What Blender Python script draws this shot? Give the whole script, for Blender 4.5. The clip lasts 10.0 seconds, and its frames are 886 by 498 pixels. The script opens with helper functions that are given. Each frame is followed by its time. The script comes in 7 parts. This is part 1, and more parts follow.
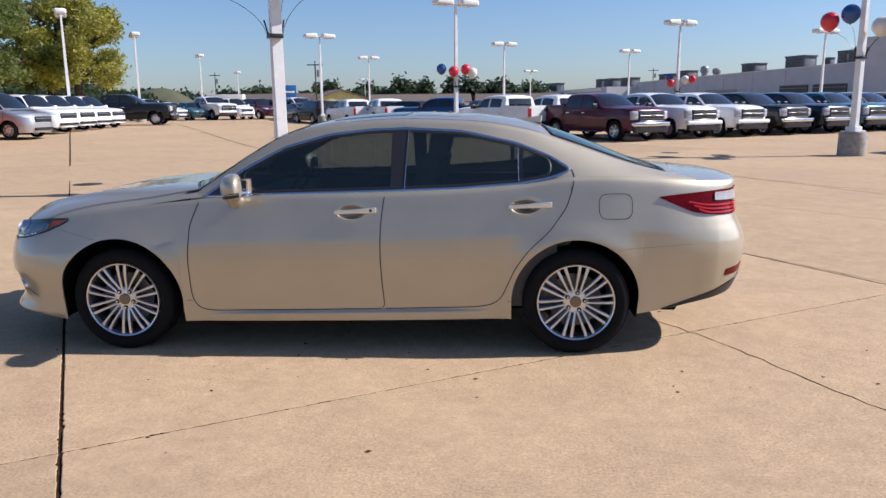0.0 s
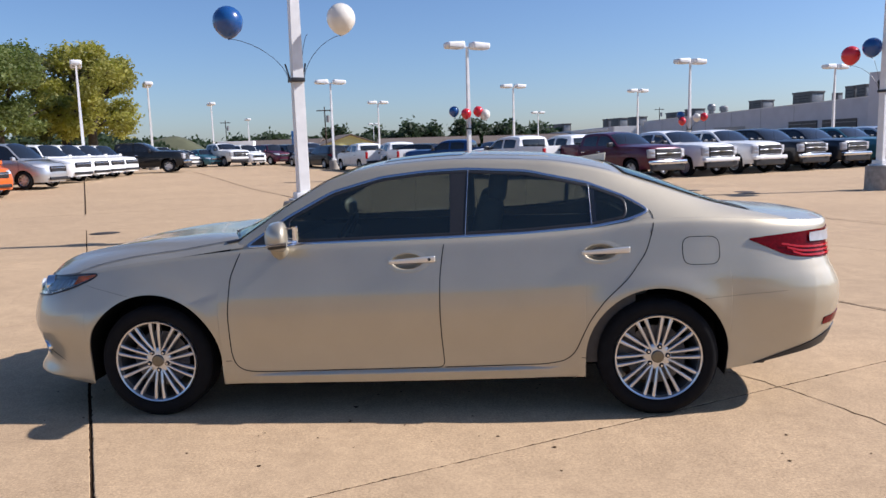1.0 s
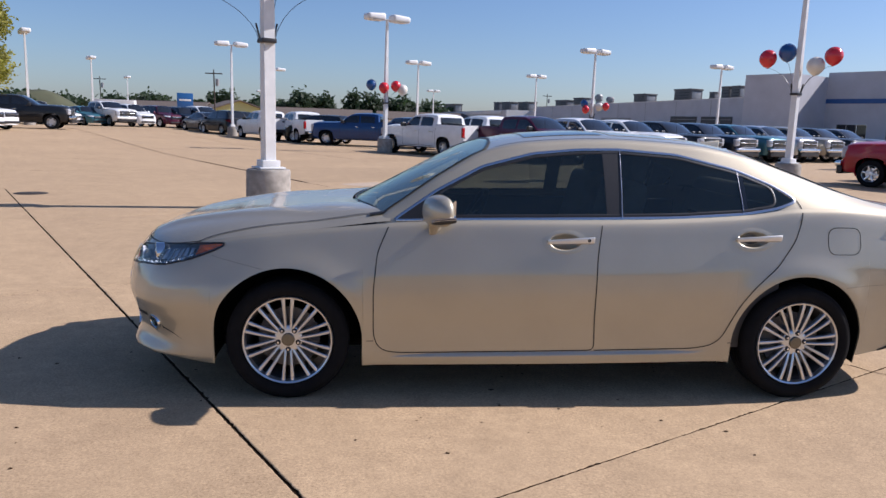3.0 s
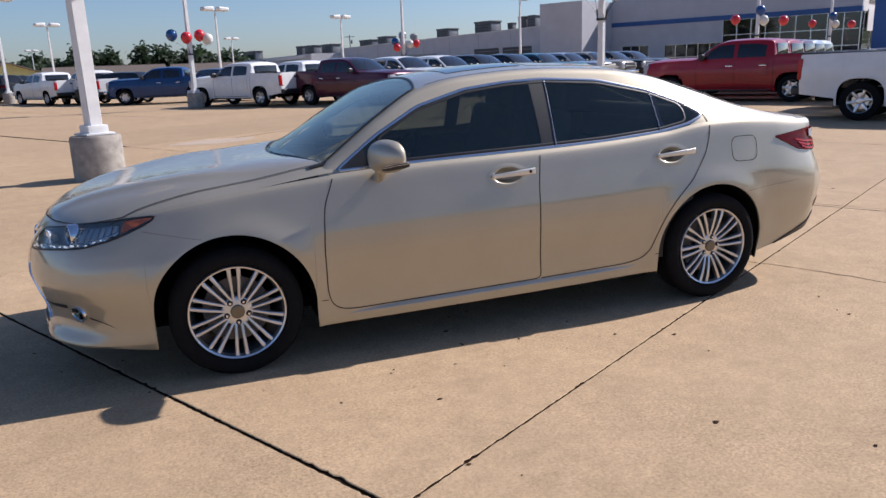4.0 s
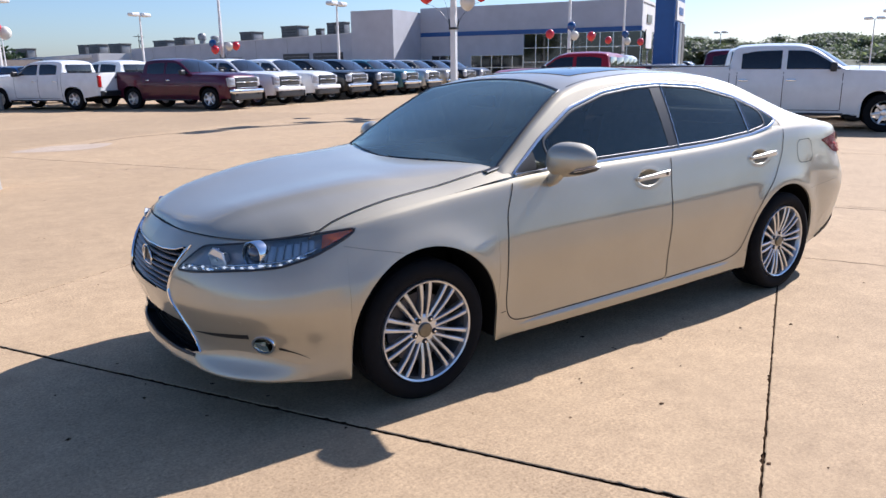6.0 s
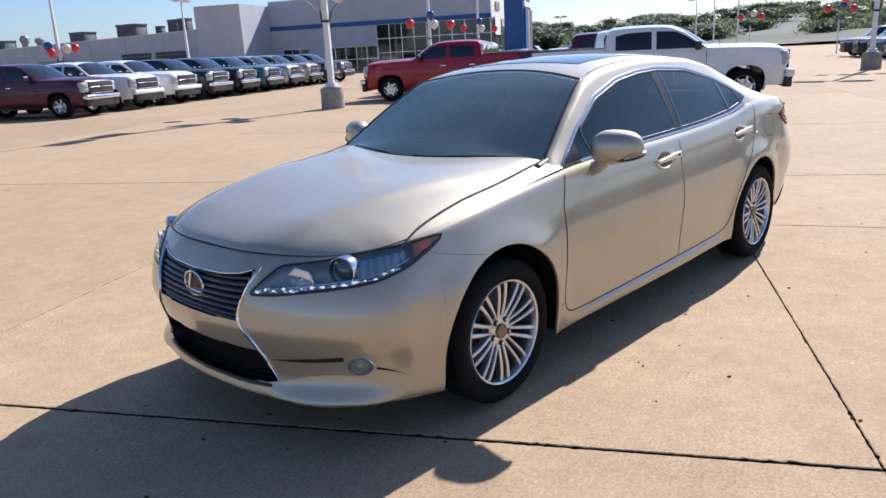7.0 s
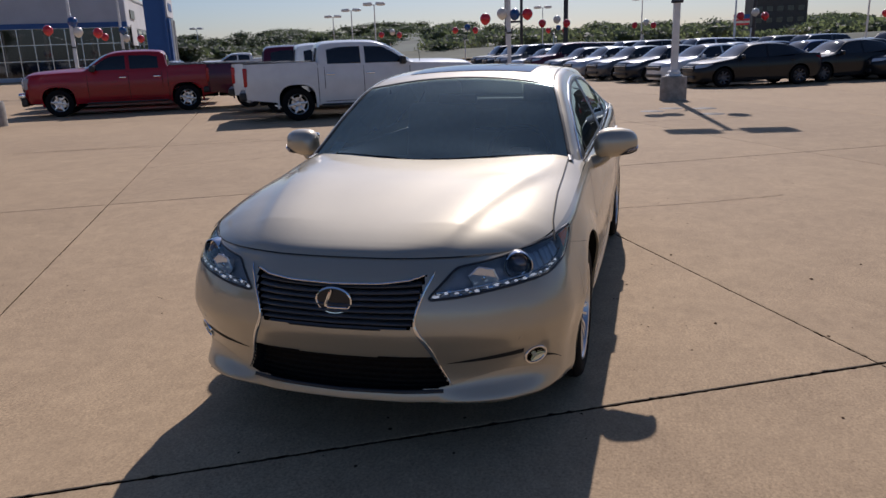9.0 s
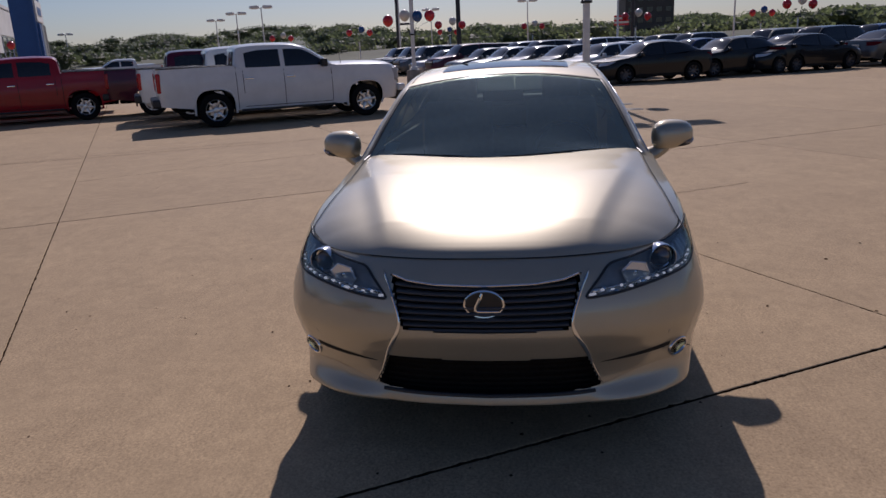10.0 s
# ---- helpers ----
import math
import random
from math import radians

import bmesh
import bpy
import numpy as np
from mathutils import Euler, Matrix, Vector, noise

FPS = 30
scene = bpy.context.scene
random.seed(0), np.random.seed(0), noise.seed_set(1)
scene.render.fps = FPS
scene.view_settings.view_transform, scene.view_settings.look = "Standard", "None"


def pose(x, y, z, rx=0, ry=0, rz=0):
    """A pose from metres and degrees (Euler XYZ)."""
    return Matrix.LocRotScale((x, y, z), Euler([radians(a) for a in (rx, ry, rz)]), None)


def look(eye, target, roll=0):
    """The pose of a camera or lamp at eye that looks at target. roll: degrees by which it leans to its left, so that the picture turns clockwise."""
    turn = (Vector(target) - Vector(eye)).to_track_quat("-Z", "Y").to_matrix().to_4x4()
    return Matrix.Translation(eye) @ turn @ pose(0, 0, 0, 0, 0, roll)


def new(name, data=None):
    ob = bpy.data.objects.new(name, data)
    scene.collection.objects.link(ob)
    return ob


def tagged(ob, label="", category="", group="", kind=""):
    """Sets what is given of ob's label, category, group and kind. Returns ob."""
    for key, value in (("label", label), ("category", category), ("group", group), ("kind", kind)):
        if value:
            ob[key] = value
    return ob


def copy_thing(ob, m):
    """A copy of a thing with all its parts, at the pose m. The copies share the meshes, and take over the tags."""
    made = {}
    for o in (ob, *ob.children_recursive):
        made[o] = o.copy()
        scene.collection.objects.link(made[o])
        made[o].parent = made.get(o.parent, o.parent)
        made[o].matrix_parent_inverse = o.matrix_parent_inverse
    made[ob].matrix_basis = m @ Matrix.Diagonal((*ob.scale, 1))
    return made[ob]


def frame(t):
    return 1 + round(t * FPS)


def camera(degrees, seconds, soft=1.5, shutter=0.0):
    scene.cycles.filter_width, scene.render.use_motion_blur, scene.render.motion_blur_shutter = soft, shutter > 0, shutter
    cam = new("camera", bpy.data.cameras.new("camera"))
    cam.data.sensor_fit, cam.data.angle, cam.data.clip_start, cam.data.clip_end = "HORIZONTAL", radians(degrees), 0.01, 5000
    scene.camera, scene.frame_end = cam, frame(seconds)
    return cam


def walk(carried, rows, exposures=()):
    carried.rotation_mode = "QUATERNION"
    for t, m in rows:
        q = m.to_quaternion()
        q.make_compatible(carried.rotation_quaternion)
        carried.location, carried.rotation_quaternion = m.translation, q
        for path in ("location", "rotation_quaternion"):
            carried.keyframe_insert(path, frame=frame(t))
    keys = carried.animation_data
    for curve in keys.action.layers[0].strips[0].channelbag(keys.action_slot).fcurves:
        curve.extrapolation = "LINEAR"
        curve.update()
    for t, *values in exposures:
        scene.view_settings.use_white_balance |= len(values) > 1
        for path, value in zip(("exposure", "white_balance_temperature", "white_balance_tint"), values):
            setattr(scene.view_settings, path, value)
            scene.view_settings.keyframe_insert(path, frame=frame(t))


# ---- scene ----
cam = camera(62.2, 10.0)
PATH = [
    (0, (0.886, -5.187, 1.507), (0.761, -3.229, 1.119), -0.6),
    (0.5, (0.751, -4.999, 1.465), (0.558, -3.03, 1.17), -0.5),
    (1, (0.551, -4.798, 1.489), (0.403, -2.823, 1.213), -1.7),
    (1.5, (0.214, -4.878, 1.448), (0.214, -2.89, 1.23), 1.6),
    (2, (-0.126, -4.908, 1.499), (-0.139, -2.929, 1.211), -0.1),
    (2.2, (-0.269, -4.832, 1.459), (-0.263, -2.854, 1.164), -0.1),
    (3.3, (-1.141, -4.629, 1.505), (-0.825, -2.687, 1.146), 1.6),
    (3.5, (-1.246, -4.609, 1.527), (-0.784, -2.701, 1.146), -0.2),
    (4, (-1.571, -4.417, 1.459), (-0.932, -2.586, 0.972), -2.2),
    (4.5, (-1.995, -4.237, 1.464), (-1.309, -2.416, 1.001), 0.2),
    (5, (-2.459, -4.114, 1.518), (-1.674, -2.344, 1.017), 0.5),
    (5.5, (-2.767, -3.768, 1.459), (-1.829, -2.137, 0.781), -3.7),
    (5.8, (-2.962, -3.568, 1.514), (-2.02, -1.908, 0.918), -5.1),
    (6, (-3.115, -3.44, 1.468), (-2.002, -1.849, 0.985), -0.7),
    (6.2, (-3.287, -3.317, 1.474), (-2.068, -1.804, 1.0), 1.8),
    (7.3, (-3.885, -2.53, 1.516), (-2.429, -1.255, 1.014), -4.5),
    (7.5, (-4.021, -2.37, 1.507), (-2.462, -1.201, 1.055), -2.5),
    (8, (-4.351, -2.036, 1.541), (-2.711, -1.016, 1.022), -5.4),
    (8.5, (-4.539, -1.568, 1.558), (-2.8, -0.75, 1.004), -5.2),
    (9, (-4.802, -1.164, 1.559), (-2.95, -0.619, 1.036), -2.0),
    (9.5, (-4.895, -0.75, 1.551), (-3.028, -0.277, 1.011), -5.2),
    (9.9, (-4.898, -0.302, 1.577), (-3.011, 0.066, 1.025), -4.1),
    (10, (-4.898, -0.207, 1.561), (-2.987, 0.055, 1.033), -2.8),
]
EXPOSURES = [(0, 0.47, 5950, 17), (2, 0.42, 5900, 17), (3.5, 0.28, 5950, 20), (4, 0.29, 6000, 18), (4.5, 0.55, 5950, 17), (5.5, 0.63, 6150, 17), (6, 0.69, 5750, 16), (7.5, 0.45, 5800, 15), (8, 0.23, 5950, 16), (8.5, -0.03, 5950, 16), (9, -0.45, 6000, 19), (10, -0.76, 6080, 23)]
walk(cam, [(t, look(eye, target, roll)) for t, eye, target, roll in PATH], EXPOSURES)

# ---- light ----
SUN_EL, SUN_AZ = 38.5, 6.5  # degrees; azimuth counted from +x towards +y
world = bpy.data.worlds.new("world")
scene.world = world
world.use_nodes = True
wn, wl = world.node_tree.nodes, world.node_tree.links
sky = wn.new("ShaderNodeTexSky")
sky.sky_type, sky.sun_disc = "NISHITA", False
sky.sun_elevation, sky.sun_rotation = radians(SUN_EL), radians(90 - SUN_AZ)
sky.air_density, sky.dust_density, sky.ozone_density = 1.0, 0.7, 5.5
wn["Background"].inputs["Strength"].default_value = 0.086
wl.new(sky.outputs["Color"], wn["Background"].inputs["Color"])
sun_data = bpy.data.lights.new("sun", "SUN")
sun_data.energy, sun_data.angle, sun_data.color = 5.0, radians(0.6), (1.0, 0.93, 0.82)
sun = new("sun", sun_data)
sun_dir = Vector((math.cos(radians(SUN_EL)) * math.cos(radians(SUN_AZ)), math.cos(radians(SUN_EL)) * math.sin(radians(SUN_AZ)), math.sin(radians(SUN_EL))))
sun.matrix_world = look(sun_dir * 60, (0, 0, 0))


# ---- materials ----
class Mat:
    """Small node helper: one Principled material."""

    def __init__(self, name, color, rough=0.5, metal=0.0, coat=0.0, spec=0.5):
        self.m = bpy.data.materials.new(name)
        self.m.use_nodes = True
        self.n, self.l = self.m.node_tree.nodes, self.m.node_tree.links
        self.p = self.n["Principled BSDF"]
        self.p.inputs["Base Color"].default_value = (*color, 1)
        self.p.inputs["Roughness"].default_value = rough
        self.p.inputs["Metallic"].default_value = metal
        self.p.inputs["Coat Weight"].default_value = coat
        self.p.inputs["Coat Roughness"].default_value = 0.03
        self.p.inputs["Specular IOR Level"].default_value = spec
        self.color = color
        self.coord = None

    def where(self):
        if self.coord is None:
            self.coord = self.n.new("ShaderNodeTexCoord")
        return self.coord.outputs["Object"]

    def world(self):
        return self.n.new("ShaderNodeNewGeometry").outputs["Position"]

    def noise(self, scale, detail=3.0, rough=0.55, vec=None):
        t = self.n.new("ShaderNodeTexNoise")
        t.inputs["Scale"].default_value, t.inputs["Detail"].default_value, t.inputs["Roughness"].default_value = scale, detail, rough
        self.l.new(vec if vec is not None else self.where(), t.inputs["Vector"])
        return t.outputs["Fac"]

    def ramp(self, fac, stops):
        r = self.n.new("ShaderNodeValToRGB")
        while len(r.color_ramp.elements) < len(stops):
            r.color_ramp.elements.new(0.5)
        for el, (pos, val) in zip(r.color_ramp.elements, stops):
            el.position = pos
            el.color = (*val, 1) if isinstance(val, tuple) else (val, val, val, 1)
        self.l.new(fac, r.inputs["Fac"])
        return r.outputs["Color"]

    def mix(self, a, b, fac, kind="MIX"):
        x = self.n.new("ShaderNodeMix")
        x.data_type, x.blend_type = "RGBA", kind
        for sock, v in ((x.inputs[0], fac), (x.inputs[6], a), (x.inputs[7], b)):
            if isinstance(v, (int, float)):
                sock.default_value = v
            elif isinstance(v, tuple):
                sock.default_value = (*v, 1)
            else:
                self.l.new(v, sock)
        return x.outputs[2]

    def vary(self, scale, lo, hi, detail=3.0, kind="MULTIPLY", base=None, vec=None):
        """Multiply the colour by a noise that runs from lo to hi."""
        c = self.ramp(self.noise(scale, detail, vec=vec), [(0.3, lo), (0.7, hi)])
        src = base if base is not None else self.color
        return self.mix(src, c, 1.0, kind)

    def tint(self, sock):
        self.l.new(sock, self.p.inputs["Base Color"])
        return self

    def bump(self, fac, strength=0.2, dist=0.01):
        b = self.n.new("ShaderNodeBump")
        b.inputs["Strength"].default_value, b.inputs["Distance"].default_value = strength, dist
        self.l.new(fac, b.inputs["Height"])
        self.l.new(b.outputs["Normal"], self.p.inputs["Normal"])
        return self

    def glow(self, color, strength):
        self.p.inputs["Emission Color"].default_value = (*color, 1)
        self.p.inputs["Emission Strength"].default_value = strength
        return self


def plain(name, color, rough=0.5, metal=0.0, coat=0.0, scale=30.0, amount=0.12, bump=0.0):
    m = Mat(name, color, rough, metal, coat)
    m.tint(m.vary(scale, 1 - amount, 1 + amount * 0.4))
    if bump:
        m.bump(m.noise(scale * 6), bump, 0.004)
    return m.m


def paint(name, color, metal=0.0, rough=0.32, flake=True):
    """Car paint: a base coat with fine flake, dust on the lower parts, and a clear coat."""
    m = Mat(name, color, rough, metal, 1.0)
    m.tint(m.vary(3.0, 0.93, 1.03, base=m.vary(900.0, 0.9, 1.08) if flake else None))
    m.p.inputs["Coat Roughness"].default_value = 0.05
    m.p.inputs["Coat Weight"].default_value = 1.0 if metal > 0.5 else 0.6
    m.p.inputs["Specular IOR Level"].default_value = 0.5 if metal > 0.5 else 0.2
    return m.m


def glass(name, tint, rough=0.0, ior=1.5, dust_glare=0.0):
    """Thin window glass: clear or tinted, with gloss that grows towards the edge of view and a film of dust whose teal
    colour also holds reflected sky.
    """
    m = bpy.data.materials.new(name)
    m.use_nodes = True
    n, l = m.node_tree.nodes, m.node_tree.links
    n.remove(n["Principled BSDF"])
    clear, gloss, mixer, fr = n.new("ShaderNodeBsdfTransparent"), n.new("ShaderNodeBsdfGlossy"), n.new("ShaderNodeMixShader"), n.new("ShaderNodeFresnel")
    clear.inputs["Color"].default_value = (*tint, 1)
    gloss.inputs["Roughness"].default_value = rough
    gloss.inputs["Color"].default_value = (0.88, 0.98, 0.94, 1)
    fr.inputs["IOR"].default_value = ior
    l.new(fr.outputs["Fac"], mixer.inputs["Fac"])
    l.new(clear.outputs[0], mixer.inputs[1])
    l.new(gloss.outputs[0], mixer.inputs[2])
    last = mixer
    if dust_glare:
        # teal diffuse film: part dust, part sky reflection put into its colour
        film, over, tex, rmp = n.new("ShaderNodeBsdfDiffuse"), n.new("ShaderNodeMixShader"), n.new("ShaderNodeTexNoise"), n.new("ShaderNodeMapRange")
        film.inputs["Color"].default_value = (0.45, 0.6, 0.6, 1)
        tex.inputs["Scale"].default_value, tex.inputs["Detail"].default_value = 4.0, 4.0
        rmp.inputs["To Min"].default_value, rmp.inputs["To Max"].default_value = dust_glare * 0.5, dust_glare * 1.5
        l.new(tex.outputs["Fac"], rmp.inputs["Value"])
        l.new(rmp.outputs[0], over.inputs["Fac"])
        l.new(mixer.outputs[0], over.inputs[1])
        l.new(film.outputs[0], over.inputs[2])
        last = over
    l.new(last.outputs[0], n["Material Output"].inputs["Surface"])
    return m


def foliage(name, color, scale, amount=0.4):
    """Leaves that let part of the light through."""
    m = Mat(name, color, 0.6)
    c = m.vary(scale, 1 - amount, 1 + amount * 0.4)
    m.tint(c)
    thin, both = m.n.new("ShaderNodeBsdfTranslucent"), m.n.new("ShaderNodeMixShader")
    both.inputs["Fac"].default_value = 0.58
    m.l.new(m.mix(c, (1.5, 1.6, 0.9), 1.0, "MULTIPLY"), thin.inputs["Color"])
    m.l.new(m.p.outputs[0], both.inputs[1])
    m.l.new(thin.outputs[0], both.inputs[2])
    m.l.new(both.outputs[0], m.n["Material Output"].inputs["Surface"])
    return m.m


def concrete(name, color):
    m = Mat(name, color, 0.88, 0, 0, 0.3)
    pos = m.world()
    big = m.ramp(m.noise(0.35, 4, 0.6, pos), [(0.3, (0.92, 0.91, 0.905)), (0.7, (1.05, 1.045, 1.03))])
    mid = m.ramp(m.noise(3.0, 5, 0.65, pos), [(0.32, (0.9, 0.893, 0.887)), (0.68, (1.05, 1.045, 1.04))])
    grain = m.ramp(m.noise(55.0, 5, 0.75, pos), [(0.3, (0.79, 0.775, 0.755)), (0.47, (0.975, 0.975, 0.975)), (0.7, (1.12, 1.12, 1.11))])
    fine = m.ramp(m.noise(190.0, 3, 0.8, pos), [(0.3, (0.8, 0.785, 0.77)), (0.5, (1.0, 1.0, 1.0)), (0.68, (1.16, 1.16, 1.16))])
    mottle = m.ramp(m.noise(11.0, 4, 0.7, pos), [(0.3, (0.88, 0.87, 0.86)), (0.7, (1.07, 1.07, 1.06))])
    mid = m.mix(mid, mottle, 1.0, "MULTIPLY")
    # exposed stones, pale and dark, worn free in patches
    stones = m.ramp(m.noise(78.0, 2.5, 0.6, pos), [(0.38, (0.76, 0.735, 0.71)), (0.46, (0.975, 0.975, 0.975)), (0.54, (1.0, 1.0, 1.0)), (0.61, (1.15, 1.14, 1.13))])
    worn = m.ramp(m.noise(0.9, 4, 0.6, pos), [(0.34, 0.3), (0.6, 1.0)])
    fine = m.mix(fine, stones, worn, "MULTIPLY")
    info = m.n.new("ShaderNodeObjectInfo")
    each = m.ramp(info.outputs["Random"], [(0.0, (0.93, 0.93, 0.93)), (1.0, (1.05, 1.05, 1.05))])
    c = m.mix(color, big, 1.0, "MULTIPLY")
    for layer in (mid, grain, fine, each):
        c = m.mix(c, layer, 1.0, "MULTIPLY")
    m.tint(c)
    m.bump(m.noise(160.0, 3, 0.7, pos), 0.24, 0.004)
    return m.m


def flake_paint(name, color):
    """Metallic champagne: a finer and a coarser flake layer under one clear coat."""
    m = Mat(name, color, 0.4, 0.95, 1.0)
    c = m.vary(3.0, 0.96, 1.03, base=m.vary(900.0, 0.9, 1.08))
    m.tint(c)
    soft, both = m.n.new("ShaderNodeBsdfPrincipled"), m.n.new("ShaderNodeMixShader")
    soft.inputs["Metallic"].default_value, soft.inputs["Roughness"].default_value = 0.9, 0.69
    soft.inputs["Coat Weight"].default_value = 1.0
    m.l.new(c, soft.inputs["Base Color"])
    both.inputs["Fac"].default_value = 0.8
    for p in (m.p, soft):
        p.inputs["Coat IOR"].default_value = 1.95
        p.inputs["Coat Roughness"].default_value = 0.1
    m.l.new(m.p.outputs[0], both.inputs[1])
    m.l.new(soft.outputs[0], both.inputs[2])
    m.l.new(both.outputs[0], m.n["Material Output"].inputs["Surface"])
    return m.m


CHAMPAGNE = flake_paint("champagne_paint", (0.47, 0.423, 0.325))
WHITE_PAINT = paint("white_paint", (0.78, 0.78, 0.77), 0.0, 0.3, False)
RED_PAINT = paint("red_paint", (0.33, 0.009, 0.018), 0.0, 0.3, False)
MAROON_PAINT = paint("maroon_paint", (0.075, 0.008, 0.026), 0.2, 0.3)
BLACK_PAINT = paint("black_paint", (0.006, 0.007, 0.009), 0.0, 0.5, False)
NAVY_PAINT = paint("navy_paint", (0.012, 0.018, 0.03), 0.2, 0.3)
BLUE_PAINT = paint("blue_paint", (0.012, 0.05, 0.16), 0.2, 0.3)
SILVER_PAINT = paint("silver_paint", (0.5, 0.51, 0.52), 0.6, 0.3)
GREY_PAINT = paint("grey_paint", (0.12, 0.125, 0.135), 0.4, 0.3)
TAN_PAINT = paint("tan_paint", (0.36, 0.32, 0.25), 0.4, 0.3)
TEAL_PAINT = paint("teal_paint", (0.05, 0.16, 0.2), 0.3, 0.3)
ORANGE_PAINT = paint("orange_paint", (0.6, 0.12, 0.02), 0.0, 0.3, False)
CHROME = plain("chrome", (0.75, 0.76, 0.78), 0.08, 1.0, 0, 60, 0.04)
SATIN = plain("satin_metal", (0.56, 0.57, 0.6), 0.24, 1.0, 0, 40, 0.06)
PALE_SATIN = plain("pale_handle_metal", (0.72, 0.7, 0.66), 0.3, 0.75, 0.6, 40, 0.05)
ALLOY = plain("silver_alloy", (0.64, 0.65, 0.67), 0.28, 0.9, 0.6, 40, 0.05)
# barrel: the alloy darkened, with the shade inside the wheel in its colour
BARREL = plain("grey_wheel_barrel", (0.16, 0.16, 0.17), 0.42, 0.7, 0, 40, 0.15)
# darkened likewise for the discs; also the own tone of dark saloon rims
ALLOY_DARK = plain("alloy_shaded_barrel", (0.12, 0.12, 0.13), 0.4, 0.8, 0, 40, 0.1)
RUBBER = Mat("tyre_rubber", (0.009, 0.009, 0.01), 0.85, 0, 0, 0.15)
RUBBER = RUBBER.tint(RUBBER.vary(20, 0.8, 1.1)).bump(RUBBER.noise(120), 0.2, 0.004).m
TRIM = plain("black_plastic", (0.018, 0.018, 0.02), 0.42, 0, 0, 60, 0.15)
GAP = plain("panel_gap", (0.012, 0.011, 0.01), 0.8, 0, 0, 60, 0.1)
MESH = Mat("dark_intake_mesh", (0.022, 0.019, 0.017), 0.95, 0, 0, 0.05)
MESH = MESH.tint(MESH.vary(60, 0.8, 1.1)).m
UNDER = Mat("underbody_black", (0.008, 0.008, 0.008), 0.95, 0, 0, 0.08)
UNDER = UNDER.tint(UNDER.vary(20, 0.8, 1.1)).m
DARK_GRILLE = plain("dark_grille_bar", (0.1, 0.1, 0.105), 0.35, 0.3, 0.4, 40, 0.1)
INTERIOR = plain("cabin_trim", (0.075, 0.07, 0.065), 0.7, 0, 0, 25, 0.15)
DASH = plain("tan_dashboard", (0.2, 0.18, 0.155), 0.7, 0, 0, 25, 0.12)
SEAT = plain("seat_leather", (0.36, 0.31, 0.25), 0.55, 0, 0, 30, 0.15, 0.1)
WINDSCREEN = glass("windscreen_glass", (0.62, 0.76, 0.75), 0.0, 1.9, 0.14)
TINTED = glass("tinted_glass", (0.3, 0.345, 0.335), 0.0, 1.62, 0.012)
REAR_GLASS = glass("rear_window_glass", (0.4, 0.44, 0.44), 0.0, 1.85, 0.004)
DARKGLASS = plain("dark_window_glass", (0.012, 0.014, 0.017), 0.05, 0, 0.5, 10, 0.2)
LENS = glass("clear_lens", (0.93, 0.95, 0.97))
RED_BRIGHT = plain("bright_red_lens", (0.45, 0.01, 0.012), 0.2, 0, 0.0, 60, 0.2)
RED_LENS = Mat("red_lamp_lens", (0.13, 0.002, 0.005), 0.15, 0, 0.0, 0.12)
RED_LENS = RED_LENS.tint(RED_LENS.vary(60, 0.7, 1.1)).m
LAMP_CASE = plain("dark_lamp_case", (0.4, 0.4, 0.42), 0.4, 0.1, 0.3, 40, 0.15)
LIT = Mat("lit_light_strip", (0.8, 0.82, 0.85), 0.2)
LIT = LIT.glow((0.95, 0.97, 1.0), 0.4).m
AMBER = plain("amber_reflector", (0.8, 0.2, 0.05), 0.2, 0, 0.8, 60, 0.1)
LAMP_WHITE = plain("pale_lamp_lens", (0.7, 0.72, 0.74), 0.12, 0.3, 1.0, 40, 0.1)
LAMP_BULB = plain("projector_glass", (0.10, 0.11, 0.14), 0.04, 0.3, 1.0, 40, 0.1)
STICKER = plain("paper_sticker", (0.75, 0.74, 0.7), 0.7, 0, 0, 40, 0.08)
CONCRETE = concrete("tan_concrete", (0.455, 0.33, 0.204))
JOINT = Mat("tar_joint", (0.045, 0.028, 0.017), 1.0, 0, 0, 0.0)
JOINT = JOINT.tint(JOINT.vary(15, 0.6, 1.5)).bump(JOINT.noise(150), 0.4, 0.006).m


# ---- mesh helpers ----
def thing(name, label, category, group="", m=None, kind=""):
    ob = tagged(new(name), label, category, group, kind)
    if m is not None:
        ob.matrix_basis = m
    return ob


def link(name, mesh, mat, parent=None, label=""):
    ob = new(name, mesh)
    if mat is not None:
        if not mesh.materials:
            mesh.materials.append(mat)
        ob.material_slots[0].link = "OBJECT"
        ob.material_slots[0].material = mat
    if parent is not None:
        ob.parent = parent
    if label:
        ob["label"] = label
    return ob


def part(name, bm, mat, parent=None, label="", smooth=True, m=None):
    """One bmesh as one mesh object, under a thing or a part."""
    me = bpy.data.meshes.new(name)
    if m is not None:
        bm.transform(m)
    bm.to_mesh(me)
    bm.free()
    if smooth:
        me.shade_smooth()
        me.set_sharp_from_angle(angle=radians(38))
    return link(name, me, mat, parent, label)


def raw(name, verts, faces, mat, parent=None, label="", normals=None, smooth=True):
    me = bpy.data.meshes.new(name)
    me.from_pydata([tuple(map(float, v)) for v in verts], [], faces)
    if smooth:
        me.shade_smooth()
        if normals is not None:
            me.normals_split_custom_set_from_vertices([tuple(map(float, v)) for v in normals])
    me.update()
    return link(name, me, mat, parent, label)


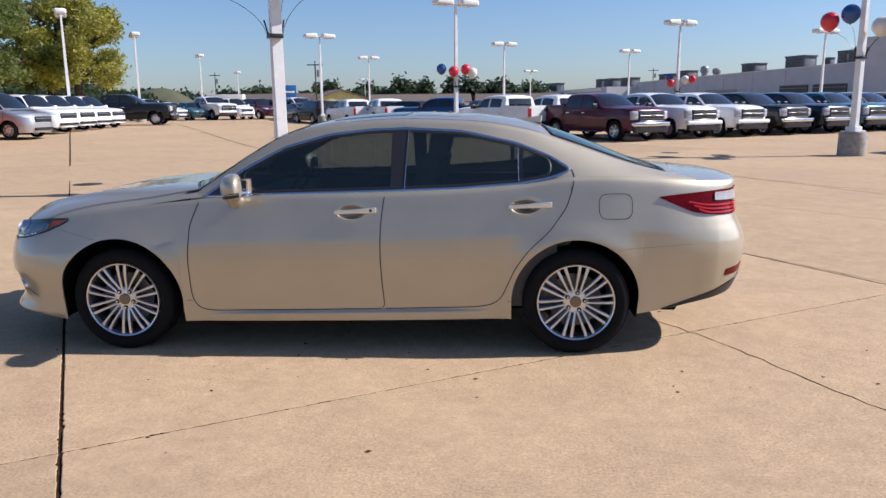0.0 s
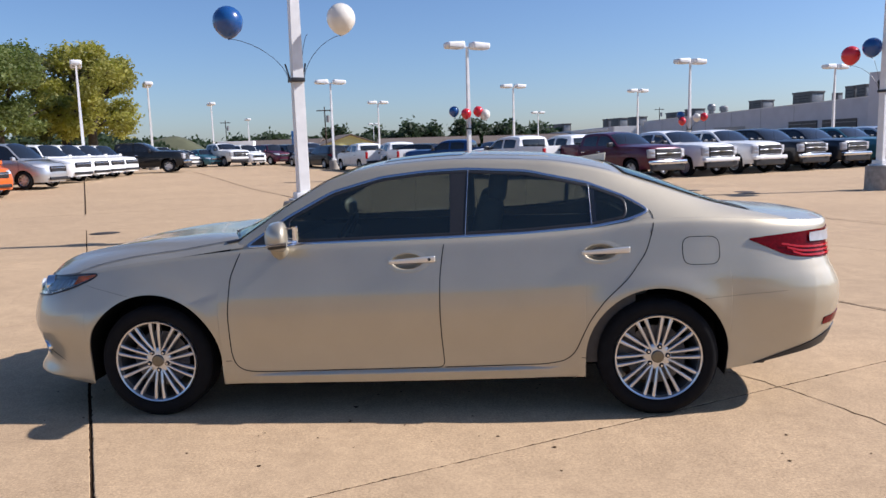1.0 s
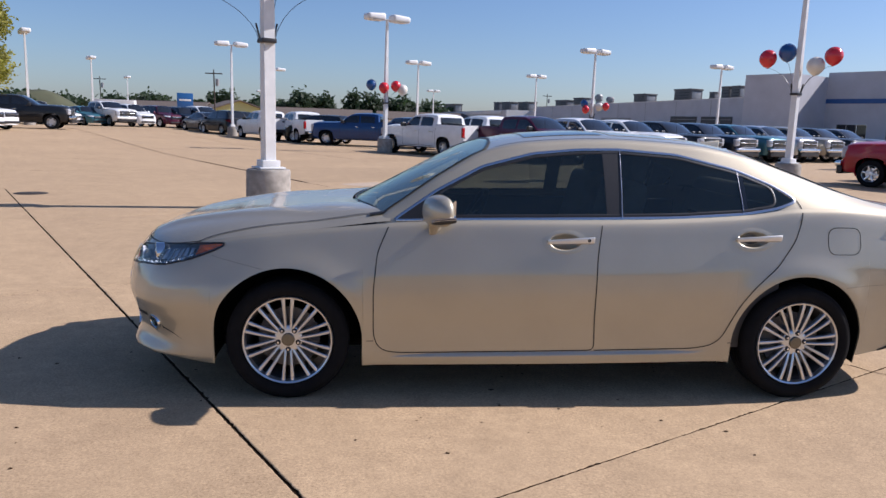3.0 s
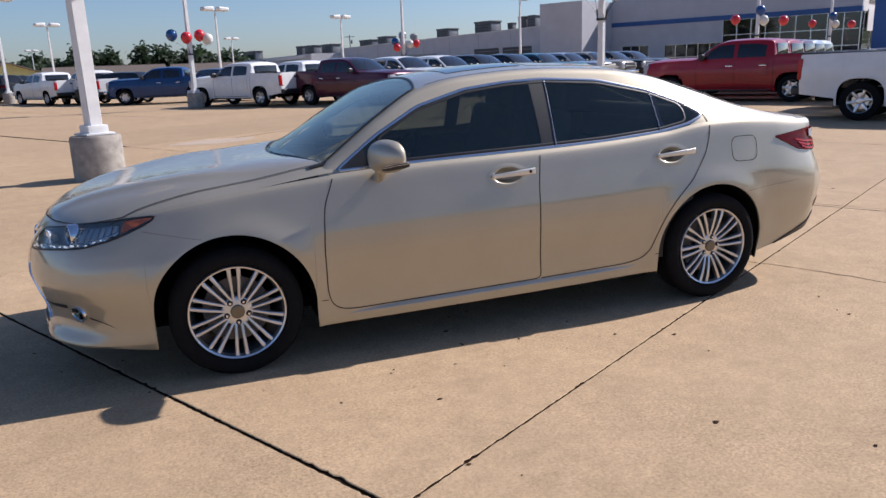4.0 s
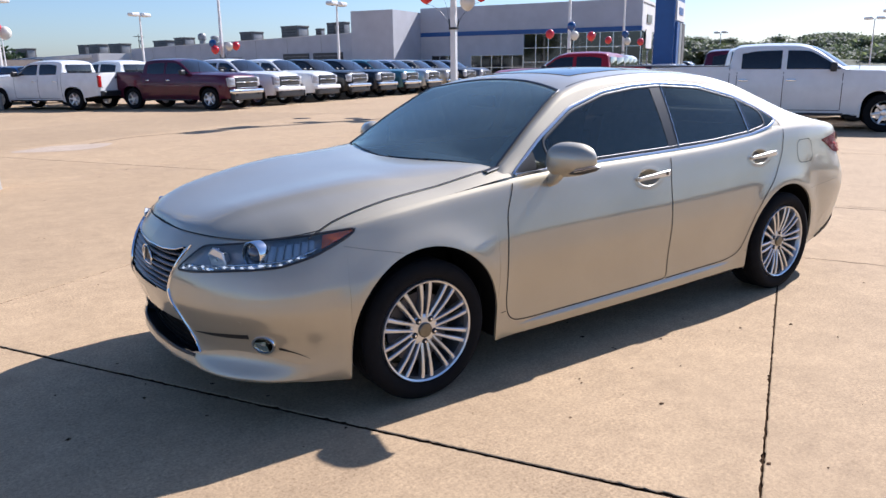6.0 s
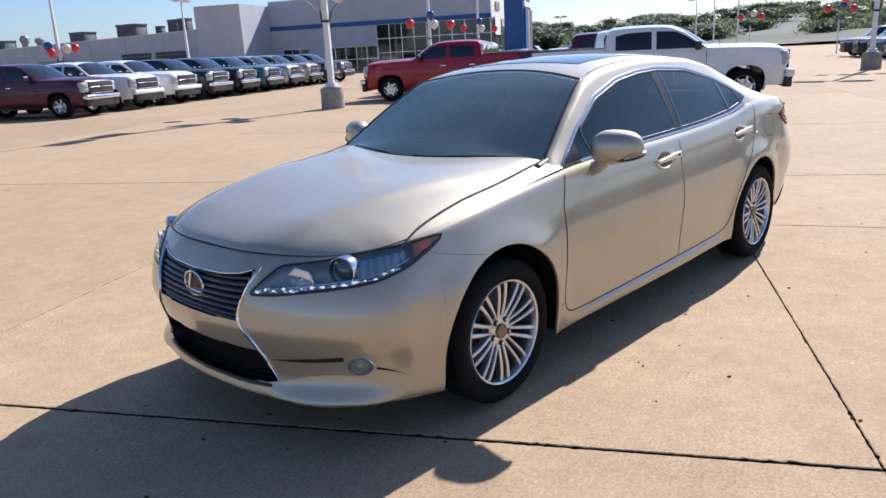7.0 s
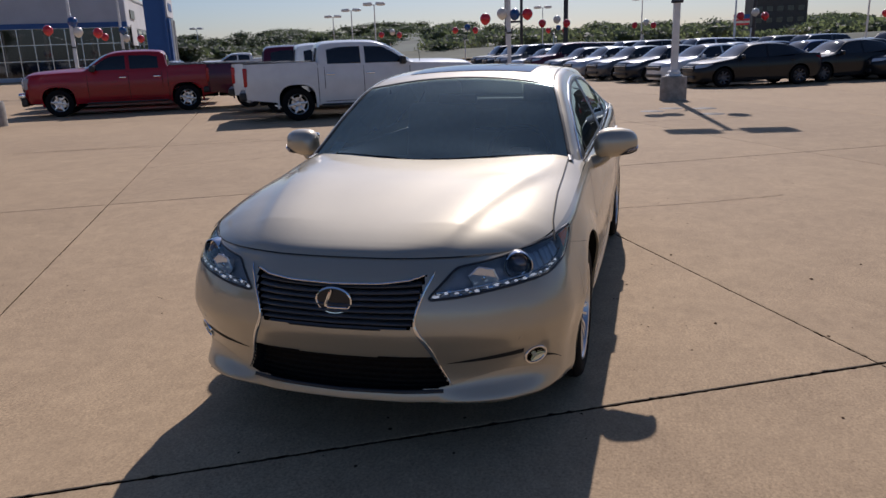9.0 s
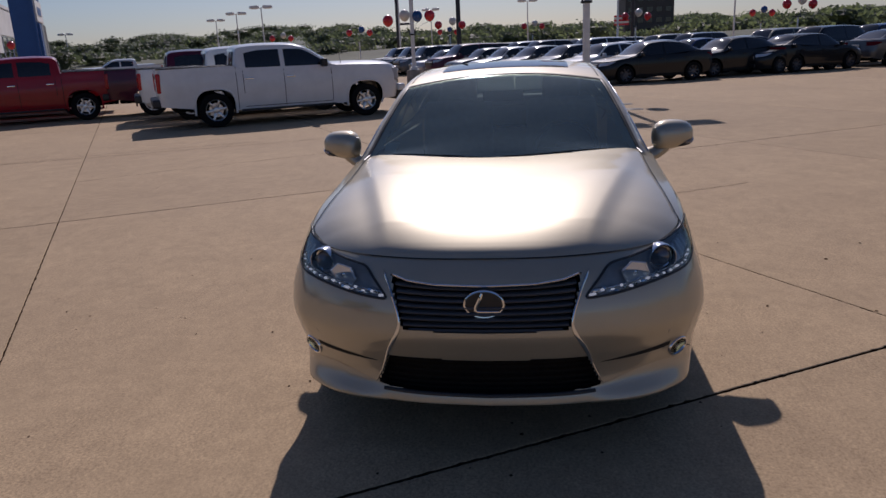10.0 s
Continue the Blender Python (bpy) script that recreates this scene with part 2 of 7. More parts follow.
def pchip(keys):
    """A smooth curve through keys (x, y) with no overshoot."""
    xs, ys = np.array([k[0] for k in keys], float), np.array([k[1] for k in keys], float)
    h, d = np.diff(xs), np.diff(ys) / np.diff(xs)
    m = np.zeros(len(xs))
    for i in range(1, len(xs) - 1):
        if d[i - 1] * d[i] > 0:
            w1, w2 = 2 * h[i] + h[i - 1], h[i] + 2 * h[i - 1]
            m[i] = (w1 + w2) / (w1 / d[i - 1] + w2 / d[i])
    m[0], m[-1] = d[0], d[-1]

    def at(x):
        x = np.clip(np.asarray(x, float), xs[0], xs[-1])
        i = np.clip(np.searchsorted(xs, x, side="right") - 1, 0, len(xs) - 2)
        u = (x - xs[i]) / h[i]
        return (2 * u**3 - 3 * u**2 + 1) * ys[i] + (u**3 - 2 * u**2 + u) * h[i] * m[i] + (3 * u**2 - 2 * u**3) * ys[i + 1] + (u**3 - u**2) * h[i] * m[i + 1]

    return at


def inside(poly, x, y):
    """Which of the points lie in the polygon."""
    x, y = np.asarray(x), np.asarray(y)
    res = np.zeros(x.shape, bool)
    for (x0, y0), (x1, y1) in zip(poly, poly[1:] + poly[:1]):
        cut = (y0 > y) != (y1 > y)
        with np.errstate(divide="ignore", invalid="ignore"):
            res ^= cut & (x < (x1 - x0) * (y - y0) / (y1 - y0 if y1 != y0 else 1e-9) + x0)
    return res


def dense(poly, step, closed=False):
    """Points along a polyline, corners slightly rounded."""
    pts = [Vector(p) for p in poly]
    if closed:
        pts.append(pts[0])
    out = []
    for a, b in zip(pts, pts[1:]):
        n = max(1, int((b - a).length / step))
        out += [a.lerp(b, i / n) for i in range(n)]
    out.append(pts[-1])
    for _ in range(3):
        if closed:
            q = out[:-1]
            q = [(q[i - 1] + q[i] * 2 + q[(i + 1) % len(q)]) / 4 for i in range(len(q))]
            out = q + [q[0]]
        else:
            out = [out[0]] + [(out[i - 1] + out[i] * 2 + out[i + 1]) / 4 for i in range(1, len(out) - 1)] + [out[-1]]
    return out


def grid_faces(nu, nv, flip=False, keep=None):
    fs = []
    for i in range(nu - 1):
        for j in range(nv - 1):
            if keep is not None and not keep[i, j]:
                continue
            q = (i * nv + j, (i + 1) * nv + j, (i + 1) * nv + j + 1, i * nv + j + 1)
            fs.append(q[::-1] if flip else q)
    return fs


def grid_normals(p, flip=False):
    du, dv = np.gradient(p, axis=0), np.gradient(p, axis=1)
    n = np.cross(du, dv)
    n /= np.maximum(np.linalg.norm(n, axis=2, keepdims=True), 1e-9)
    return -n if flip else n


def sheet(name, p, mat, parent=None, label="", flip=False, keep=None, thick=0.0):
    """A smooth grid of points p[u, v, 3] as one mesh, with a folded-back rim of the given thickness."""
    nu, nv = p.shape[:2]
    n = grid_normals(p, flip)
    fs = grid_faces(nu, nv, flip, keep)
    if keep is not None:
        used = sorted({i for f in fs for i in f})
        remap = {k: i for i, k in enumerate(used)}
        fs = [tuple(remap[i] for i in f) for f in fs]
        return raw(name, p.reshape(-1, 3)[used], fs, mat, parent, label, n.reshape(-1, 3)[used])
    vs, ns = list(p.reshape(-1, 3)), list(n.reshape(-1, 3))
    if thick:
        ring = [i * nv for i in range(nu)] + [(nu - 1) * nv + j for j in range(1, nv)] + [i * nv + nv - 1 for i in range(nu - 2, -1, -1)] + [j for j in range(nv - 2, 0, -1)]
        base = len(vs)
        outer = [vs[i] for i in ring]
        cen = p.reshape(-1, 3).mean(axis=0)
        for q, i in zip(outer, ring):
            side = q - cen
            side = side / max(np.linalg.norm(side), 1e-9)
            vs.append(q.copy()), ns.append(side)
        for q, i in zip(outer, ring):
            side = q - cen
            side = side / max(np.linalg.norm(side), 1e-9)
            vs.append(q - n.reshape(-1, 3)[i] * thick), ns.append(side)
        k = len(ring)
        for i in range(k):
            j = (i + 1) % k
            q = (base + i, base + j, base + k + j, base + k + i)
            fs.append(q[::-1] if not flip else q)
    return raw(name, vs, fs, mat, parent, label, ns)


def ribbon(pts, nrm, width, lift=0.0015, height=0.0):
    """A strip along points on a surface; with height it becomes a low moulding with a rounded top."""
    bm = bmesh.new()
    rows = []
    for i, (p, n) in enumerate(zip(pts, nrm)):
        t = (pts[min(i + 1, len(pts) - 1)] - pts[max(i - 1, 0)]).normalized()
        side = t.cross(n).normalized() * (width / 2)
        if height:
            prof = [(-1, 0), (-0.8, 0.75), (-0.35, 1), (0.35, 1), (0.8, 0.75), (1, 0)]
            rows.append([bm.verts.new(p + side * a + n * (lift + height * b)) for a, b in prof])
        else:
            rows.append([bm.verts.new(p - side + n * lift), bm.verts.new(p + side + n * lift)])
    for a, b in zip(rows, rows[1:]):
        for j in range(len(a) - 1):
            bm.faces.new((a[j], a[j + 1], b[j + 1], b[j]))
    bmesh.ops.recalc_face_normals(bm, faces=bm.faces)
    return bm


def tube(pts, radius, n=8, taper=None, flat=1.0):
    """A round bar along points."""
    bm = bmesh.new()
    rings = []
    pts = [Vector(p) for p in pts]
    ref = None
    for i, p in enumerate(pts):
        t = (pts[min(i + 1, len(pts) - 1)] - pts[max(i - 1, 0)]).normalized()
        if ref is None:
            ref = t.orthogonal().normalized()
        ref = (ref - t * ref.dot(t)).normalized()
        bi = t.cross(ref)
        r = radius * (taper[i] if taper else 1)
        rings.append([bm.verts.new(p + ref * (r * math.cos(k * math.tau / n)) + bi * (r * flat * math.sin(k * math.tau / n))) for k in range(n)])
    for a, b in zip(rings, rings[1:]):
        for k in range(n):
            bm.faces.new((a[k], a[(k + 1) % n], b[(k + 1) % n], b[k]))
    bm.faces.new(rings[0][::-1])
    bm.faces.new(rings[-1])
    bmesh.ops.recalc_face_normals(bm, faces=bm.faces)
    return bm


def lathe(profile, n=48, axis="Y"):
    """Turn (radius, along) points round an axis."""
    bm = bmesh.new()
    rings = []
    for r, h in profile:
        ring = []
        for k in range(n):
            a = k * math.tau / n
            if axis == "Y":
                ring.append(bm.verts.new((r * math.cos(a), h, r * math.sin(a))))
            elif axis == "X":
                ring.append(bm.verts.new((h, r * math.cos(a), r * math.sin(a))))
            else:
                ring.append(bm.verts.new((r * math.cos(a), r * math.sin(a), h)))
        rings.append(ring)
    for a, b in zip(rings, rings[1:]):
        for k in range(n):
            bm.faces.new((a[k], a[(k + 1) % n], b[(k + 1) % n], b[k]))
    closed = (Vector(profile[0]) - Vector(profile[-1])).length < 1e-6
    if profile[0][0] > 1e-4 and not closed:
        bm.faces.new(rings[0][::-1])
    if profile[-1][0] > 1e-4 and not closed:
        bm.faces.new(rings[-1])
    bmesh.ops.remove_doubles(bm, verts=bm.verts, dist=1e-5)
    bmesh.ops.recalc_face_normals(bm, faces=bm.faces)
    return bm


def block(size, at=(0, 0, 0), bevel=0.0, seg=2, rot=(0, 0, 0)):
    """A box with rounded edges."""
    bm = bmesh.new()
    bmesh.ops.create_cube(bm, size=1)
    bmesh.ops.scale(bm, vec=size, verts=bm.verts)
    if bevel:
        bmesh.ops.bevel(bm, geom=list(bm.edges), offset=bevel, segments=seg, profile=0.6, affect="EDGES")
    bm.transform(pose(*at, *rot))
    return bm


def join(*bms):
    out = bms[0]
    for b in bms[1:]:
        me = bpy.data.meshes.new("tmp")
        b.to_mesh(me)
        b.free()
        out.from_mesh(me)
        bpy.data.meshes.remove(me)
    return out


def blob(radii, at=(0, 0, 0), sub=3):
    bm = bmesh.new()
    bmesh.ops.create_icosphere(bm, subdivisions=sub, radius=1)
    bmesh.ops.scale(bm, vec=radii, verts=bm.verts)
    bmesh.ops.translate(bm, vec=at, verts=bm.verts)
    return bm


# ---- vehicle shells ----
class Shell:
    """The lower body of a vehicle: its plan, its side profile, its nose and tail. The nose points to -x."""

    def __init__(self, plan, nose, tail, side, crown, arches, floor, flare=0.0):
        pts = [Vector((*p, 0)) for p in plan]
        chord = [0.0]
        for a, b in zip(pts, pts[1:]):
            chord.append(chord[-1] + (b - a).length)
        px, py = pchip([(c, p.x) for c, p in zip(chord, pts)]), pchip([(c, p.y) for c, p in zip(chord, pts)])
        c = np.linspace(0, chord[-1], 1500)
        X, Y = px(c), py(c)
        self.arc = np.concatenate([[0], np.cumsum(np.hypot(np.diff(X), np.diff(Y)))])
        self.X, self.Y, self.length = X, Y, self.arc[-1]
        self.x0, self.x1 = X[0], X[-1]
        self.nose, self.tail, self.side, self.crown = pchip(nose), pchip(tail), pchip(side), pchip(crown)
        self.top0 = side[-1][0]
        self.wide = max(p[1] for p in plan)
        self.arches, self.floor, self.flare = arches, pchip(floor), flare

    def a_of_x(self, x):
        return np.interp(x, self.X, self.arc)

    def a_of_y(self, y):
        half = len(self.Y) // 3
        return np.interp(y, self.Y[:half], self.arc[:half])

    def a_of_y_rear(self, y):
        half = len(self.Y) * 2 // 3
        return np.interp(-y, -self.Y[half:], self.arc[half:])

    def top(self, a):
        return self.crown(np.interp(a, self.arc, self.X))

    def base(self, a):
        x = np.interp(a, self.arc, self.X)
        z = self.floor(x)
        for xc, zc, r, p in self.arches:
            t = np.clip(np.abs(x - xc) / r, 0, 1)
            arch = zc + r * (1 - t**p) ** (1 / p)
            z = np.where(np.abs(x - xc) < r, np.maximum(z, arch), z)
        return z

    def at(self, a, z):
        """The left flank's point (y negative) at arc a and height z."""
        a, z = np.broadcast_arrays(np.asarray(a, float), np.asarray(z, float))
        X, Y = np.interp(a, self.arc, self.X), np.interp(a, self.arc, self.Y)
        zt, z0 = self.crown(X), 0.2
        zz = z0 + (z - z0) * (self.top0 - z0) / np.maximum(zt - z0, 0.05)
        zz = np.where(z < z0, z, zz)
        span = 0.9
        wf = np.clip((self.x0 + span - X) / span, 0, 1)
        wf = wf * wf * (3 - 2 * wf)
        wr = np.clip((X - self.x1 + span) / span, 0, 1)
        wr = wr * wr * (3 - 2 * wr)
        x = X + (self.nose(z) - self.x0) * wf + (self.tail(z) - self.x1) * wr
        y = Y * self.side(zz) / self.wide
        y = y * (1 - 0.45 * wf * np.clip(self.nose(z) - self.x0, 0, 0.2))
        for xc, zc, r, p in self.arches:
            d = np.clip(np.hypot(X - xc, z - zc) - r, 0, None)
            y = y + self.flare * np.exp(-((d / 0.085) ** 2))
        return np.stack([x, -y, z], axis=-1)

    def normal(self, a, z):
        e = 0.004
        du = self.at(a + e, z) - self.at(a - e, z)
        dv = self.at(a, z + e) - self.at(a, z - e)
        n = np.cross(du, dv)
        return n / np.maximum(np.linalg.norm(n, axis=-1, keepdims=True), 1e-9)

    def stations(self, step):
        a = list(np.linspace(0, self.length, int(self.length / step)))
        for xc, zc, r, p in self.arches:
            for sx in (-1, 1):
                e = self.a_of_x(xc + sx * r)
                a += [e - sx * k for k in (-0.0004, 0.0004, 0.002, 0.005, 0.01, 0.016)]
        return np.array(sorted(set(np.clip(a, 0, self.length))))

    def skin(self, step, nv):
        """Grid of points over the left flank, from sill or arch up to the crown."""
        a = self.stations(step)
        lo, hi = self.base(a), self.top(a)
        v = np.linspace(0, 1, nv)
        z = lo[:, None] + (hi - lo)[:, None] * v[None, :]
        A = np.repeat(a[:, None], nv, axis=1)
        return A, z, self.at(A, z)

    def line(self, pts, side=-1):
        """Surface points and normals along (arc, height) pairs."""
        a, z = np.array([p[0] for p in pts]), np.array([p[1] for p in pts])
        p, n = self.at(a, z), self.normal(a, z)
        if side > 0:
            p, n = p * [1, -1, 1], n * [1, -1, 1]
        return [Vector(q) for q in p], [Vector(q) for q in n]

    def patch(self, lo, hi, nu=24, nv=8, lift=0.003, side=-1):
        """A patch between two (arc, height) curves that share their arc range."""
        a0, a1 = lo[0][0], lo[-1][0]
        u = np.linspace(0, 1, nu)
        a = a0 + (a1 - a0) * u
        zl, zh = pchip(lo)(a), pchip(hi)(a)
        v = np.linspace(0, 1, nv)
        z = zl[:, None] + (zh - zl)[:, None] * v
        A = np.repeat(a[:, None], nv, axis=1)
        p = self.at(A, z) + self.normal(A, z) * lift
        return p * [1, -1, 1] if side > 0 else p


class Cabin:
    """The part above the belt: belt and rail curves, and the middle line of screen, roof and rear window."""

    def __init__(self, belt_y, belt_z, rail_y, rail_z, mid, power=2.3, bulge=0.012):
        self.by, self.bz, self.ry, self.rz, self.mid = map(pchip, (belt_y, belt_z, rail_y, rail_z, mid))
        self.power, self.bulge = power, bulge

    def side_y(self, x, z):
        zb, zr = self.bz(x), self.rz(x)
        g = np.clip((z - zb) / np.maximum(zr - zb, 0.02), -0.3, 1)
        return self.by(x) + (self.ry(x) - self.by(x)) * g + self.bulge * 4 * g * (1 - g)

    def top_z(self, x, y):
        t = np.clip(np.abs(y) / self.ry(x), 0, 1)
        return self.rz(x) + (self.mid(x) - self.rz(x)) * (1 - t**self.power)

    def section(self, x, nv):
        """Points from the belt up the side and over to the middle."""
        x = np.asarray(x, float)[:, None]
        na, nf = nv // 2, 6
        nt = nv - na - nf
        zb, zr, yr = self.bz(x), self.rz(x), self.ry(x)
        g = np.linspace(0, 0.93, na)[None, :]
        z1 = zb + (zr - zb) * g
        y1 = self.side_y(x, z1)
        y3 = yr * np.linspace(0.93, 0, nt)[None, :]
        z3 = self.top_z(x, y3)
        t = np.linspace(0, 1, nf + 2)[None, 1:-1]
        ya, za, yb, zb2 = y1[:, -1:], z1[:, -1:], y3[:, :1], z3[:, :1]
        y2 = (1 - t) ** 2 * ya + 2 * t * (1 - t) * yr + t**2 * yb
        z2 = (1 - t) ** 2 * za + 2 * t * (1 - t) * (zr + 0.004) + t**2 * zb2
        y, z = np.concatenate([y1, y2, y3], 1), np.concatenate([z1, z2, z3], 1)
        return np.stack([np.repeat(x, nv, 1), -y, z], axis=-1)

    def pane(self, lo, hi, nu=24, nv=8, lift=0.003, side=-1):
        """A side window between two (x, z) curves."""
        x = lo[0][0] + (lo[-1][0] - lo[0][0]) * np.linspace(0, 1, nu)
        zl, zh = pchip(lo)(x), pchip(hi)(x)
        z = zl[:, None] + (zh - zl)[:, None] * np.linspace(0, 1, nv)
        X = np.repeat(x[:, None], nv, 1)
        p = np.stack([X, -(self.side_y(X, z) + lift), z], axis=-1)
        return p * [1, -1, 1] if side > 0 else p

    def screen(self, low_x, low_y, up_x, up_y, nu=30, nv=14, lift=0.003, bow=2.0):
        """Windscreen or rear window; low_x and up_x are (middle, corner)."""
        q = np.linspace(-1, 1, nu)
        t = np.linspace(0, 1, nv)
        xl = low_x[0] + (low_x[1] - low_x[0]) * np.abs(q) ** bow
        xu = up_x[0] + (up_x[1] - up_x[0]) * np.abs(q) ** bow
        X = xl[:, None] + (xu - xl)[:, None] * t
        Y = q[:, None] * (low_y + (up_y - low_y) * t)
        return np.stack([X, Y, self.top_z(X, Y) + lift], axis=-1)

    def side_line(self, pts, side=-1):
        out, nrm = [], []
        for x, z in pts:
            e = 0.01
            y = float(self.side_y(x, z))
            du = Vector((2 * e, -(float(self.side_y(x + e, z)) - float(self.side_y(x - e, z))), 0))
            dv = Vector((0, -(float(self.side_y(x, z + e)) - float(self.side_y(x, z - e))), 2 * e))
            n = du.cross(dv).normalized()
            out.append(Vector((x, -y, z)) if side < 0 else Vector((x, y, z)))
            nrm.append(n if side < 0 else Vector((n.x, -n.y, n.z)))
        return out, nrm


def mirrored(p):
    return p * np.array([1, -1, 1])


# ---- wheels ----
CAP = plain("tan_metal_cap", (0.19, 0.17, 0.13), 0.35, 0.8, 0, 60, 0.1)

def wheel(parent, at, tyre_r, rim_r, width, out, spokes=10, twin=True, nuts=5, fine=True, rim_mat=None, spin=0.0):
    """A wheel under parent; out is -1 or 1, the side that its face looks to. Parts: tyre > rim pieces."""
    rim_mat = rim_mat or ALLOY
    seg = 64 if fine else 22
    w = width / 2
    hub = pose(*at) @ Matrix.Diagonal((1, -out, 1, 1)) @ pose(0, 0, 0, 0, spin, 0)
    # the face looks to -y before the flip
    side = [(rim_r - 0.004, w * 0.75), (rim_r - 0.004, -w * 0.8), (rim_r + 0.008, -w * 0.93), (rim_r + (tyre_r - rim_r) * 0.45, -w * 1.03), (tyre_r - 0.022, -w * 0.97), (tyre_r - 0.007, -w * 0.84), (tyre_r, -w * 0.68)]
    for k in range(-2, 3):
        for d, r in ((-0.022, tyre_r), (-0.016, tyre_r - 0.006), (-0.006, tyre_r - 0.006), (0.0, tyre_r)):
            if fine:
                side.append((r, k * 0.036 * width / 0.225 + d * 0.5))
    side += [(tyre_r, w * 0.68), (tyre_r - 0.008, w * 0.86), (tyre_r - 0.03, w), (rim_r, w * 0.95), (rim_r - 0.004, w * 0.75)]
    tyre = part("tyre", lathe(side, seg), RUBBER, parent, "black rubber tyre with moulded sidewall", m=hub)
    f = -w * 0.86
    lip = [(rim_r - 0.002, f - 0.006), (rim_r - 0.006, f - 0.012), (rim_r - 0.014, f - 0.008), (rim_r - 0.018, f + 0.004), (rim_r - 0.021, f + 0.018), (rim_r - 0.002, f + 0.018), (rim_r - 0.002, f - 0.006)]
    well = [(rim_r - 0.021, f + 0.018), (rim_r - 0.03, f + 0.05), (rim_r - 0.035, w * 0.8), (rim_r - 0.002, w * 0.8), (rim_r - 0.002, f + 0.018), (rim_r - 0.021, f + 0.018)]
    barrel = lathe(lip, seg)
    disc = lathe([(0.0, f + 0.075), (rim_r * 0.68, f + 0.075), (rim_r * 0.68, f + 0.095), (0.0, f + 0.095)], seg // 2)
    boss = lathe([(0.0, f + 0.017), (0.03, f + 0.017), (0.05, f + 0.02), (0.068, f + 0.021), (0.074, f + 0.026), (0.076, f + 0.06), (0, f + 0.06)], 40 if fine else 12)
    bms = []
    r0, r1 = 0.048 if twin else 0.06, rim_r - 0.012
    for k in range(spokes):
        for off in ((-1, 1) if twin else (0,)):
            bm = bmesh.new()
            rows = []
            for i in range(7 if fine else 4):
                u = i / (6 if fine else 3)
                r = r0 + (r1 - r0) * u
                if twin:
                    c = off * (0.0130 + 0.0115 * u)
                    half = 0.0078 + 0.0036 * u * u
                else:
                    c, half = 0.0, (0.032 - 0.006 * u) * rim_r / 0.245
                y = f + 0.022 - 0.024 * math.sin(u * 1.9)
                rows.append([bm.verts.new((c - half, y + 0.03, r)), bm.verts.new((c - half * 0.9, y + 0.004, r)), bm.verts.new((c - half * 0.45, y, r)), bm.verts.new((c + half * 0.45, y, r)), bm.verts.new((c + half * 0.9, y + 0.004, r)), bm.verts.new((c + half, y + 0.03, r))])
            for a, b in zip(rows, rows[1:]):
                for j in range(5):
                    bm.faces.new((a[j], a[j + 1], b[j + 1], b[j]))
            bmesh.ops.recalc_face_normals(bm, faces=bm.faces)
            bm.transform(pose(0, 0, 0, 0, 360 * (k + 0.5) / spokes, 0))
            bms.append(bm)
    if not fine:
        part("rim", join(barrel, lathe(well, seg), disc, boss, *bms), rim_mat, parent, "silver alloy wheel", m=hub)
        return tyre
    rim = part("rim", barrel, rim_mat, parent, "silver alloy rim", m=hub)
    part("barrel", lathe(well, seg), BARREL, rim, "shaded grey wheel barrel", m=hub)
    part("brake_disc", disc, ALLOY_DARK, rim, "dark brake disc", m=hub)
    if fine:
        pairs = [join(*bms[i : i + (2 if twin else 1)]) for i in range(0, len(bms), 2 if twin else 1)]
        for bm in pairs:
            part("spoke", bm, rim_mat, rim, m=hub)
    part("hub", boss, rim_mat, rim, m=hub)
    if fine:
        part("centre_cap", lathe([(0.0, f + 0.006), (0.03, f + 0.007), (0.0345, f + 0.011), (0.035, f + 0.02), (0, f + 0.02)], 32), CAP, rim, "tan-tinted metal centre cap", m=hub)
        for k in range(nuts):
            a = math.tau * (k + 0.25) / nuts
            b = lathe([(0.0, f + 0.019), (0.0055, f + 0.011), (0.0075, f + 0.011), (0.009, f + 0.014), (0.0135, f + 0.0165), (0.0145, f + 0.02), (0.0145, f + 0.03), (0, f + 0.03)], 18)
            b.transform(pose(0.055 * math.sin(a), 0, 0.055 * math.cos(a)))
            part("nut_recess", b, TRIM, rim, m=hub)
            b = lathe([(0.0, f + 0.009), (0.006, f + 0.0095), (0.0085, f + 0.0125), (0.0088, f + 0.02), (0, f + 0.02)], 6)
            b.transform(pose(0.055 * math.sin(a), 0, 0.055 * math.cos(a)))
            part("wheel_nut", b, CHROME, rim, "bright wheel nut", m=hub)
    return tyre


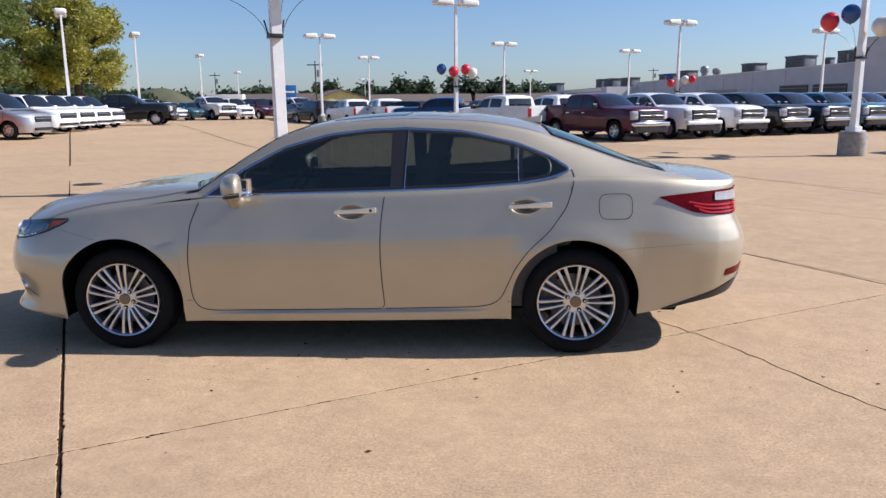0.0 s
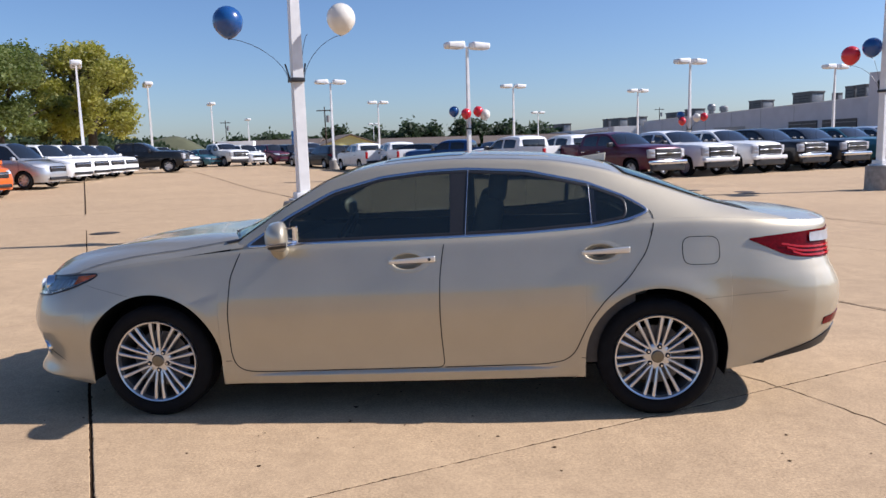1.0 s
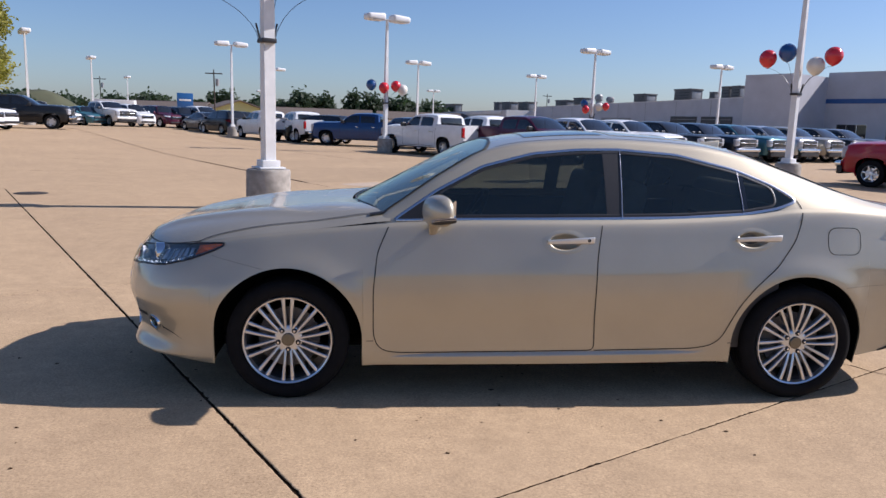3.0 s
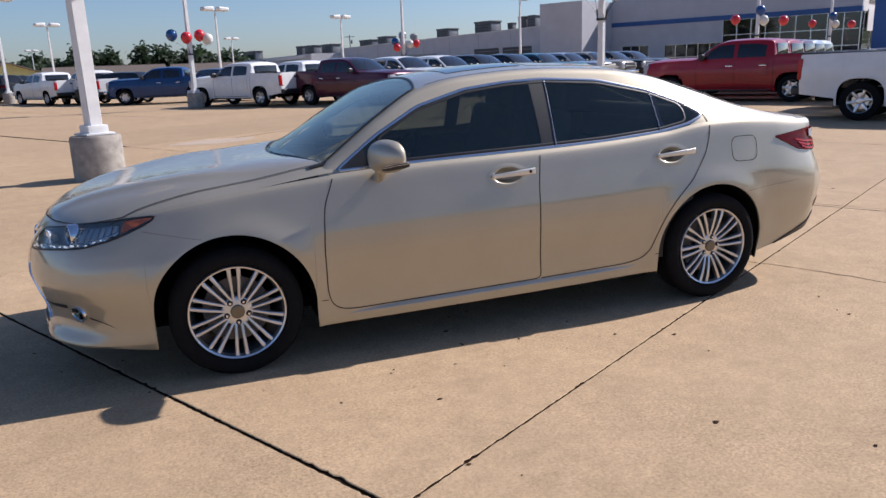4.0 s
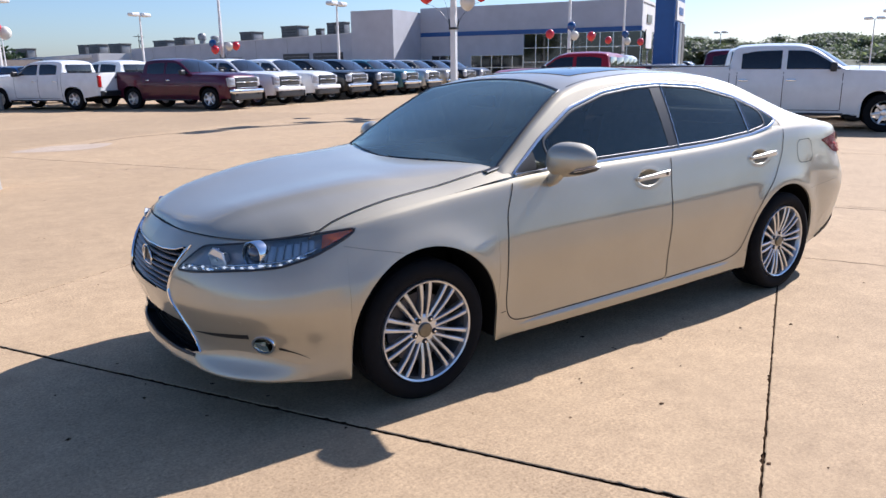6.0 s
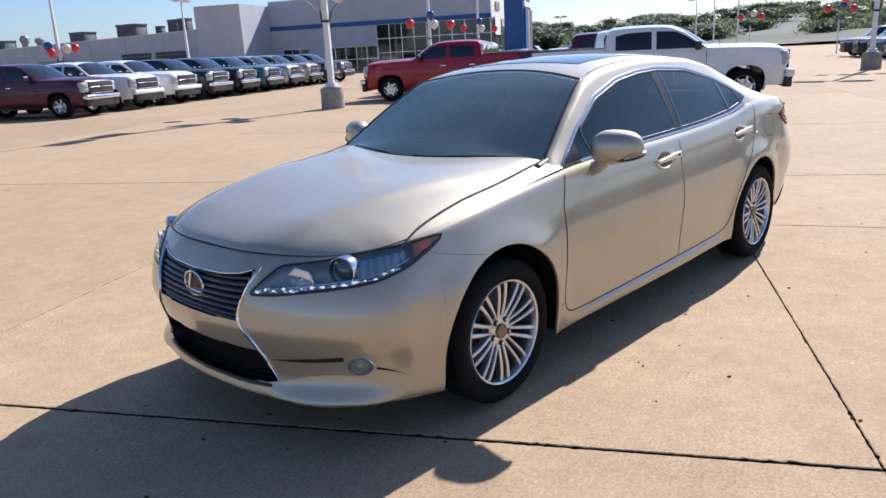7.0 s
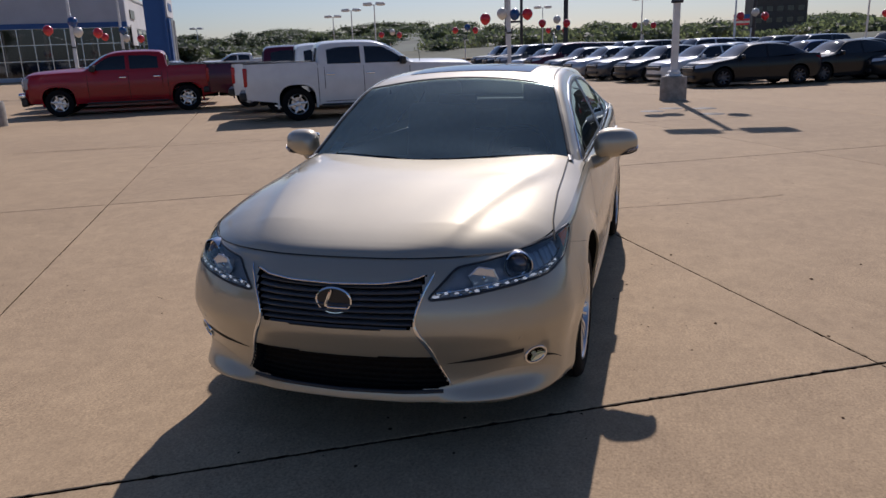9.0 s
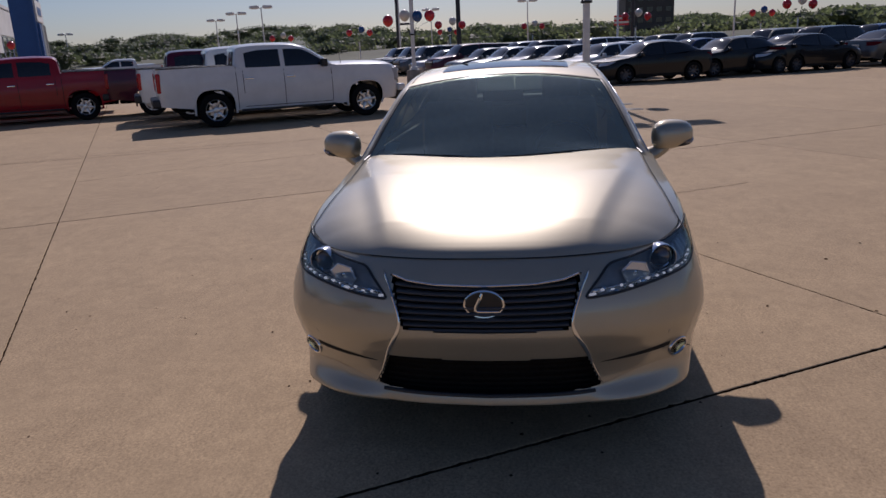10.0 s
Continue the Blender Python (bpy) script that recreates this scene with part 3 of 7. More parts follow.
# ---- the champagne saloon ----
def saloon_shape():
    plan = [(-2.40, 0), (-2.39, 0.25), (-2.352, 0.466), (-2.284, 0.65), (-2.148, 0.813), (-1.95, 0.888), (-1.7, 0.902), (-1.4, 0.905), (-0.9, 0.902), (0, 0.905), (1.0, 0.893), (1.5, 0.882), (1.9, 0.852), (2.15, 0.79), (2.34, 0.66), (2.43, 0.45), (2.47, 0.22), (2.48, 0)]
    nose = [(0.18, -2.33), (0.2, -2.358), (0.222, -2.37), (0.25, -2.366), (0.29, -2.354), (0.33, -2.35), (0.38, -2.358), (0.45, -2.381), (0.53, -2.40), (0.6, -2.39), (0.66, -2.372), (0.72, -2.34), (0.77, -2.30), (0.805, -2.265)]
    tail = [(0.2, 2.33), (0.3, 2.39), (0.4, 2.44), (0.5, 2.467), (0.6, 2.48), (0.67, 2.474), (0.74, 2.448), (0.8, 2.422), (0.86, 2.408), (0.95, 2.403), (1.01, 2.415), (1.035, 2.40)]
    side = [(0.15, 0.835), (0.2, 0.85), (0.25, 0.856), (0.3, 0.859), (0.4, 0.868), (0.52, 0.884), (0.61, 0.892), (0.69, 0.888), (0.77, 0.875), (0.86, 0.857), (0.93, 0.842), (0.965, 0.829), (0.985, 0.812)]
    crown = [(-2.4, 0.793), (-2.26, 0.793), (-2.13, 0.804), (-1.95, 0.826), (-1.75, 0.852), (-1.4, 0.895), (-1.0, 0.938), (-0.85, 0.952), (-0.5, 0.97), (0, 0.982), (0.5, 0.995), (1.07, 1.03), (1.39, 1.072), (1.6, 1.075), (1.9, 1.06), (2.15, 1.042), (2.48, 1.028)]
    floor = [(-2.4, 0.222), (-2.0, 0.205), (-1.8, 0.19), (-1.0, 0.185), (0, 0.195), (1.03, 0.215), (1.77, 0.245), (2.0, 0.275), (2.3, 0.345), (2.48, 0.36)]
    arches = [(-1.405, 0.322, 0.392, 2.0), (1.407, 0.322, 0.386, 2.0)]
    return Shell(plan, nose, tail, side, crown, arches, floor, 0.016)


def build_saloon():
    car = thing("saloon_car", "champagne metallic four-door saloon car parked on tan concrete", "car")
    sh = saloon_shape()
    A, Z, P = sh.skin(0.011, 92)
    X = np.interp(A, sh.arc, sh.X)
    ac, zc = (A[:-1, :-1] + A[1:, 1:]) / 2, (Z[:-1, :-1] + Z[1:, 1:]) / 2
    xc = np.interp(ac, sh.arc, sh.X)
    ax = lambda x: float(sh.a_of_x(x))
    ay = lambda y: float(sh.a_of_y(y))

    # outlines on the flank, as (x, z)
    fdoor = [(-0.868, 1.0), (-0.885, 0.93), (-0.94, 0.80), (-0.958, 0.60), (-0.955, 0.36), (-0.935, 0.29), (-0.89, 0.262), (-0.80, 0.256), (0.25, 0.276), (0.236, 0.45), (0.231, 0.6), (0.234, 0.78), (0.248, 0.90), (0.268, 1.02)]
    rdoor = [(0.268, 1.02), (0.248, 0.90), (0.234, 0.78), (0.231, 0.6), (0.236, 0.45), (0.25, 0.276), (0.80, 0.288), (0.91, 0.305), (0.965, 0.35), (1.0, 0.44), (1.045, 0.54), (1.12, 0.645), (1.25, 0.765), (1.345, 0.90), (1.385, 1.03), (1.395, 1.12)]
    lamp_lo = [(ay(0.39), 0.655), (ay(0.5), 0.662), (ay(0.66), 0.682), (ax(-2.1), 0.705), (ax(-1.95), 0.742), (ax(-1.8), 0.795), (ax(-1.745), 0.823)]
    lamp_hi = [(ay(0.39), 0.66), (ay(0.45), 0.712), (ay(0.515), 0.762), (ax(-2.24), 0.785), (ax(-2.2), 0.795), (ax(-2.05), 0.808), (ax(-1.9), 0.822), (ax(-1.745), 0.829)]
    lamp_poly = lamp_lo + lamp_hi[::-1]
    grille = [(ay(0.0), 0.708), (ay(0.2), 0.712), (ay(0.32), 0.724), (ay(0.392), 0.742), (ay(0.375), 0.70), (ay(0.328), 0.575), (ay(0.322), 0.548), (ay(0.0), 0.54)]
    intake = [(ay(0.0), 0.424), (ay(0.402), 0.428), (ay(0.43), 0.375), (ay(0.474), 0.302), (ay(0.45), 0.284), (ay(0.0), 0.266)]
    f_in, r_in = inside(fdoor, xc, zc), inside(rdoor, xc, zc)
    cups = [(0.055, 0.872), (1.10, 0.90)]
    cup_in = np.zeros_like(f_in)
    for hx, hz in cups:
        cup_in |= ((xc - hx) / 0.082) ** 2 + ((zc - hz) / 0.042) ** 2 < 1.15
    f_in, r_in = f_in & ~cup_in, r_in & ~cup_in
    l_in = inside(lamp_poly, ac, zc)
    g_in, i_in = inside(grille, ac, zc), inside(intake, ac, zc)
    seam_f = np.interp(xc, [-1.82, -1.5], [0.765, 0.70])
    front = (xc < -1.82) | ((xc < -1.5) & (zc < seam_f))
    rocker = (xc > -1.05) & (xc < 1.06) & ~f_in & ~r_in & (zc < 0.33)
    seam_r = np.interp(xc, [1.64, 1.95, 2.1], [0.645, 0.668, 0.678])
    rear = (xc > 1.63) & (zc < seam_r)
    lid = (xc > 2.2) & ~rear & (ac > float(sh.a_of_y_rear(0.6)))
    taken = l_in | g_in | i_in | cup_in
    groups = [
        ("front_bumper", front & ~taken), ("front_fender", ~front & (xc < -0.86) & ~f_in & ~rocker & ~taken), ("front_door", f_in), ("rear_door", r_in),
        ("rocker_panel", rocker), ("rear_bumper", rear), ("boot_lid", lid),
    ]
    rest = np.ones_like(front)
    for _, k in groups:
        rest &= ~k
    groups.append(("rear_quarter", rest & ~taken))
    doors = {}
    for side in (-1, 1):
        Q = P if side < 0 else mirrored(P)
        for name, k in groups:
            used = k.copy()
            ob = sheet(name, Q, CHAMPAGNE, car, "", side > 0, used)
            if name.endswith("door"):
                doors[name, side] = ob
        # folded lip of each wheel arch and the dark well behind it
        for cx, cz, r, p in sh.arches:
            t = np.linspace(0, math.pi, 60)
            ax_, z_ = cx - r * np.cos(t), cz + r * np.sin(t)
            ax_, z_ = np.concatenate([[ax_[0]], ax_, [ax_[-1]]]), np.concatenate([[0.2], z_, [0.2]])
            base = sh.at(sh.a_of_x(ax_), z_)
            rows = [base]
            for dy, dr in ((0.012, 0.0), (0.03, 0.008), (0.16, 0.012), (0.3, 0.012)):
                q = base.copy()
                q[:, 1] += dy
                q[:, 0] += (q[:, 0] - cx) * dr / r
                q[1:-1, 2] += (q[1:-1, 2] - cz) * dr / r
                rows.append(q)
            w = np.stack(rows, 1)
            w = w if side < 0 else mirrored(w)
            sheet("arch_lip", w[:, :2], CHAMPAGNE, car, "", side > 0)
            sheet("wheel_well", w[:, 1:], UNDER, car, "black plastic wheel-arch liner", side > 0)

        # panel gaps
        def gap(pts, width=0.006):
            pp, nn = sh.line([(ax(p[0]), p[1]) for p in pts], side)
            part("panel_gap", ribbon(pp, nn, width), GAP, car, "dark shut line")

        dz = lambda poly, a, b: [(p.x, p.y) for p in dense([(*q, 0) for q in poly[a:b]], 0.02)]
        gap([q for q in dz(fdoor[1:], 0, 99) if q[1] < 0.972], 0.0055)
        gap(dz(rdoor[5:], 0, 99)[:-3], 0.0055)
        gap([(x, np.interp(x, [-1.82, -1.5], [0.765, 0.70])) for x in np.linspace(-1.815, -1.53, 16)], 0.0013)
        gap([(x, np.interp(x, [1.64, 1.95, 2.1], [0.645, 0.668, 0.678])) for x in np.linspace(1.65, 2.06, 30)], 0.0012)
        gap([(-0.99, 0.325), (-0.955, 0.324)], 0.004)
        gap([(1.0, 0.325), (1.03, 0.324)], 0.004)
        fuel = [(1.555, 0.975), (1.715, 0.975), (1.735, 0.955), (1.738, 0.85), (1.72, 0.828), (1.56, 0.828), (1.537, 0.85), (1.533, 0.95), (1.555, 0.975)]
        if side < 0:
            pp, nn = sh.line([(ax(p.x), p.y) for p in dense([(*q, 0) for q in fuel[:-1]], 0.015, True)], side)
            part("fuel_flap_gap", ribbon(pp, nn, 0.004), GAP, car, "outline of the fuel flap")

        # chrome strip along the rocker
        pp, nn = sh.line([(ax(x), np.interp(x, [-0.9, 0.82, 0.95], [0.242, 0.272, 0.30])) for x in np.linspace(-0.93, 0.95, 60)], side)
        part("rocker_moulding", ribbon([p + n * (0.004 - 0.02 * abs(2 * i / 59 - 1) ** 6) for i, (p, n) in enumerate(zip(pp, nn))], [(n + Vector((0, 0, 0.65))).normalized() for n in nn], 0.034, -0.001, 0.003), CHAMPAGNE, car, "sill face turned up under the doors")

        # door handles: a bright pull over a scooped recess
        for name, hx, hz in (("front_door", 0.09, 0.875), ("rear_door", 1.135, 0.905)):
            p, n = (v[0] for v in sh.line([(ax(hx - 0.02), hz)], side))
            th, rr = np.linspace(0, math.tau, 40), np.concatenate([[1.5, 1.3, 1.12], np.linspace(1.0, 0.0, 9)])
            cx = hx - 0.035
            A2 = sh.a_of_x(cx + 0.082 * rr[None, :] * np.cos(th)[:, None])
            Z2 = hz - 0.003 + 0.042 * rr[None, :] * np.sin(th)[:, None]
            cupp = sh.at(A2, Z2) - sh.normal(A2, Z2) * (0.044 * np.clip(1 - rr**2.4, 0, 1) - 0.0014 * (rr < 1.4))[None, :, None]
            sheet("handle_recess", cupp if side < 0 else mirrored(cupp), CHAMPAGNE, doors[name, side], "scooped recess behind the handle", side < 0)
            bar = block((0.255, 0.018, 0.034), (0, 0, 0), 0.007, 3)
            for v in bar.verts:
                v.co.y -= 0.012 * (1 - (v.co.x / 0.118) ** 2)
                v.co.z += 0.008 * (v.co.x / 0.118)
                v.co.z *= 0.8 + 0.2 * (v.co.x / 0.118)
            part("handle", bar, PALE_SATIN, doors[name, side], "pale silvery pull handle", m=Matrix.Translation(p + n * 0.015 + Vector((0.015, 0, 0))) @ Matrix.Diagonal((1, -side, 1, 1)))
            if name == "front_door" and side < 0:
                part("key_lock", lathe([(0, -0.003), (0.008, -0.003), (0.009, 0.0), (0, 0.002)], 20), TRIM, doors[name, side], "round key lock", m=Matrix.Translation(p + n * 0.0245 + Vector((0.11, 0, 0.006))))

        # head lamp: clear lens over a dark housing with projector, reflector, light strip and amber end
        lens = sheet("headlamp_lens", sh.patch(lamp_lo, lamp_hi, 70, 12, 0.003, side), LENS, car, "clear headlamp lens", side > 0)
        outline = dense([(*q, 0) for q in lamp_poly], 0.015, True)
        pp, nn = sh.line([(p.x, p.y) for p in outline], side)
        part("lens_seal", ribbon(pp, nn, 0.010, 0.002, 0.002), TRIM, lens)
        hp = sh.patch(lamp_lo, lamp_hi, 50, 10, 0.0, side)
        back = hp.copy()
        deep = np.sin(np.linspace(0, math.pi, 10)) ** 0.5
        nrm = grid_normals(hp, side > 0)
        back -= nrm * (0.045 * deep[None, :, None] * np.sin(np.linspace(0.0, math.pi, 50))[:, None, None] ** 0.5 + 0.004)
        housing = sheet("lamp_housing", back, LAMP_CASE, lens, "dark housing with bright bezels", side > 0)
        for yy, zz_, rad, deepness in ((0.765, 0.766, 0.049, 0.03), (0.625, 0.744, 0.050, 0.034)):
            pp, nn = sh.line([(ay(yy), zz_)], side)
            c = pp[0] - nn[0] * deepness + Vector((-0.012, 0, 0))
            face = look(c, c + Vector((-1, side * 0.3, 0)))
            if yy > 0.7:
                part("projector_ring", lathe([(rad * 1.14, 0.02), (rad * 1.16, -0.016), (rad * 1.12, -0.026), (rad * 1.06, -0.028), (rad * 1.0, -0.022), (rad * 0.96, 0.0), (rad * 0.84, 0.004)], 40, "Z"), CHROME, housing, "chrome projector ring", m=face)
                part("projector_lens", lathe([(0, -0.034), (rad * 0.3, -0.032), (rad * 0.6, -0.024), (rad * 0.86, -0.002), (rad * 0.86, 0.0)], 32, "Z"), LAMP_BULB, housing, "glass projector lens", m=face)
            else:
                # six-sided cut-glass box round the main beam
                hexa = lathe([(rad * 1.05, -0.03), (rad * 0.95, -0.034), (rad * 0.78, -0.012), (rad * 0.6, 0.012), (0.0, 0.016)], 6, "Z")
                hexa.transform(Matrix.Diagonal((1.15, 0.92, 1, 1)))
                box = part("reflector_box", hexa, LAMP_WHITE, housing, "bright faceted reflector box", False, face @ pose(0, 0, 0, 0, 0, 12))
                fins = [block((rad * 1.5, 0.006, 0.03), (0, 0.017 * j, -0.014), 0.002, 1, (0, 0, 10 * j)) for j in (-1, 0, 1)] + [blob((0.016, 0.016, 0.02), (0, 0, -0.014), 2)]
                part("reflector_fin", join(*fins), CHROME, box, m=face @ pose(0, 0, 0, 0, 0, 25))
        # daylight strip: a row of small cut-glass elements along the lower edge
        rnd = random.Random(5)
        beads = []
        for k in range(46):
            aa = ay(0.41) + (ax(-2.0) - ay(0.41)) * k / 45
            pp, nn = sh.line([(aa, float(pchip(lamp_lo)(aa)) + 0.011 + rnd.uniform(0, 0.007 if k > 12 else 0.016))], side)
            c = pp[0] - nn[0] * rnd.uniform(0.003, 0.009)
            b = blob((rnd.uniform(0.009, 0.018), rnd.uniform(0.004, 0.0075), 0.004), (0, 0, 0), 1)
            b.transform(look(c, c + nn[0]) @ pose(0, 0, 0, rnd.uniform(-25, 25), rnd.uniform(-25, 25), 0))
            beads.append(b)
        for k, b in enumerate(beads):
            part("strip_element", b, (LAMP_WHITE, LIT, CHROME)[k % 3], housing)
        pts = [ay(0.425) + (ax(-1.95) - ay(0.425)) * q for q in np.linspace(0, 1, 30)]
        pp, nn = sh.line([(aa, float(pchip(lamp_lo)(aa)) + 0.026) for aa in pts], side)
        part("strip_bezel", ribbon([p - n * 0.012 for p, n in zip(pp, nn)], nn, 0.008, 0.0, 0.003), SATIN, housing, "bright bezel over the strip")
        # stepped bright barrel between the projector and the amber end
        for k in range(6):
            aa = ax(-2.15) + 0.037 * k
            low, high = float(pchip(lamp_lo)(aa)) + 0.020, float(pchip(lamp_hi)(aa)) - 0.005
            pp, nn = sh.line([(aa, 0.5 * (low + high))], side)
            c = pp[0] - nn[0] * (0.026 + 0.004 * (k % 2))
            part("lamp_facet", block((0.030, high - low, 0.030), (0, 0, 0), 0.012, 4), LAMP_WHITE, housing, "stepped bright reflector", m=look(c, c + nn[0]) @ pose(0, 0, 0, 0, 0, -8 * side))
            part("lamp_rib", block((0.005, high - low - 0.006, 0.034), (0, 0, 0), 0.002, 2), LAMP_WHITE, housing, m=look(c, c + nn[0]) @ pose(0.0185, 0, 0, 0, 0, -8 * side))
        am_lo = [(ax(-1.93), 0.762), (ax(-1.83), 0.796), (ax(-1.765), 0.817)]
        am_hi = [(ax(-1.93), 0.812), (ax(-1.83), 0.82), (ax(-1.765), 0.824)]
        am_hi[0] = (am_lo[0][0], 0.812)
        sheet("amber_marker", sh.patch(am_lo, am_hi, 14, 6, -0.0005, side), AMBER, housing, "amber side marker", side > 0)

        # fog lamp with chrome ring, and the crease beside it
        pp, nn = sh.line([(ay(0.79), 0.386)], side)
        face = look(pp[0] - nn[0] * 0.004, pp[0] + nn[0] * 0.996 + Vector((-0.12, 0, 0)))
        oval = face @ Matrix.Diagonal((0.88, 0.72, 0.9, 1))
        ring = part("fog_lamp_ring", lathe([(0.058, 0.014), (0.061, -0.004), (0.057, -0.013), (0.049, -0.013), (0.045, -0.004)], 40, "Z"), CHROME, car, "chrome fog-lamp ring", m=oval)
        part("fog_lamp_lens", lathe([(0, -0.014), (0.025, -0.013), (0.046, -0.008)], 32, "Z"), LENS, ring, "clear fog-lamp lens", m=oval)
        part("fog_lamp_bowl", lathe([(0.0, -0.001), (0.02, -0.0015), (0.036, -0.004), (0.046, -0.007)], 24, "Z"), LAMP_CASE, ring, "dark fog-lamp bowl", m=oval)
        part("fog_lamp_bulb", join(blob((0.016, 0.012, 0.006), (0.004, 0, -0.004), 2), block((0.07, 0.005, 0.006), (0, 0.013, -0.005), 0.002), block((0.005, 0.05, 0.006), (-0.012, 0, -0.005), 0.002)), LAMP_WHITE, ring, "pale bulb and cross bars", m=oval)
        # flat dark patches on the skin, painted as the shade in the bumper's crease
        slot_lo = [(ay(0.46), 0.394), (ay(0.56), 0.397), (ay(0.66), 0.402), (ay(0.745), 0.407)]
        slot_hi = [(ay(0.46), 0.396), (ay(0.56), 0.410), (ay(0.66), 0.421), (ay(0.745), 0.428)]
        sheet("bumper_slot", sh.patch(slot_lo, slot_hi, 24, 4, 0.0012, side), GAP, car, "shaded slot in the bumper", side > 0)
        slot_lo = [(ax(-2.125), 0.362), (ax(-2.07), 0.345), (ax(-2.0), 0.315)]
        slot_hi = [(ax(-2.125), 0.374), (ax(-2.07), 0.351), (ax(-2.0), 0.316)]
        sheet("bumper_slot", sh.patch(slot_lo, slot_hi, 12, 3, 0.0012, side), GAP, car, "shaded slot in the bumper", side > 0)
        # chin scoop below the fog lamp, its face turned up
        u = np.linspace(0, 1, 40)[:, None]
        v = np.array([0, 0.12, 0.3, 0.5, 0.7, 0.85, 0.95, 1.0, 1.06, 1.12])[None, :]
        au = ay(0.43) + (ax(-2.0) - ay(0.43)) * u
        z_top = 0.288 + 0.06 * np.sin(math.pi * np.clip(u, 0, 1)) ** 1.2 - 0.006 * u
        Zs = z_top + (0.222 - z_top) * v
        out = 0.034 * np.sin(math.pi * u) ** 1.1 * np.where(v <= 1, v**1.3, 1 - (v - 1) * 5)
        S3 = sh.at(au + 0 * v, Zs) + sh.normal(au + 0 * v, Zs) * (out + 0.001)[..., None]
        sheet("chin_scoop", S3 if side < 0 else mirrored(S3), CHAMPAGNE, car, "upturned lower corner of the bumper", side > 0)
        pp, nn = sh.line([(ay(0.725), 0.478)], side)
        part("parking_sensor", lathe([(0, -0.002), (0.009, -0.0015), (0.0095, 0.001)], 20, "Z"), CHAMPAGNE, car, m=look(pp[0], pp[0] + nn[0]))

        # tail lamp, reflector and the dark lower valance
        ar = lambda y: float(sh.a_of_y_rear(y))
        t_lo = [(ax(1.90), 0.948), (ax(2.0), 0.905), (ax(2.12), 0.858), (ar(0.70), 0.836), (ar(0.45), 0.83)]
        t_hi = [(ax(1.90), 0.956), (ax(2.0), 0.966), (ax(2.12), 0.975), (ar(0.70), 0.985), (ar(0.45), 0.985)]
        tl = sheet("tail_lamp", sh.patch(t_lo, t_hi, 40, 12, 0.006, side), RED_LENS, car, "red wrap-round tail lamp", side > 0, None, 0.012)
        sheet("reversing_lamp", sh.patch([(ax(2.235), 0.925), (ar(0.55), 0.915)], [(ax(2.235), 0.972), (ar(0.55), 0.982)], 12, 5, 0.0145, side), LAMP_CASE, tl, "clear reversing-lamp segment", side > 0)
        for k in range(3):
            z0 = 0.846 + 0.022 * k
            lo = [(ax(2.13 - 0.03 * k), z0 + 0.026), (ax(2.2), z0 + 0.004), (ar(0.7), z0), (ar(0.5), z0)]
            sheet("lamp_bar", sh.patch(lo, [(q[0], q[1] + 0.011) for q in lo], 16, 3, 0.0135, side), RED_BRIGHT, tl, "bright red curved light bar", side > 0)
        sheet("rear_reflector", sh.patch([(ax(2.27), 0.465), (ax(2.385), 0.475)], [(ax(2.27), 0.505), (ax(2.385), 0.525)], 10, 4, 0.004, side), RED_LENS, car, "red bumper reflector", side > 0, None, 0.006)
        lo = [(ax(1.95), 0.268), (ax(2.2), 0.32), (ar(0.6), 0.352), (ar(0.05), 0.36)]
        hi = [(ax(1.95), 0.274), (ax(2.2), 0.36), (ar(0.6), 0.435), (ar(0.05), 0.45)]
        sheet("rear_valance", sh.patch(lo, hi, 40, 5, 0.006, side), TRIM, car, "black lower valance", side > 0, None, 0.02)

    # hood, fender tops and boot deck
    edge = sh.at(np.linspace(0, sh.length, 900), sh.top(np.linspace(0, sh.length, 900)))
    ex, ey, ez = edge[:, 0], -edge[:, 1], edge[:, 2]

    def deck(xs, mid, power, nq=71, ridge=0.0):
        yT, zT = np.interp(xs, ex, ey), np.interp(xs, ex, ez)
        q = np.sin(np.linspace(-1, 1, nq) * math.pi / 2)
        m = mid(xs)
        Y = q[None, :] * yT[:, None]
        Zz = zT[:, None] + (m - zT)[:, None] * (1 - np.abs(q)[None, :] ** power)
        # the raised middle of the hood ends in a crease that runs from the screen's corner to the grille's
        out = np.abs(Y) - np.interp(xs, [-2.26, -1.3, -1.0], [0.36, 0.62, 0.66])[:, None]
        fade = np.clip((xs[:, None] + 2.262) * 5, 0, 1) * np.clip((-1.12 - xs[:, None]) * 3, 0, 1)
        Zz = Zz + ridge * fade * np.where(out < 0, np.exp(-((out / 0.2) ** 2)), np.exp(-((out / 0.05) ** 2)))
        return np.stack([np.repeat(xs[:, None], nq, 1), Y, Zz], -1)

    hood_mid = pchip([(-2.266, 0.793), (-2.25, 0.814), (-2.2, 0.838), (-2.1, 0.872), (-1.87, 0.922), (-1.5, 0.975), (-1.2, 0.997), (-1.0, 1.0)])
    HOOD_POWER = 5.0
    xs = -2.2645 + 1.39 * np.linspace(0, 1, 120) ** 1.5
    H = deck(xs, hood_mid, HOOD_POWER, 161, 0.015)
    def rear_lift(x, y):
        """The rear of the hood rises to meet the glass."""
        y = np.abs(y)
        back = -1.105 + 0.19 * (y / 0.74) ** 2
        u = np.clip((x - back + 0.4) / 0.4, 0, 1.15)
        return (0.002 + 0.062 * np.minimum(y, 0.66) ** 2 - 0.029 * np.clip((y - 0.66) / 0.185, 0, 1) ** 2) * u * u * (3 - 2 * np.minimum(u, 1))

    H[..., 2] += rear_lift(H[..., 0], H[..., 1])
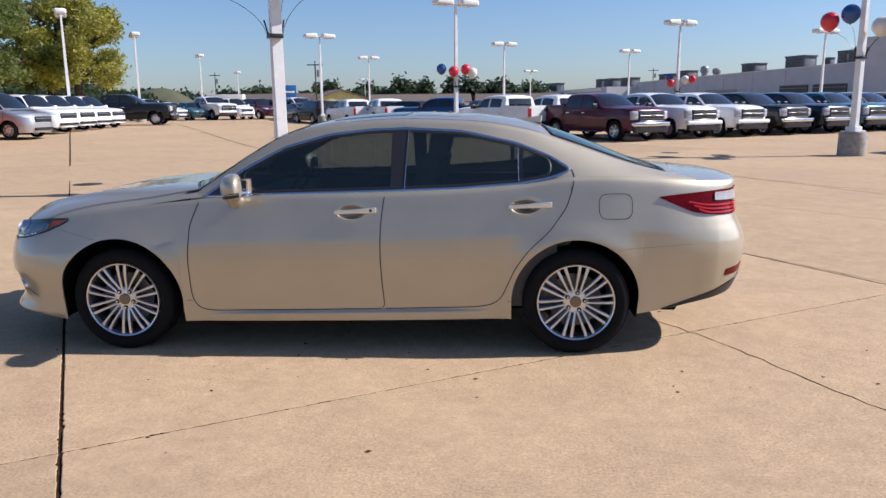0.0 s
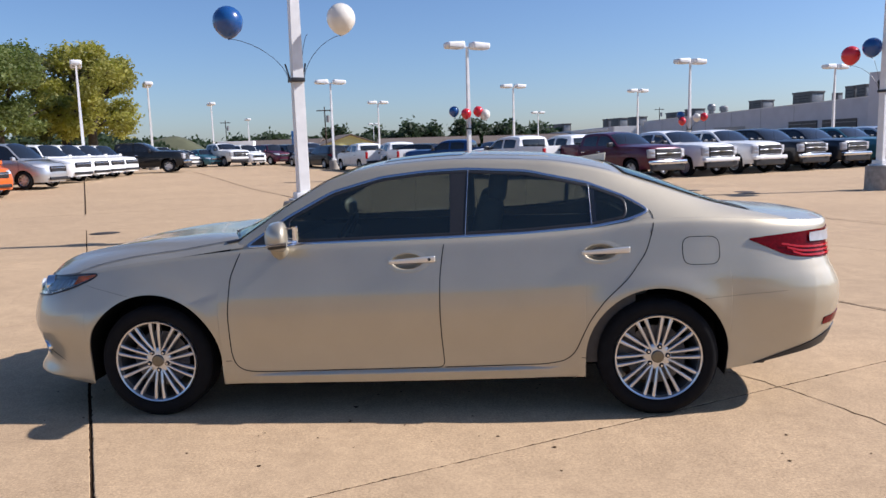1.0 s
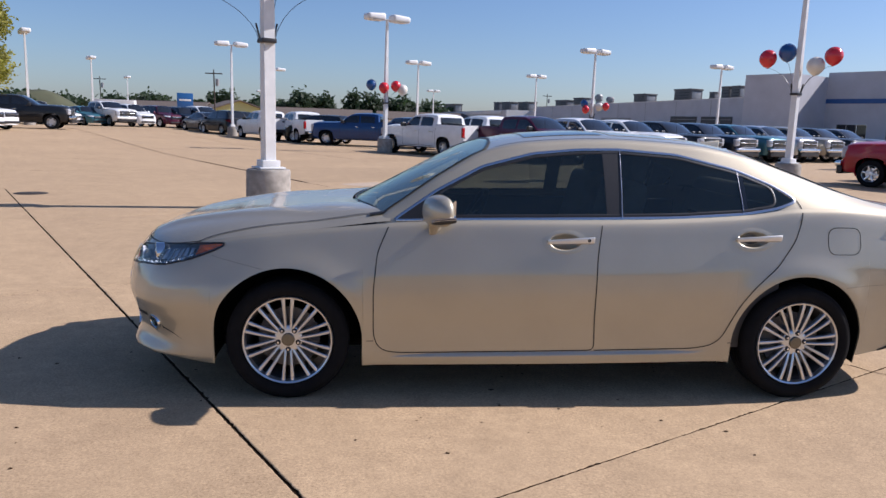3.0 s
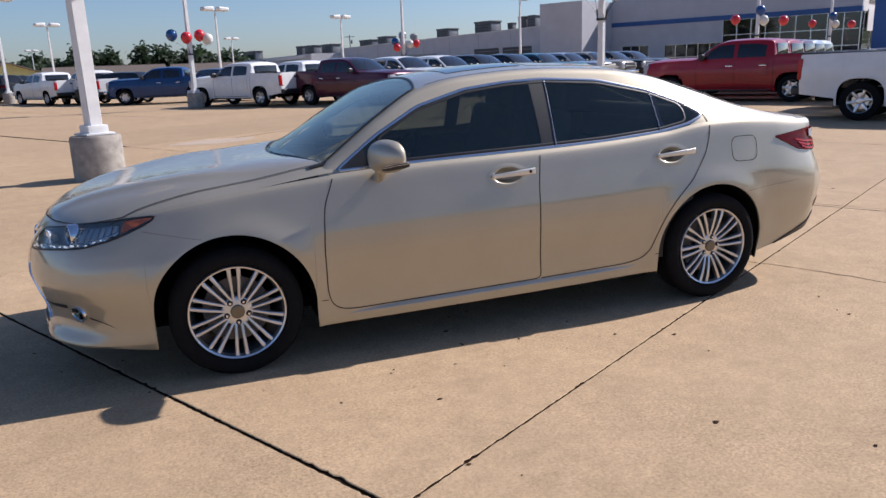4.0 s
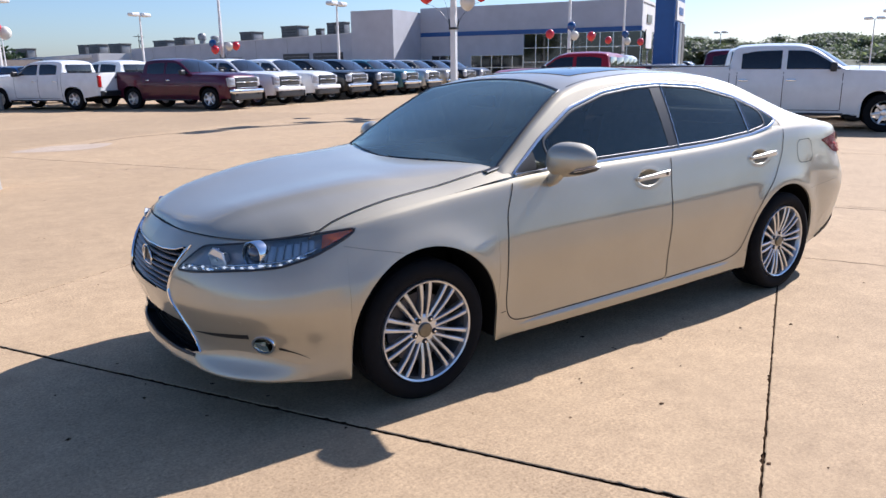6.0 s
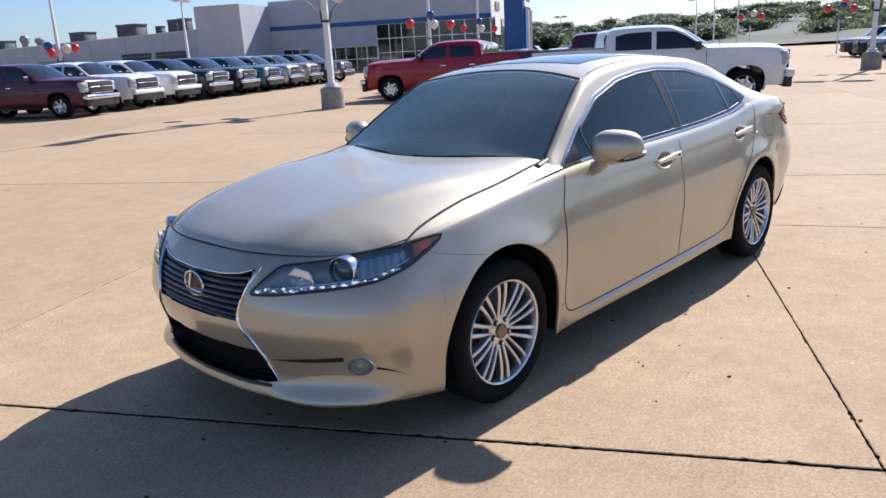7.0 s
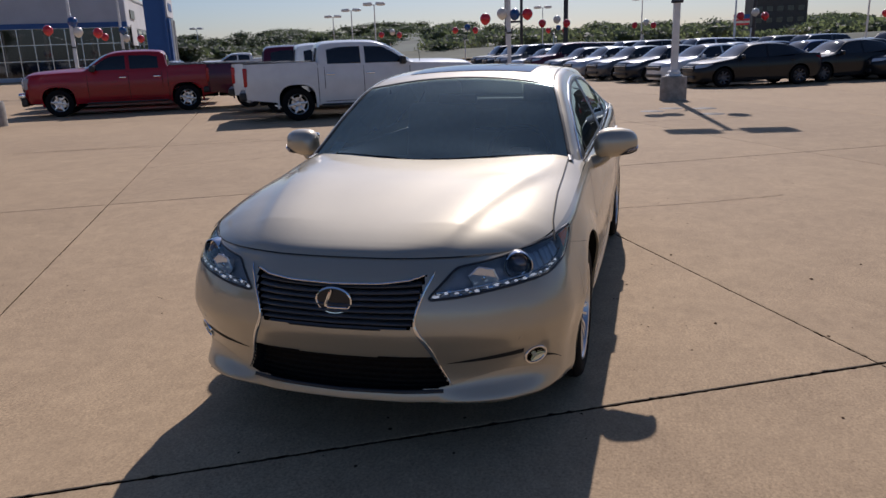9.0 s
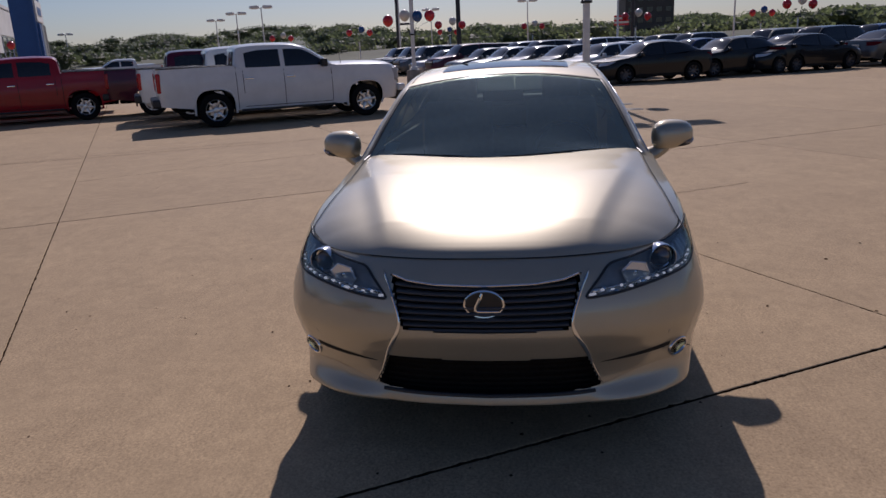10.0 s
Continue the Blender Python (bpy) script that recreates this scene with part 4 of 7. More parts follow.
    hc = (H[:-1, :-1] + H[1:, 1:]) / 2
    shut = np.interp(hc[..., 0], [-2.05, -1.95, -1.8, -1.5, -1.1, -0.9], [0.9, 0.79, 0.765, 0.745, 0.735, 0.73])
    # the rear edge of the hood follows the foot of the glass
    hood = H.copy()
    first = []
    for col in range(H.shape[1]):
        back = -1.1 + 0.19 * (H[:, col, 1] / 0.74) ** 2
        i = int(np.argmax(H[:, col, 0] > back))
        t = (back[i] - H[i - 1, col, 0]) / (H[i, col, 0] - H[i - 1, col, 0])
        hood[i:, col] = H[i - 1, col] + (H[i, col] - H[i - 1, col]) * min(max(t, 0.02), 1.0)
        first.append(i)
    last = np.maximum(first[:-1], first[1:])
    sheet("hood", hood, CHAMPAGNE, car, "", False, (np.abs(hc[..., 1]) < shut) & (np.arange(hc.shape[0])[:, None] < last[None, :]))
    for s_ in (-1, 1):
        sheet("fender_top", H, CHAMPAGNE, car, "", False, hc[..., 1] * s_ >= np.where(hc[..., 0] < -0.93, shut, 0.735))
        xx = np.linspace(-1.93, -0.925, 60)
        yy = np.interp(xx, [-1.95, -1.8, -1.5, -1.1, -0.9], [0.79, 0.765, 0.745, 0.735, 0.73])
        yT, zT = np.interp(xx, ex, ey), np.interp(xx, ex, ez)
        zz_ = zT + (hood_mid(xx) - zT) * (1 - (yy / yT) ** HOOD_POWER) + rear_lift(xx, yy) + 0.003
        part("hood_gap", ribbon([Vector((a, s_ * b, c)) for a, b, c in zip(xx, yy, zz_)], [Vector((0, s_ * 0.25, 0.97))] * 60, 0.007), GAP, car, "dark shut line")
        xx = np.linspace(-0.985, -0.872, 14)
        yy = np.interp(xx, [-0.985, -0.93, -0.872], [0.748, 0.738, 0.728])
        yT, zT = np.interp(xx, ex, ey), np.interp(xx, ex, ez)
        zz_ = zT + (hood_mid(xx) - zT) * (1 - (yy / yT) ** HOOD_POWER) + rear_lift(xx, yy) + 0.004
        part("cowl_end", ribbon([Vector((a, s_ * b, c)) for a, b, c in zip(xx, yy, zz_)], [Vector((0, s_ * 0.25, 0.97))] * 14, 0.03, 0.002, 0.004), TRIM, car, "black end of the cowl")
    lead = [Vector(p) for p in edge[(ex < -1.93)][::3]]
    full = [Vector((p.x, -p.y, p.z)) for p in lead[::-1]] + lead[1:]
    part("hood_gap", ribbon(full, [Vector((-0.55, 0, 0.83))] * len(full), 0.006, 0.003), GAP, car, "dark shut line")
    xs = np.linspace(1.3, 2.3995, 60)
    D = deck(xs, pchip([(1.3, 1.075), (2.0, 1.075), (2.2, 1.063), (2.33, 1.05), (2.40, 1.034)]), 3.0, 61)
    sheet("boot_deck", D, CHAMPAGNE, car)

    # cabin
    yT = lambda x: float(np.interp(x, ex, ey))
    zT = lambda x: float(np.interp(x, ex, ez))
    bx = [-1.15, -0.95, -0.7, -0.3, 0.2, 0.7, 1.1, 1.38, 1.5, 1.75, 1.95, 2.1]
    belt_y = [(x, yT(x) - (0.012 if x < 1.2 else 0.004)) for x in bx]
    belt_z = [(x, zT(x) - 0.006) for x in bx]
    rail_y = [(-1.15, 0.78), (-0.95, 0.765), (-0.88, 0.745), (-0.6, 0.675), (-0.36, 0.615), (-0.1, 0.59), (0.35, 0.575), (0.8, 0.578), (1.1, 0.585), (1.4, 0.605), (1.7, 0.64), (1.95, 0.67), (2.1, 0.69)]
    rail_z = [(-1.15, 0.945), (-0.95, 0.965), (-0.88, 1.01), (-0.6, 1.2), (-0.36, 1.332), (-0.1, 1.386), (0.35, 1.411), (0.8, 1.394), (1.1, 1.346), (1.4, 1.252), (1.7, 1.15), (1.95, 1.083), (2.1, 1.05)]
    mid = [(-1.15, 0.955), (-1.1, 0.985), (-0.9, 1.09), (-0.6, 1.245), (-0.4, 1.335), (-0.25, 1.392), (0.0, 1.433), (0.35, 1.452), (0.8, 1.437), (1.1, 1.397), (1.4, 1.31), (1.7, 1.192), (1.95, 1.088), (2.1, 1.045)]
    cb = Cabin(belt_y, belt_z, rail_y, rail_z, mid)
    xs = np.linspace(-1.12, 2.08, 260)
    S = cb.section(xs, 96)
    cc = (S[:-1, :-1] + S[1:, 1:]) / 2
    top_hi = [(-0.855, 0.966), (-0.63, 1.118), (-0.38, 1.25), (-0.1, 1.325), (0.15, 1.352), (0.38, 1.36), (0.72, 1.34), (1.05, 1.268), (1.25, 1.19), (1.37, 1.118)]
    bot = [(-0.855, 0.962), (-0.6, 0.972), (0.26, 0.993), (0.7, 1.007), (1.07, 1.034), (1.25, 1.066), (1.37, 1.108)]
    dlo = bot + top_hi[::-1]
    hole_lo = [(x, z + 0.012) for x, z in bot[1:-1]]
    hole_hi = [(x, z - 0.012) for x, z in top_hi[1:-1]]
    opening = hole_lo + hole_hi[::-1]
    side_open = inside(opening, cc[..., 0], cc[..., 2]) & (np.abs(cc[..., 1]) > 0.5) & ~((cc[..., 0] > 0.285) & (cc[..., 0] < 0.385))
    ws_half = np.interp(cc[..., 0], [-1.2, -0.93, -0.88, -0.36, -0.3], [0.70, 0.69, 0.665, 0.53, 0.52])
    ws_open = (np.abs(cc[..., 1]) < ws_half) & (cc[..., 0] < -0.30 - 0.08 * (cc[..., 1] / 0.55) ** 2) & (cc[..., 2] > 0.94)
    rw_half = np.interp(cc[..., 0], [1.25, 1.95], [0.50, 0.56])
    rw_open = (np.abs(cc[..., 1]) < rw_half) & (cc[..., 0] > 1.27) & (cc[..., 0] < 1.95)
    roof_open = (np.abs(cc[..., 1]) < 0.36) & (cc[..., 0] > -0.06) & (cc[..., 0] < 0.34)
    solid = ~(side_open | ws_open | rw_open | roof_open | (cc[..., 0] < -0.95))
    vi = np.arange(cc.shape[1])[None, :] * np.ones(cc.shape[:1] + (1,))
    roofish = (vi >= 50) & (cc[..., 0] > -0.32) & (cc[..., 0] < 1.27)
    for s_ in (-1, 1):
        Q = S if s_ < 0 else mirrored(S)
        sheet("roof_panel", Q, CHAMPAGNE, car, "", s_ > 0, solid & roofish)
        for pname, pk in (("windscreen_pillar", cc[..., 0] < -0.3), ("cant_rail", (cc[..., 0] >= -0.3) & (cc[..., 0] < 1.1)), ("rear_pillar", cc[..., 0] >= 1.1)):
            sheet(pname, Q, CHAMPAGNE, car, "", s_ > 0, solid & ~roofish & pk)
        # window panes, black frames and the bright surround
        zl, zh = pchip(bot), pchip(top_hi)

        def pane(x0, x1, name, mat, inset_lo=0.004, inset_hi=0.004, lift=0.003, parent=None):
            xx = np.linspace(x0, x1, 12)
            lo = [(float(x), float(zl(x)) + inset_lo) for x in xx]
            hi = [(float(x), max(float(zh(x)) - inset_hi, float(zl(x)) + inset_lo + 0.001)) for x in xx]
            return sheet(name, cb.pane(lo, hi, 40, 12, lift, s_), mat, parent or car, "dark tinted side window", s_ > 0)

        pane(-0.845, 0.30, "front_window", TINTED)
        pane(0.375, 1.06, "rear_window", TINTED)
        pane(1.085, 1.362, "quarter_window", TINTED)
        pane(0.292, 0.385, "pillar_cover", TRIM, lift=0.005)
        pane(1.055, 1.09, "window_divider", DARKGLASS, lift=0.005)
        pane(-0.845, -0.70, "mirror_sail", TRIM, lift=0.0055)
        out = dense([(*q, 0) for q in dlo], 0.02, True)
        pp, nn = cb.side_line([(p.x, p.y) for p in out], s_)
        part("window_surround", ribbon(pp, nn, 0.019, 0.0, 0.006), SATIN, car, "bright window surround")
        inner = dense([(x, z + 0.016, 0) for x, z in bot[1:-1]] + [(x, z - 0.018, 0) for x, z in top_hi[1:-1]][::-1], 0.02, True)
        pp, nn = cb.side_line([(p.x, p.y) for p in inner], s_)
        part("window_seal", ribbon(pp, nn, 0.016, 0.0035, 0.002), TRIM, car, "black rubber seal")
        pp, nn = cb.side_line([(1.37, 1.0), (1.384, 1.03), (1.391, 1.06), (1.388, 1.09), (1.376, 1.115)], s_)
        part("panel_gap", ribbon(pp, nn, 0.0055, 0.002), GAP, car, "dark shut line")
        for x0, z0, x1, z1 in ((0.375, 1.0, 0.392, 1.352), (1.062, 1.04, 1.058, 1.255)):
            pp, nn = cb.side_line([(x0 + (x1 - x0) * t, z0 + (z1 - z0) * t) for t in np.linspace(0, 1, 12)], s_)
            part("pillar_strip", ribbon(pp, nn, 0.0045, 0.006, 0.002), SATIN, car)
        # mirror: shell, stalk, glass and indicator strip
        shell_bm = blob((1, 1, 1), (0, 0, 0), 4)
        for v in shell_bm.verts:
            c = v.co
            c.x, c.y, c.z = (math.copysign(abs(k) ** e, k) for k, e in ((c.x, 0.9), (c.y, 0.72), (c.z, 0.78)))
            outer = 0.5 - 0.5 * c.y
            top, bottom = 0.094 - 0.012 * outer, 0.094 - 0.040 * outer
            c.z *= top if c.z > 0 else bottom
            c.x = c.x * 0.045 if c.x > 0 else c.x * (0.10 - 0.028 * outer)
            c.x += 0.05 * outer - 0.015
            c.y *= 0.118
        flip = Matrix.Diagonal((1, -s_, 1, 1))
        at = Matrix.Translation((-0.625, s_ * 0.952, 1.026)) @ flip
        mirror = part("door_mirror", shell_bm, CHAMPAGNE, car, "champagne door mirror shell", m=at)
        part("mirror_glass", block((0.004, 0.17, 0.1), (0.052, 0.0, 0.008), 0.02, 4, (0, 0, -13)), CHROME, mirror, "mirror glass", m=at)
        # a dark wedge along the lower outer edge with two fine bright lines
        wedge = [(-0.04, -0.02, -0.052), (-0.035, -0.05, -0.046), (-0.02, -0.08, -0.038), (0.01, -0.1, -0.03), (0.045, -0.104, -0.026), (0.07, -0.098, -0.024)]
        part("indicator_strip", tube(wedge, 0.017, 10, [0.3, 0.65, 0.9, 1.0, 1.0, 0.8]), TRIM, mirror, "dark indicator strip", m=at)
        for up in (0.004, 0.012):
            part("indicator_line", tube([(x - 0.013 if x < 0.02 else x, y - 0.0155, z + up) for x, y, z in wedge[1:]], 0.0022, 6), SATIN, mirror, "fine bright line in the indicator", m=at)
        stalk = tube([(-0.02, 0.045, -0.03), (-0.022, 0.06, -0.06), (-0.02, 0.085, -0.085), (-0.015, 0.125, -0.1)], 0.052, 14, [1.0, 0.9, 0.8, 0.85], 0.62)
        part("mirror_stalk", stalk, CHAMPAGNE, mirror, "mirror foot on the door", m=at)

    ws = sheet("windscreen", cb.screen((-1.115, -0.925), 0.735, (-0.275, -0.365), 0.575, 60, 30, 0.003), WINDSCREEN, car, "clear windscreen reflecting the sky", True)
    W = cb.screen((-1.115, -0.925), 0.735, (-0.275, -0.365), 0.575, 60, 30, 0.003)
    ring = [Vector(p) for p in list(W[:, 0]) + list(W[-1, 1:]) + list(W[::-1, -1][1:]) + list(W[0, ::-1][1:])]
    part("windscreen_seal", ribbon(ring, [Vector((-0.5, 0, 0.87))] * len(ring), 0.018, 0.002, 0.003), TRIM, car, "black windscreen border")
    sheet("rear_screen", cb.screen((1.985, 1.93), 0.575, (1.245, 1.285), 0.52, 40, 20, 0.003), REAR_GLASS, car, "tinted rear window")
    W = cb.screen((1.985, 1.93), 0.575, (1.245, 1.285), 0.52, 40, 20, 0.003)
    ring = [Vector(p) for p in list(W[:, 0]) + list(W[-1, 1:]) + list(W[::-1, -1][1:]) + list(W[0, ::-1][1:])]
    part("rear_screen_seal", ribbon(ring, [Vector((0.4, 0, 0.9))] * len(ring), 0.03, 0.002, 0.003), TRIM, car, "black rear-window border")
    # sunroof
    q = np.linspace(-1, 1, 24)
    gx = np.linspace(-0.09, 0.37, 16)
    Y = np.repeat((q * 0.395)[None, :], 16, 0)
    Xg = gx[:, None] - 0.02 * (q[None, :] ** 2) + 0 * Y
    sheet("sunroof", np.stack([Xg, Y, cb.top_z(Xg, Y) + 0.003], -1), DARKGLASS, car, "dark glass sunroof panel", False, None, 0.006)
    gx = np.linspace(0.4, 0.86, 16)
    Xg = gx[:, None] + 0 * Y
    sheet("roof_glass", np.stack([Xg, Y, cb.top_z(Xg, Y) + 0.0025], -1), CHAMPAGNE, car, "", False, None, 0.004)
    # roof-channel gaps
    for s_ in (-1, 1):
        xx = np.linspace(-0.3, 1.2, 40)
        yy = cb.ry(xx) * 0.93
        part("roof_channel", ribbon([Vector((a, s_ * b, float(cb.top_z(a, b)))) for a, b in zip(xx, yy)], [Vector((0, s_ * 0.2, 0.98))] * 40, 0.008, 0.001), GAP, car, "dark roof channel")
    fin = block((0.17, 0.03, 0.05), (0, 0, 0.025), 0.008, 3)
    for v in fin.verts:
        t = (v.co.x + 0.085) / 0.17
        v.co.z *= 0.15 + 0.95 * t
        v.co.y *= 1.4 - 0.9 * v.co.z / 0.05
    part("aerial_fin", fin, CHAMPAGNE, car, "roof aerial fin", m=pose(1.16, 0, float(cb.top_z(1.16, 0)) - 0.004, 0, 8))

    # cowl and wipers
    C = cb.screen((-1.165, -0.96), 0.75, (-1.10, -0.915), 0.74, 40, 6, 0.006)
    C[..., 2] = np.maximum(C[..., 2], 0.965)
    sheet("cowl", C, TRIM, car, "black cowl below the windscreen", True)
    for y0, y1 in ((0.58, -0.06), (-0.02, -0.62)):
        pts = []
        for t in np.linspace(0, 1, 10):
            y = y0 + (y1 - y0) * t
            x = -1.1 + 0.19 * (y / 0.74) ** 2 + 0.016 + 0.008 * (1 - t)
            pts.append((x, y, float(cb.top_z(x, y)) + 0.0035))
        w_ = part("wiper_blade", tube(pts, 0.0036, 6), TRIM, car, "black wiper blade")
        mid_ = Vector(pts[4])
        part("wiper_arm", tube([mid_, mid_ + Vector((-0.008, -0.1, -0.006)), mid_ + Vector((-0.03, -0.2, -0.03))], 0.006, 6), TRIM, w_)

    # grille with dark bars, bright surround and oval badge; lower intake
    yfront = lambda y: float(sh.a_of_y(abs(y)))

    def fpt(y, z, lift=0.0):
        a = yfront(y)
        p, n = sh.at(a, z), sh.normal(a, z)
        p = p + n * lift
        return Vector((p[0], math.copysign(abs(p[1]), y) if y else 0.0, p[2]))

    def fnorm(y, z):
        n = sh.normal(yfront(y), z)
        return Vector((n[0], n[1] if y < 0 else -n[1], n[2]))

    gw = lambda z: float(np.interp(z, [0.535, 0.56, 0.70, 0.745], [0.322, 0.325, 0.374, 0.394]))
    iw = lambda z: float(np.interp(z, [0.26, 0.302, 0.375, 0.428], [0.452, 0.474, 0.43, 0.402]))
    for name, w_of, z0, z1, deep in (("grille_back", gw, 0.53, 0.752, -0.06), ("intake_back", iw, 0.25, 0.437, -0.085)):
        zz_ = np.linspace(z0, z1, 8)
        G = np.array([[fpt(q * (w_of(z) + 0.012), z, deep) for z in zz_] for q in np.linspace(-1, 1, 30)])
        sheet(name, G, UNDER if deep > -0.07 else MESH, car, "dark space behind the grille", True)
        for q in (-1, 1):
            R = np.array([[fpt(q * (w_of(z) + 0.012), z, d) for d in (deep, 0.0)] for z in zz_])
            sheet("grille_cheek", R, TRIM, car, "", q > 0)
    part("grille_bar", tube([fpt(q * 0.30, 0.545, -0.02) for q in np.linspace(-1, 1, 20)], 0.008, 6), DARK_GRILLE, car, "dark grille bar")
    for k in range(7):
        z = 0.566 + 0.0225 * k
        w_ = gw(z) - 0.004
        pts = [fpt(q * w_, z + 0.012 * k / 6 * q * q, -0.012) for q in np.linspace(-1, 1, 30)]
        bm = bmesh.new()
        rows = []
        for p in pts:
            rows.append([bm.verts.new(p + Vector((dx, 0, dz_))) for dx, dz_ in ((0.03, 0.008), (0.0, 0.006), (-0.006, 0.001), (-0.004, -0.004), (0.012, -0.006), (0.03, -0.003))])
        for a, b in zip(rows, rows[1:]):
            for j in range(5):
                bm.faces.new((a[j], b[j], b[j + 1], a[j + 1]))
        bmesh.ops.recalc_face_normals(bm, faces=bm.faces)
        part("grille_bar", bm, DARK_GRILLE, car, "dark grille bar")
    for k in range(8):
        z = 0.286 + 0.018 * k
        w_ = iw(z) - 0.01
        part("intake_bar", tube([fpt(q * w_, z, -0.055) for q in np.linspace(-1, 1, 20)], 0.0045, 6), MESH, car, "dark intake bar")
    head = lambda y: float(np.interp(abs(y), [0, 0.2, 0.32, 0.392], [0.708, 0.712, 0.724, 0.742]))
    rim_pts = [(q * 0.385, head(q * 0.385)) for q in np.linspace(-1, 1, 60)]
    part("grille_surround", ribbon([fpt(y, z) for y, z in rim_pts], [fnorm(y, z) for y, z in rim_pts], 0.008, 0.0, 0.006), CHROME, car, "bright grille surround")
    for s_ in (-1, 1):
        # a bright blade from the lamp side down to the waist, then out along the intake; broad at its upper end
        spine = dense([(s_ * 0.43, 0.752, 0), (s_ * 0.384, 0.695, 0), (s_ * 0.345, 0.618, 0), (s_ * 0.331, 0.57, 0), (s_ * 0.342, 0.535, 0), (s_ * 0.392, 0.456, 0), (s_ * 0.436, 0.375, 0), (s_ * 0.482, 0.298, 0)], 0.012)
        bm = bmesh.new()
        rows = []
        for i, v in enumerate(spine):
            u = i / (len(spine) - 1)
            half = float(np.interp(u, [0, 0.06, 0.25, 0.4, 0.5, 0.62, 0.75, 1.0], [0.001, 0.006, 0.005, 0.005, 0.009, 0.010, 0.006, 0.002]))
            n = fnorm(v.x, v.y)
            rows.append([bm.verts.new(fpt(v.x + s_ * half * k, v.y) + n * lift) for k, lift in ((-1.2, -0.002), (-0.8, 0.006), (0.0, 0.008), (0.8, 0.006), (1.2, -0.002))])
        for p, q in zip(rows, rows[1:]):
            for j in range(4):
                bm.faces.new((p[j], p[j + 1], q[j + 1], q[j]))
        bmesh.ops.recalc_face_normals(bm, faces=bm.faces)
        part("grille_surround", bm, CHROME, car, "bright spindle-shaped grille surround")
    low = [(q * 0.448, 0.272 - 0.006 * (1 - abs(q))) for q in np.linspace(-1, 1, 40)]
    part("intake_lip", ribbon([fpt(y, z) for y, z in low], [fnorm(y, z) for y, z in low], 0.02, 0.0, 0.006), TRIM, car, "black lower rim of the intake")
    bz, bxx = 0.645, float(fpt(0.001, 0.645).x) + 0.01
    ring = [Vector((bxx, 0.073 * math.cos(t), bz + 0.0505 * math.sin(t))) for t in np.linspace(0, math.tau, 49)]
    badge = part("badge_ring", tube(ring, 0.0048, 8), CHROME, car, "chrome oval badge")
    part("badge_plate", lathe([(0, -0.001), (0.07, 0.0), (0.072, 0.008), (0, 0.009)], 40, "X"), TRIM, badge, "dark badge plate", m=Matrix.Translation((bxx, 0, bz)) @ Matrix.Diagonal((1, 1, 0.68, 1)))
    stroke = [(0.006, bz + 0.044, 0.006), (0.012, bz + 0.03, 0.0085), (0.03, bz - 0.008, 0.008), (0.033, bz - 0.022, 0.007), (0.024, bz - 0.027, 0.0055), (0.0, bz - 0.028, 0.005), (-0.056, bz - 0.0275, 0.0045)]
    part("badge_bar", tube([(bxx - 0.003, y, z) for y, z, _ in stroke], 0.01, 8, [r * 100 for _, _, r in stroke]), CHROME, badge, "bent chrome bar")
    for name, w_of, z, deep in (("grille_sill", gw, 0.533, -0.06), ("grille_head", gw, 0.748, -0.06), ("intake_sill", iw, 0.262, -0.085), ("intake_head", iw, 0.425, -0.085)):
        R = np.array([[fpt(q * (w_of(z) + 0.01), z, d) for d in (deep, -0.002)] for q in np.linspace(-1, 1, 30)])
        sheet(name, R, TRIM, car, "", name.endswith("sill"))

    # underbody, cabin floor and furniture
    part("underbody", join(block((4.1, 1.1, 0.06), (0.0, 0, 0.22), 0.02), block((1.95, 1.66, 0.06), (0.0, 0, 0.22), 0.02), block((0.4, 1.1, 0.05), (-2.02, 0, 0.24), 0.02), block((0.4, 1.2, 0.05), (2.05, 0, 0.33), 0.02)), UNDER, car, "black underbody")
    part("engine_bay", join(block((1.1, 1.05, 0.5), (-1.6, 0, 0.5), 0.02), block((0.15, 1.5, 0.55), (-0.95, 0, 0.6), 0.02)), UNDER, car)
    part("boot_box", block((0.9, 1.05, 0.6), (1.75, 0, 0.62), 0.02), UNDER, car)
    for s_ in (-1, 1):
        part("door_card", block((2.1, 0.05, 0.68), (0.25, s_ * 0.79, 0.62), 0.02), INTERIOR, car, "dark door trim")
    dash = join(block((0.46, 1.36, 0.22), (-0.69, 0, 0.83), 0.06, 4), block((0.3, 1.3, 0.06), (-0.88, 0, 0.935), 0.025, 3), block((0.12, 0.74, 0.05), (-1.015, 0, 0.942), 0.02, 3))
    part("dashboard", dash, DASH, car, "dark dashboard")
    part("steering_wheel", join(tube([(0.015 * math.sin(t), 0.185 * math.cos(t), 0.185 * math.sin(t)) for t in np.linspace(0, math.tau, 33)], 0.015, 8), block((0.03, 0.34, 0.05), (0.02, 0, 0), 0.01), block((0.05, 0.13, 0.12), (0.03, 0, 0), 0.03)), TRIM, car, "black steering wheel", m=pose(-0.4, -0.37, 0.93, 0, 24))
    for y in (-0.37, 0.37):
        st = part("seat_cushion", block((0.52, 0.52, 0.16), (0.12, y, 0.5), 0.06, 4), SEAT, car, "front seat")
        part("seat_back", block((0.16, 0.5, 0.66), (0.45, y, 0.86), 0.07, 4, (0, 14, 0)), SEAT, st)
        part("headrest", block((0.11, 0.27, 0.18), (0.56, y, 1.25), 0.045, 4, (0, 8, 0)), SEAT, st)
    st = part("seat_cushion", block((0.5, 1.3, 0.18), (1.05, 0, 0.52), 0.06, 4), SEAT, car, "rear bench")
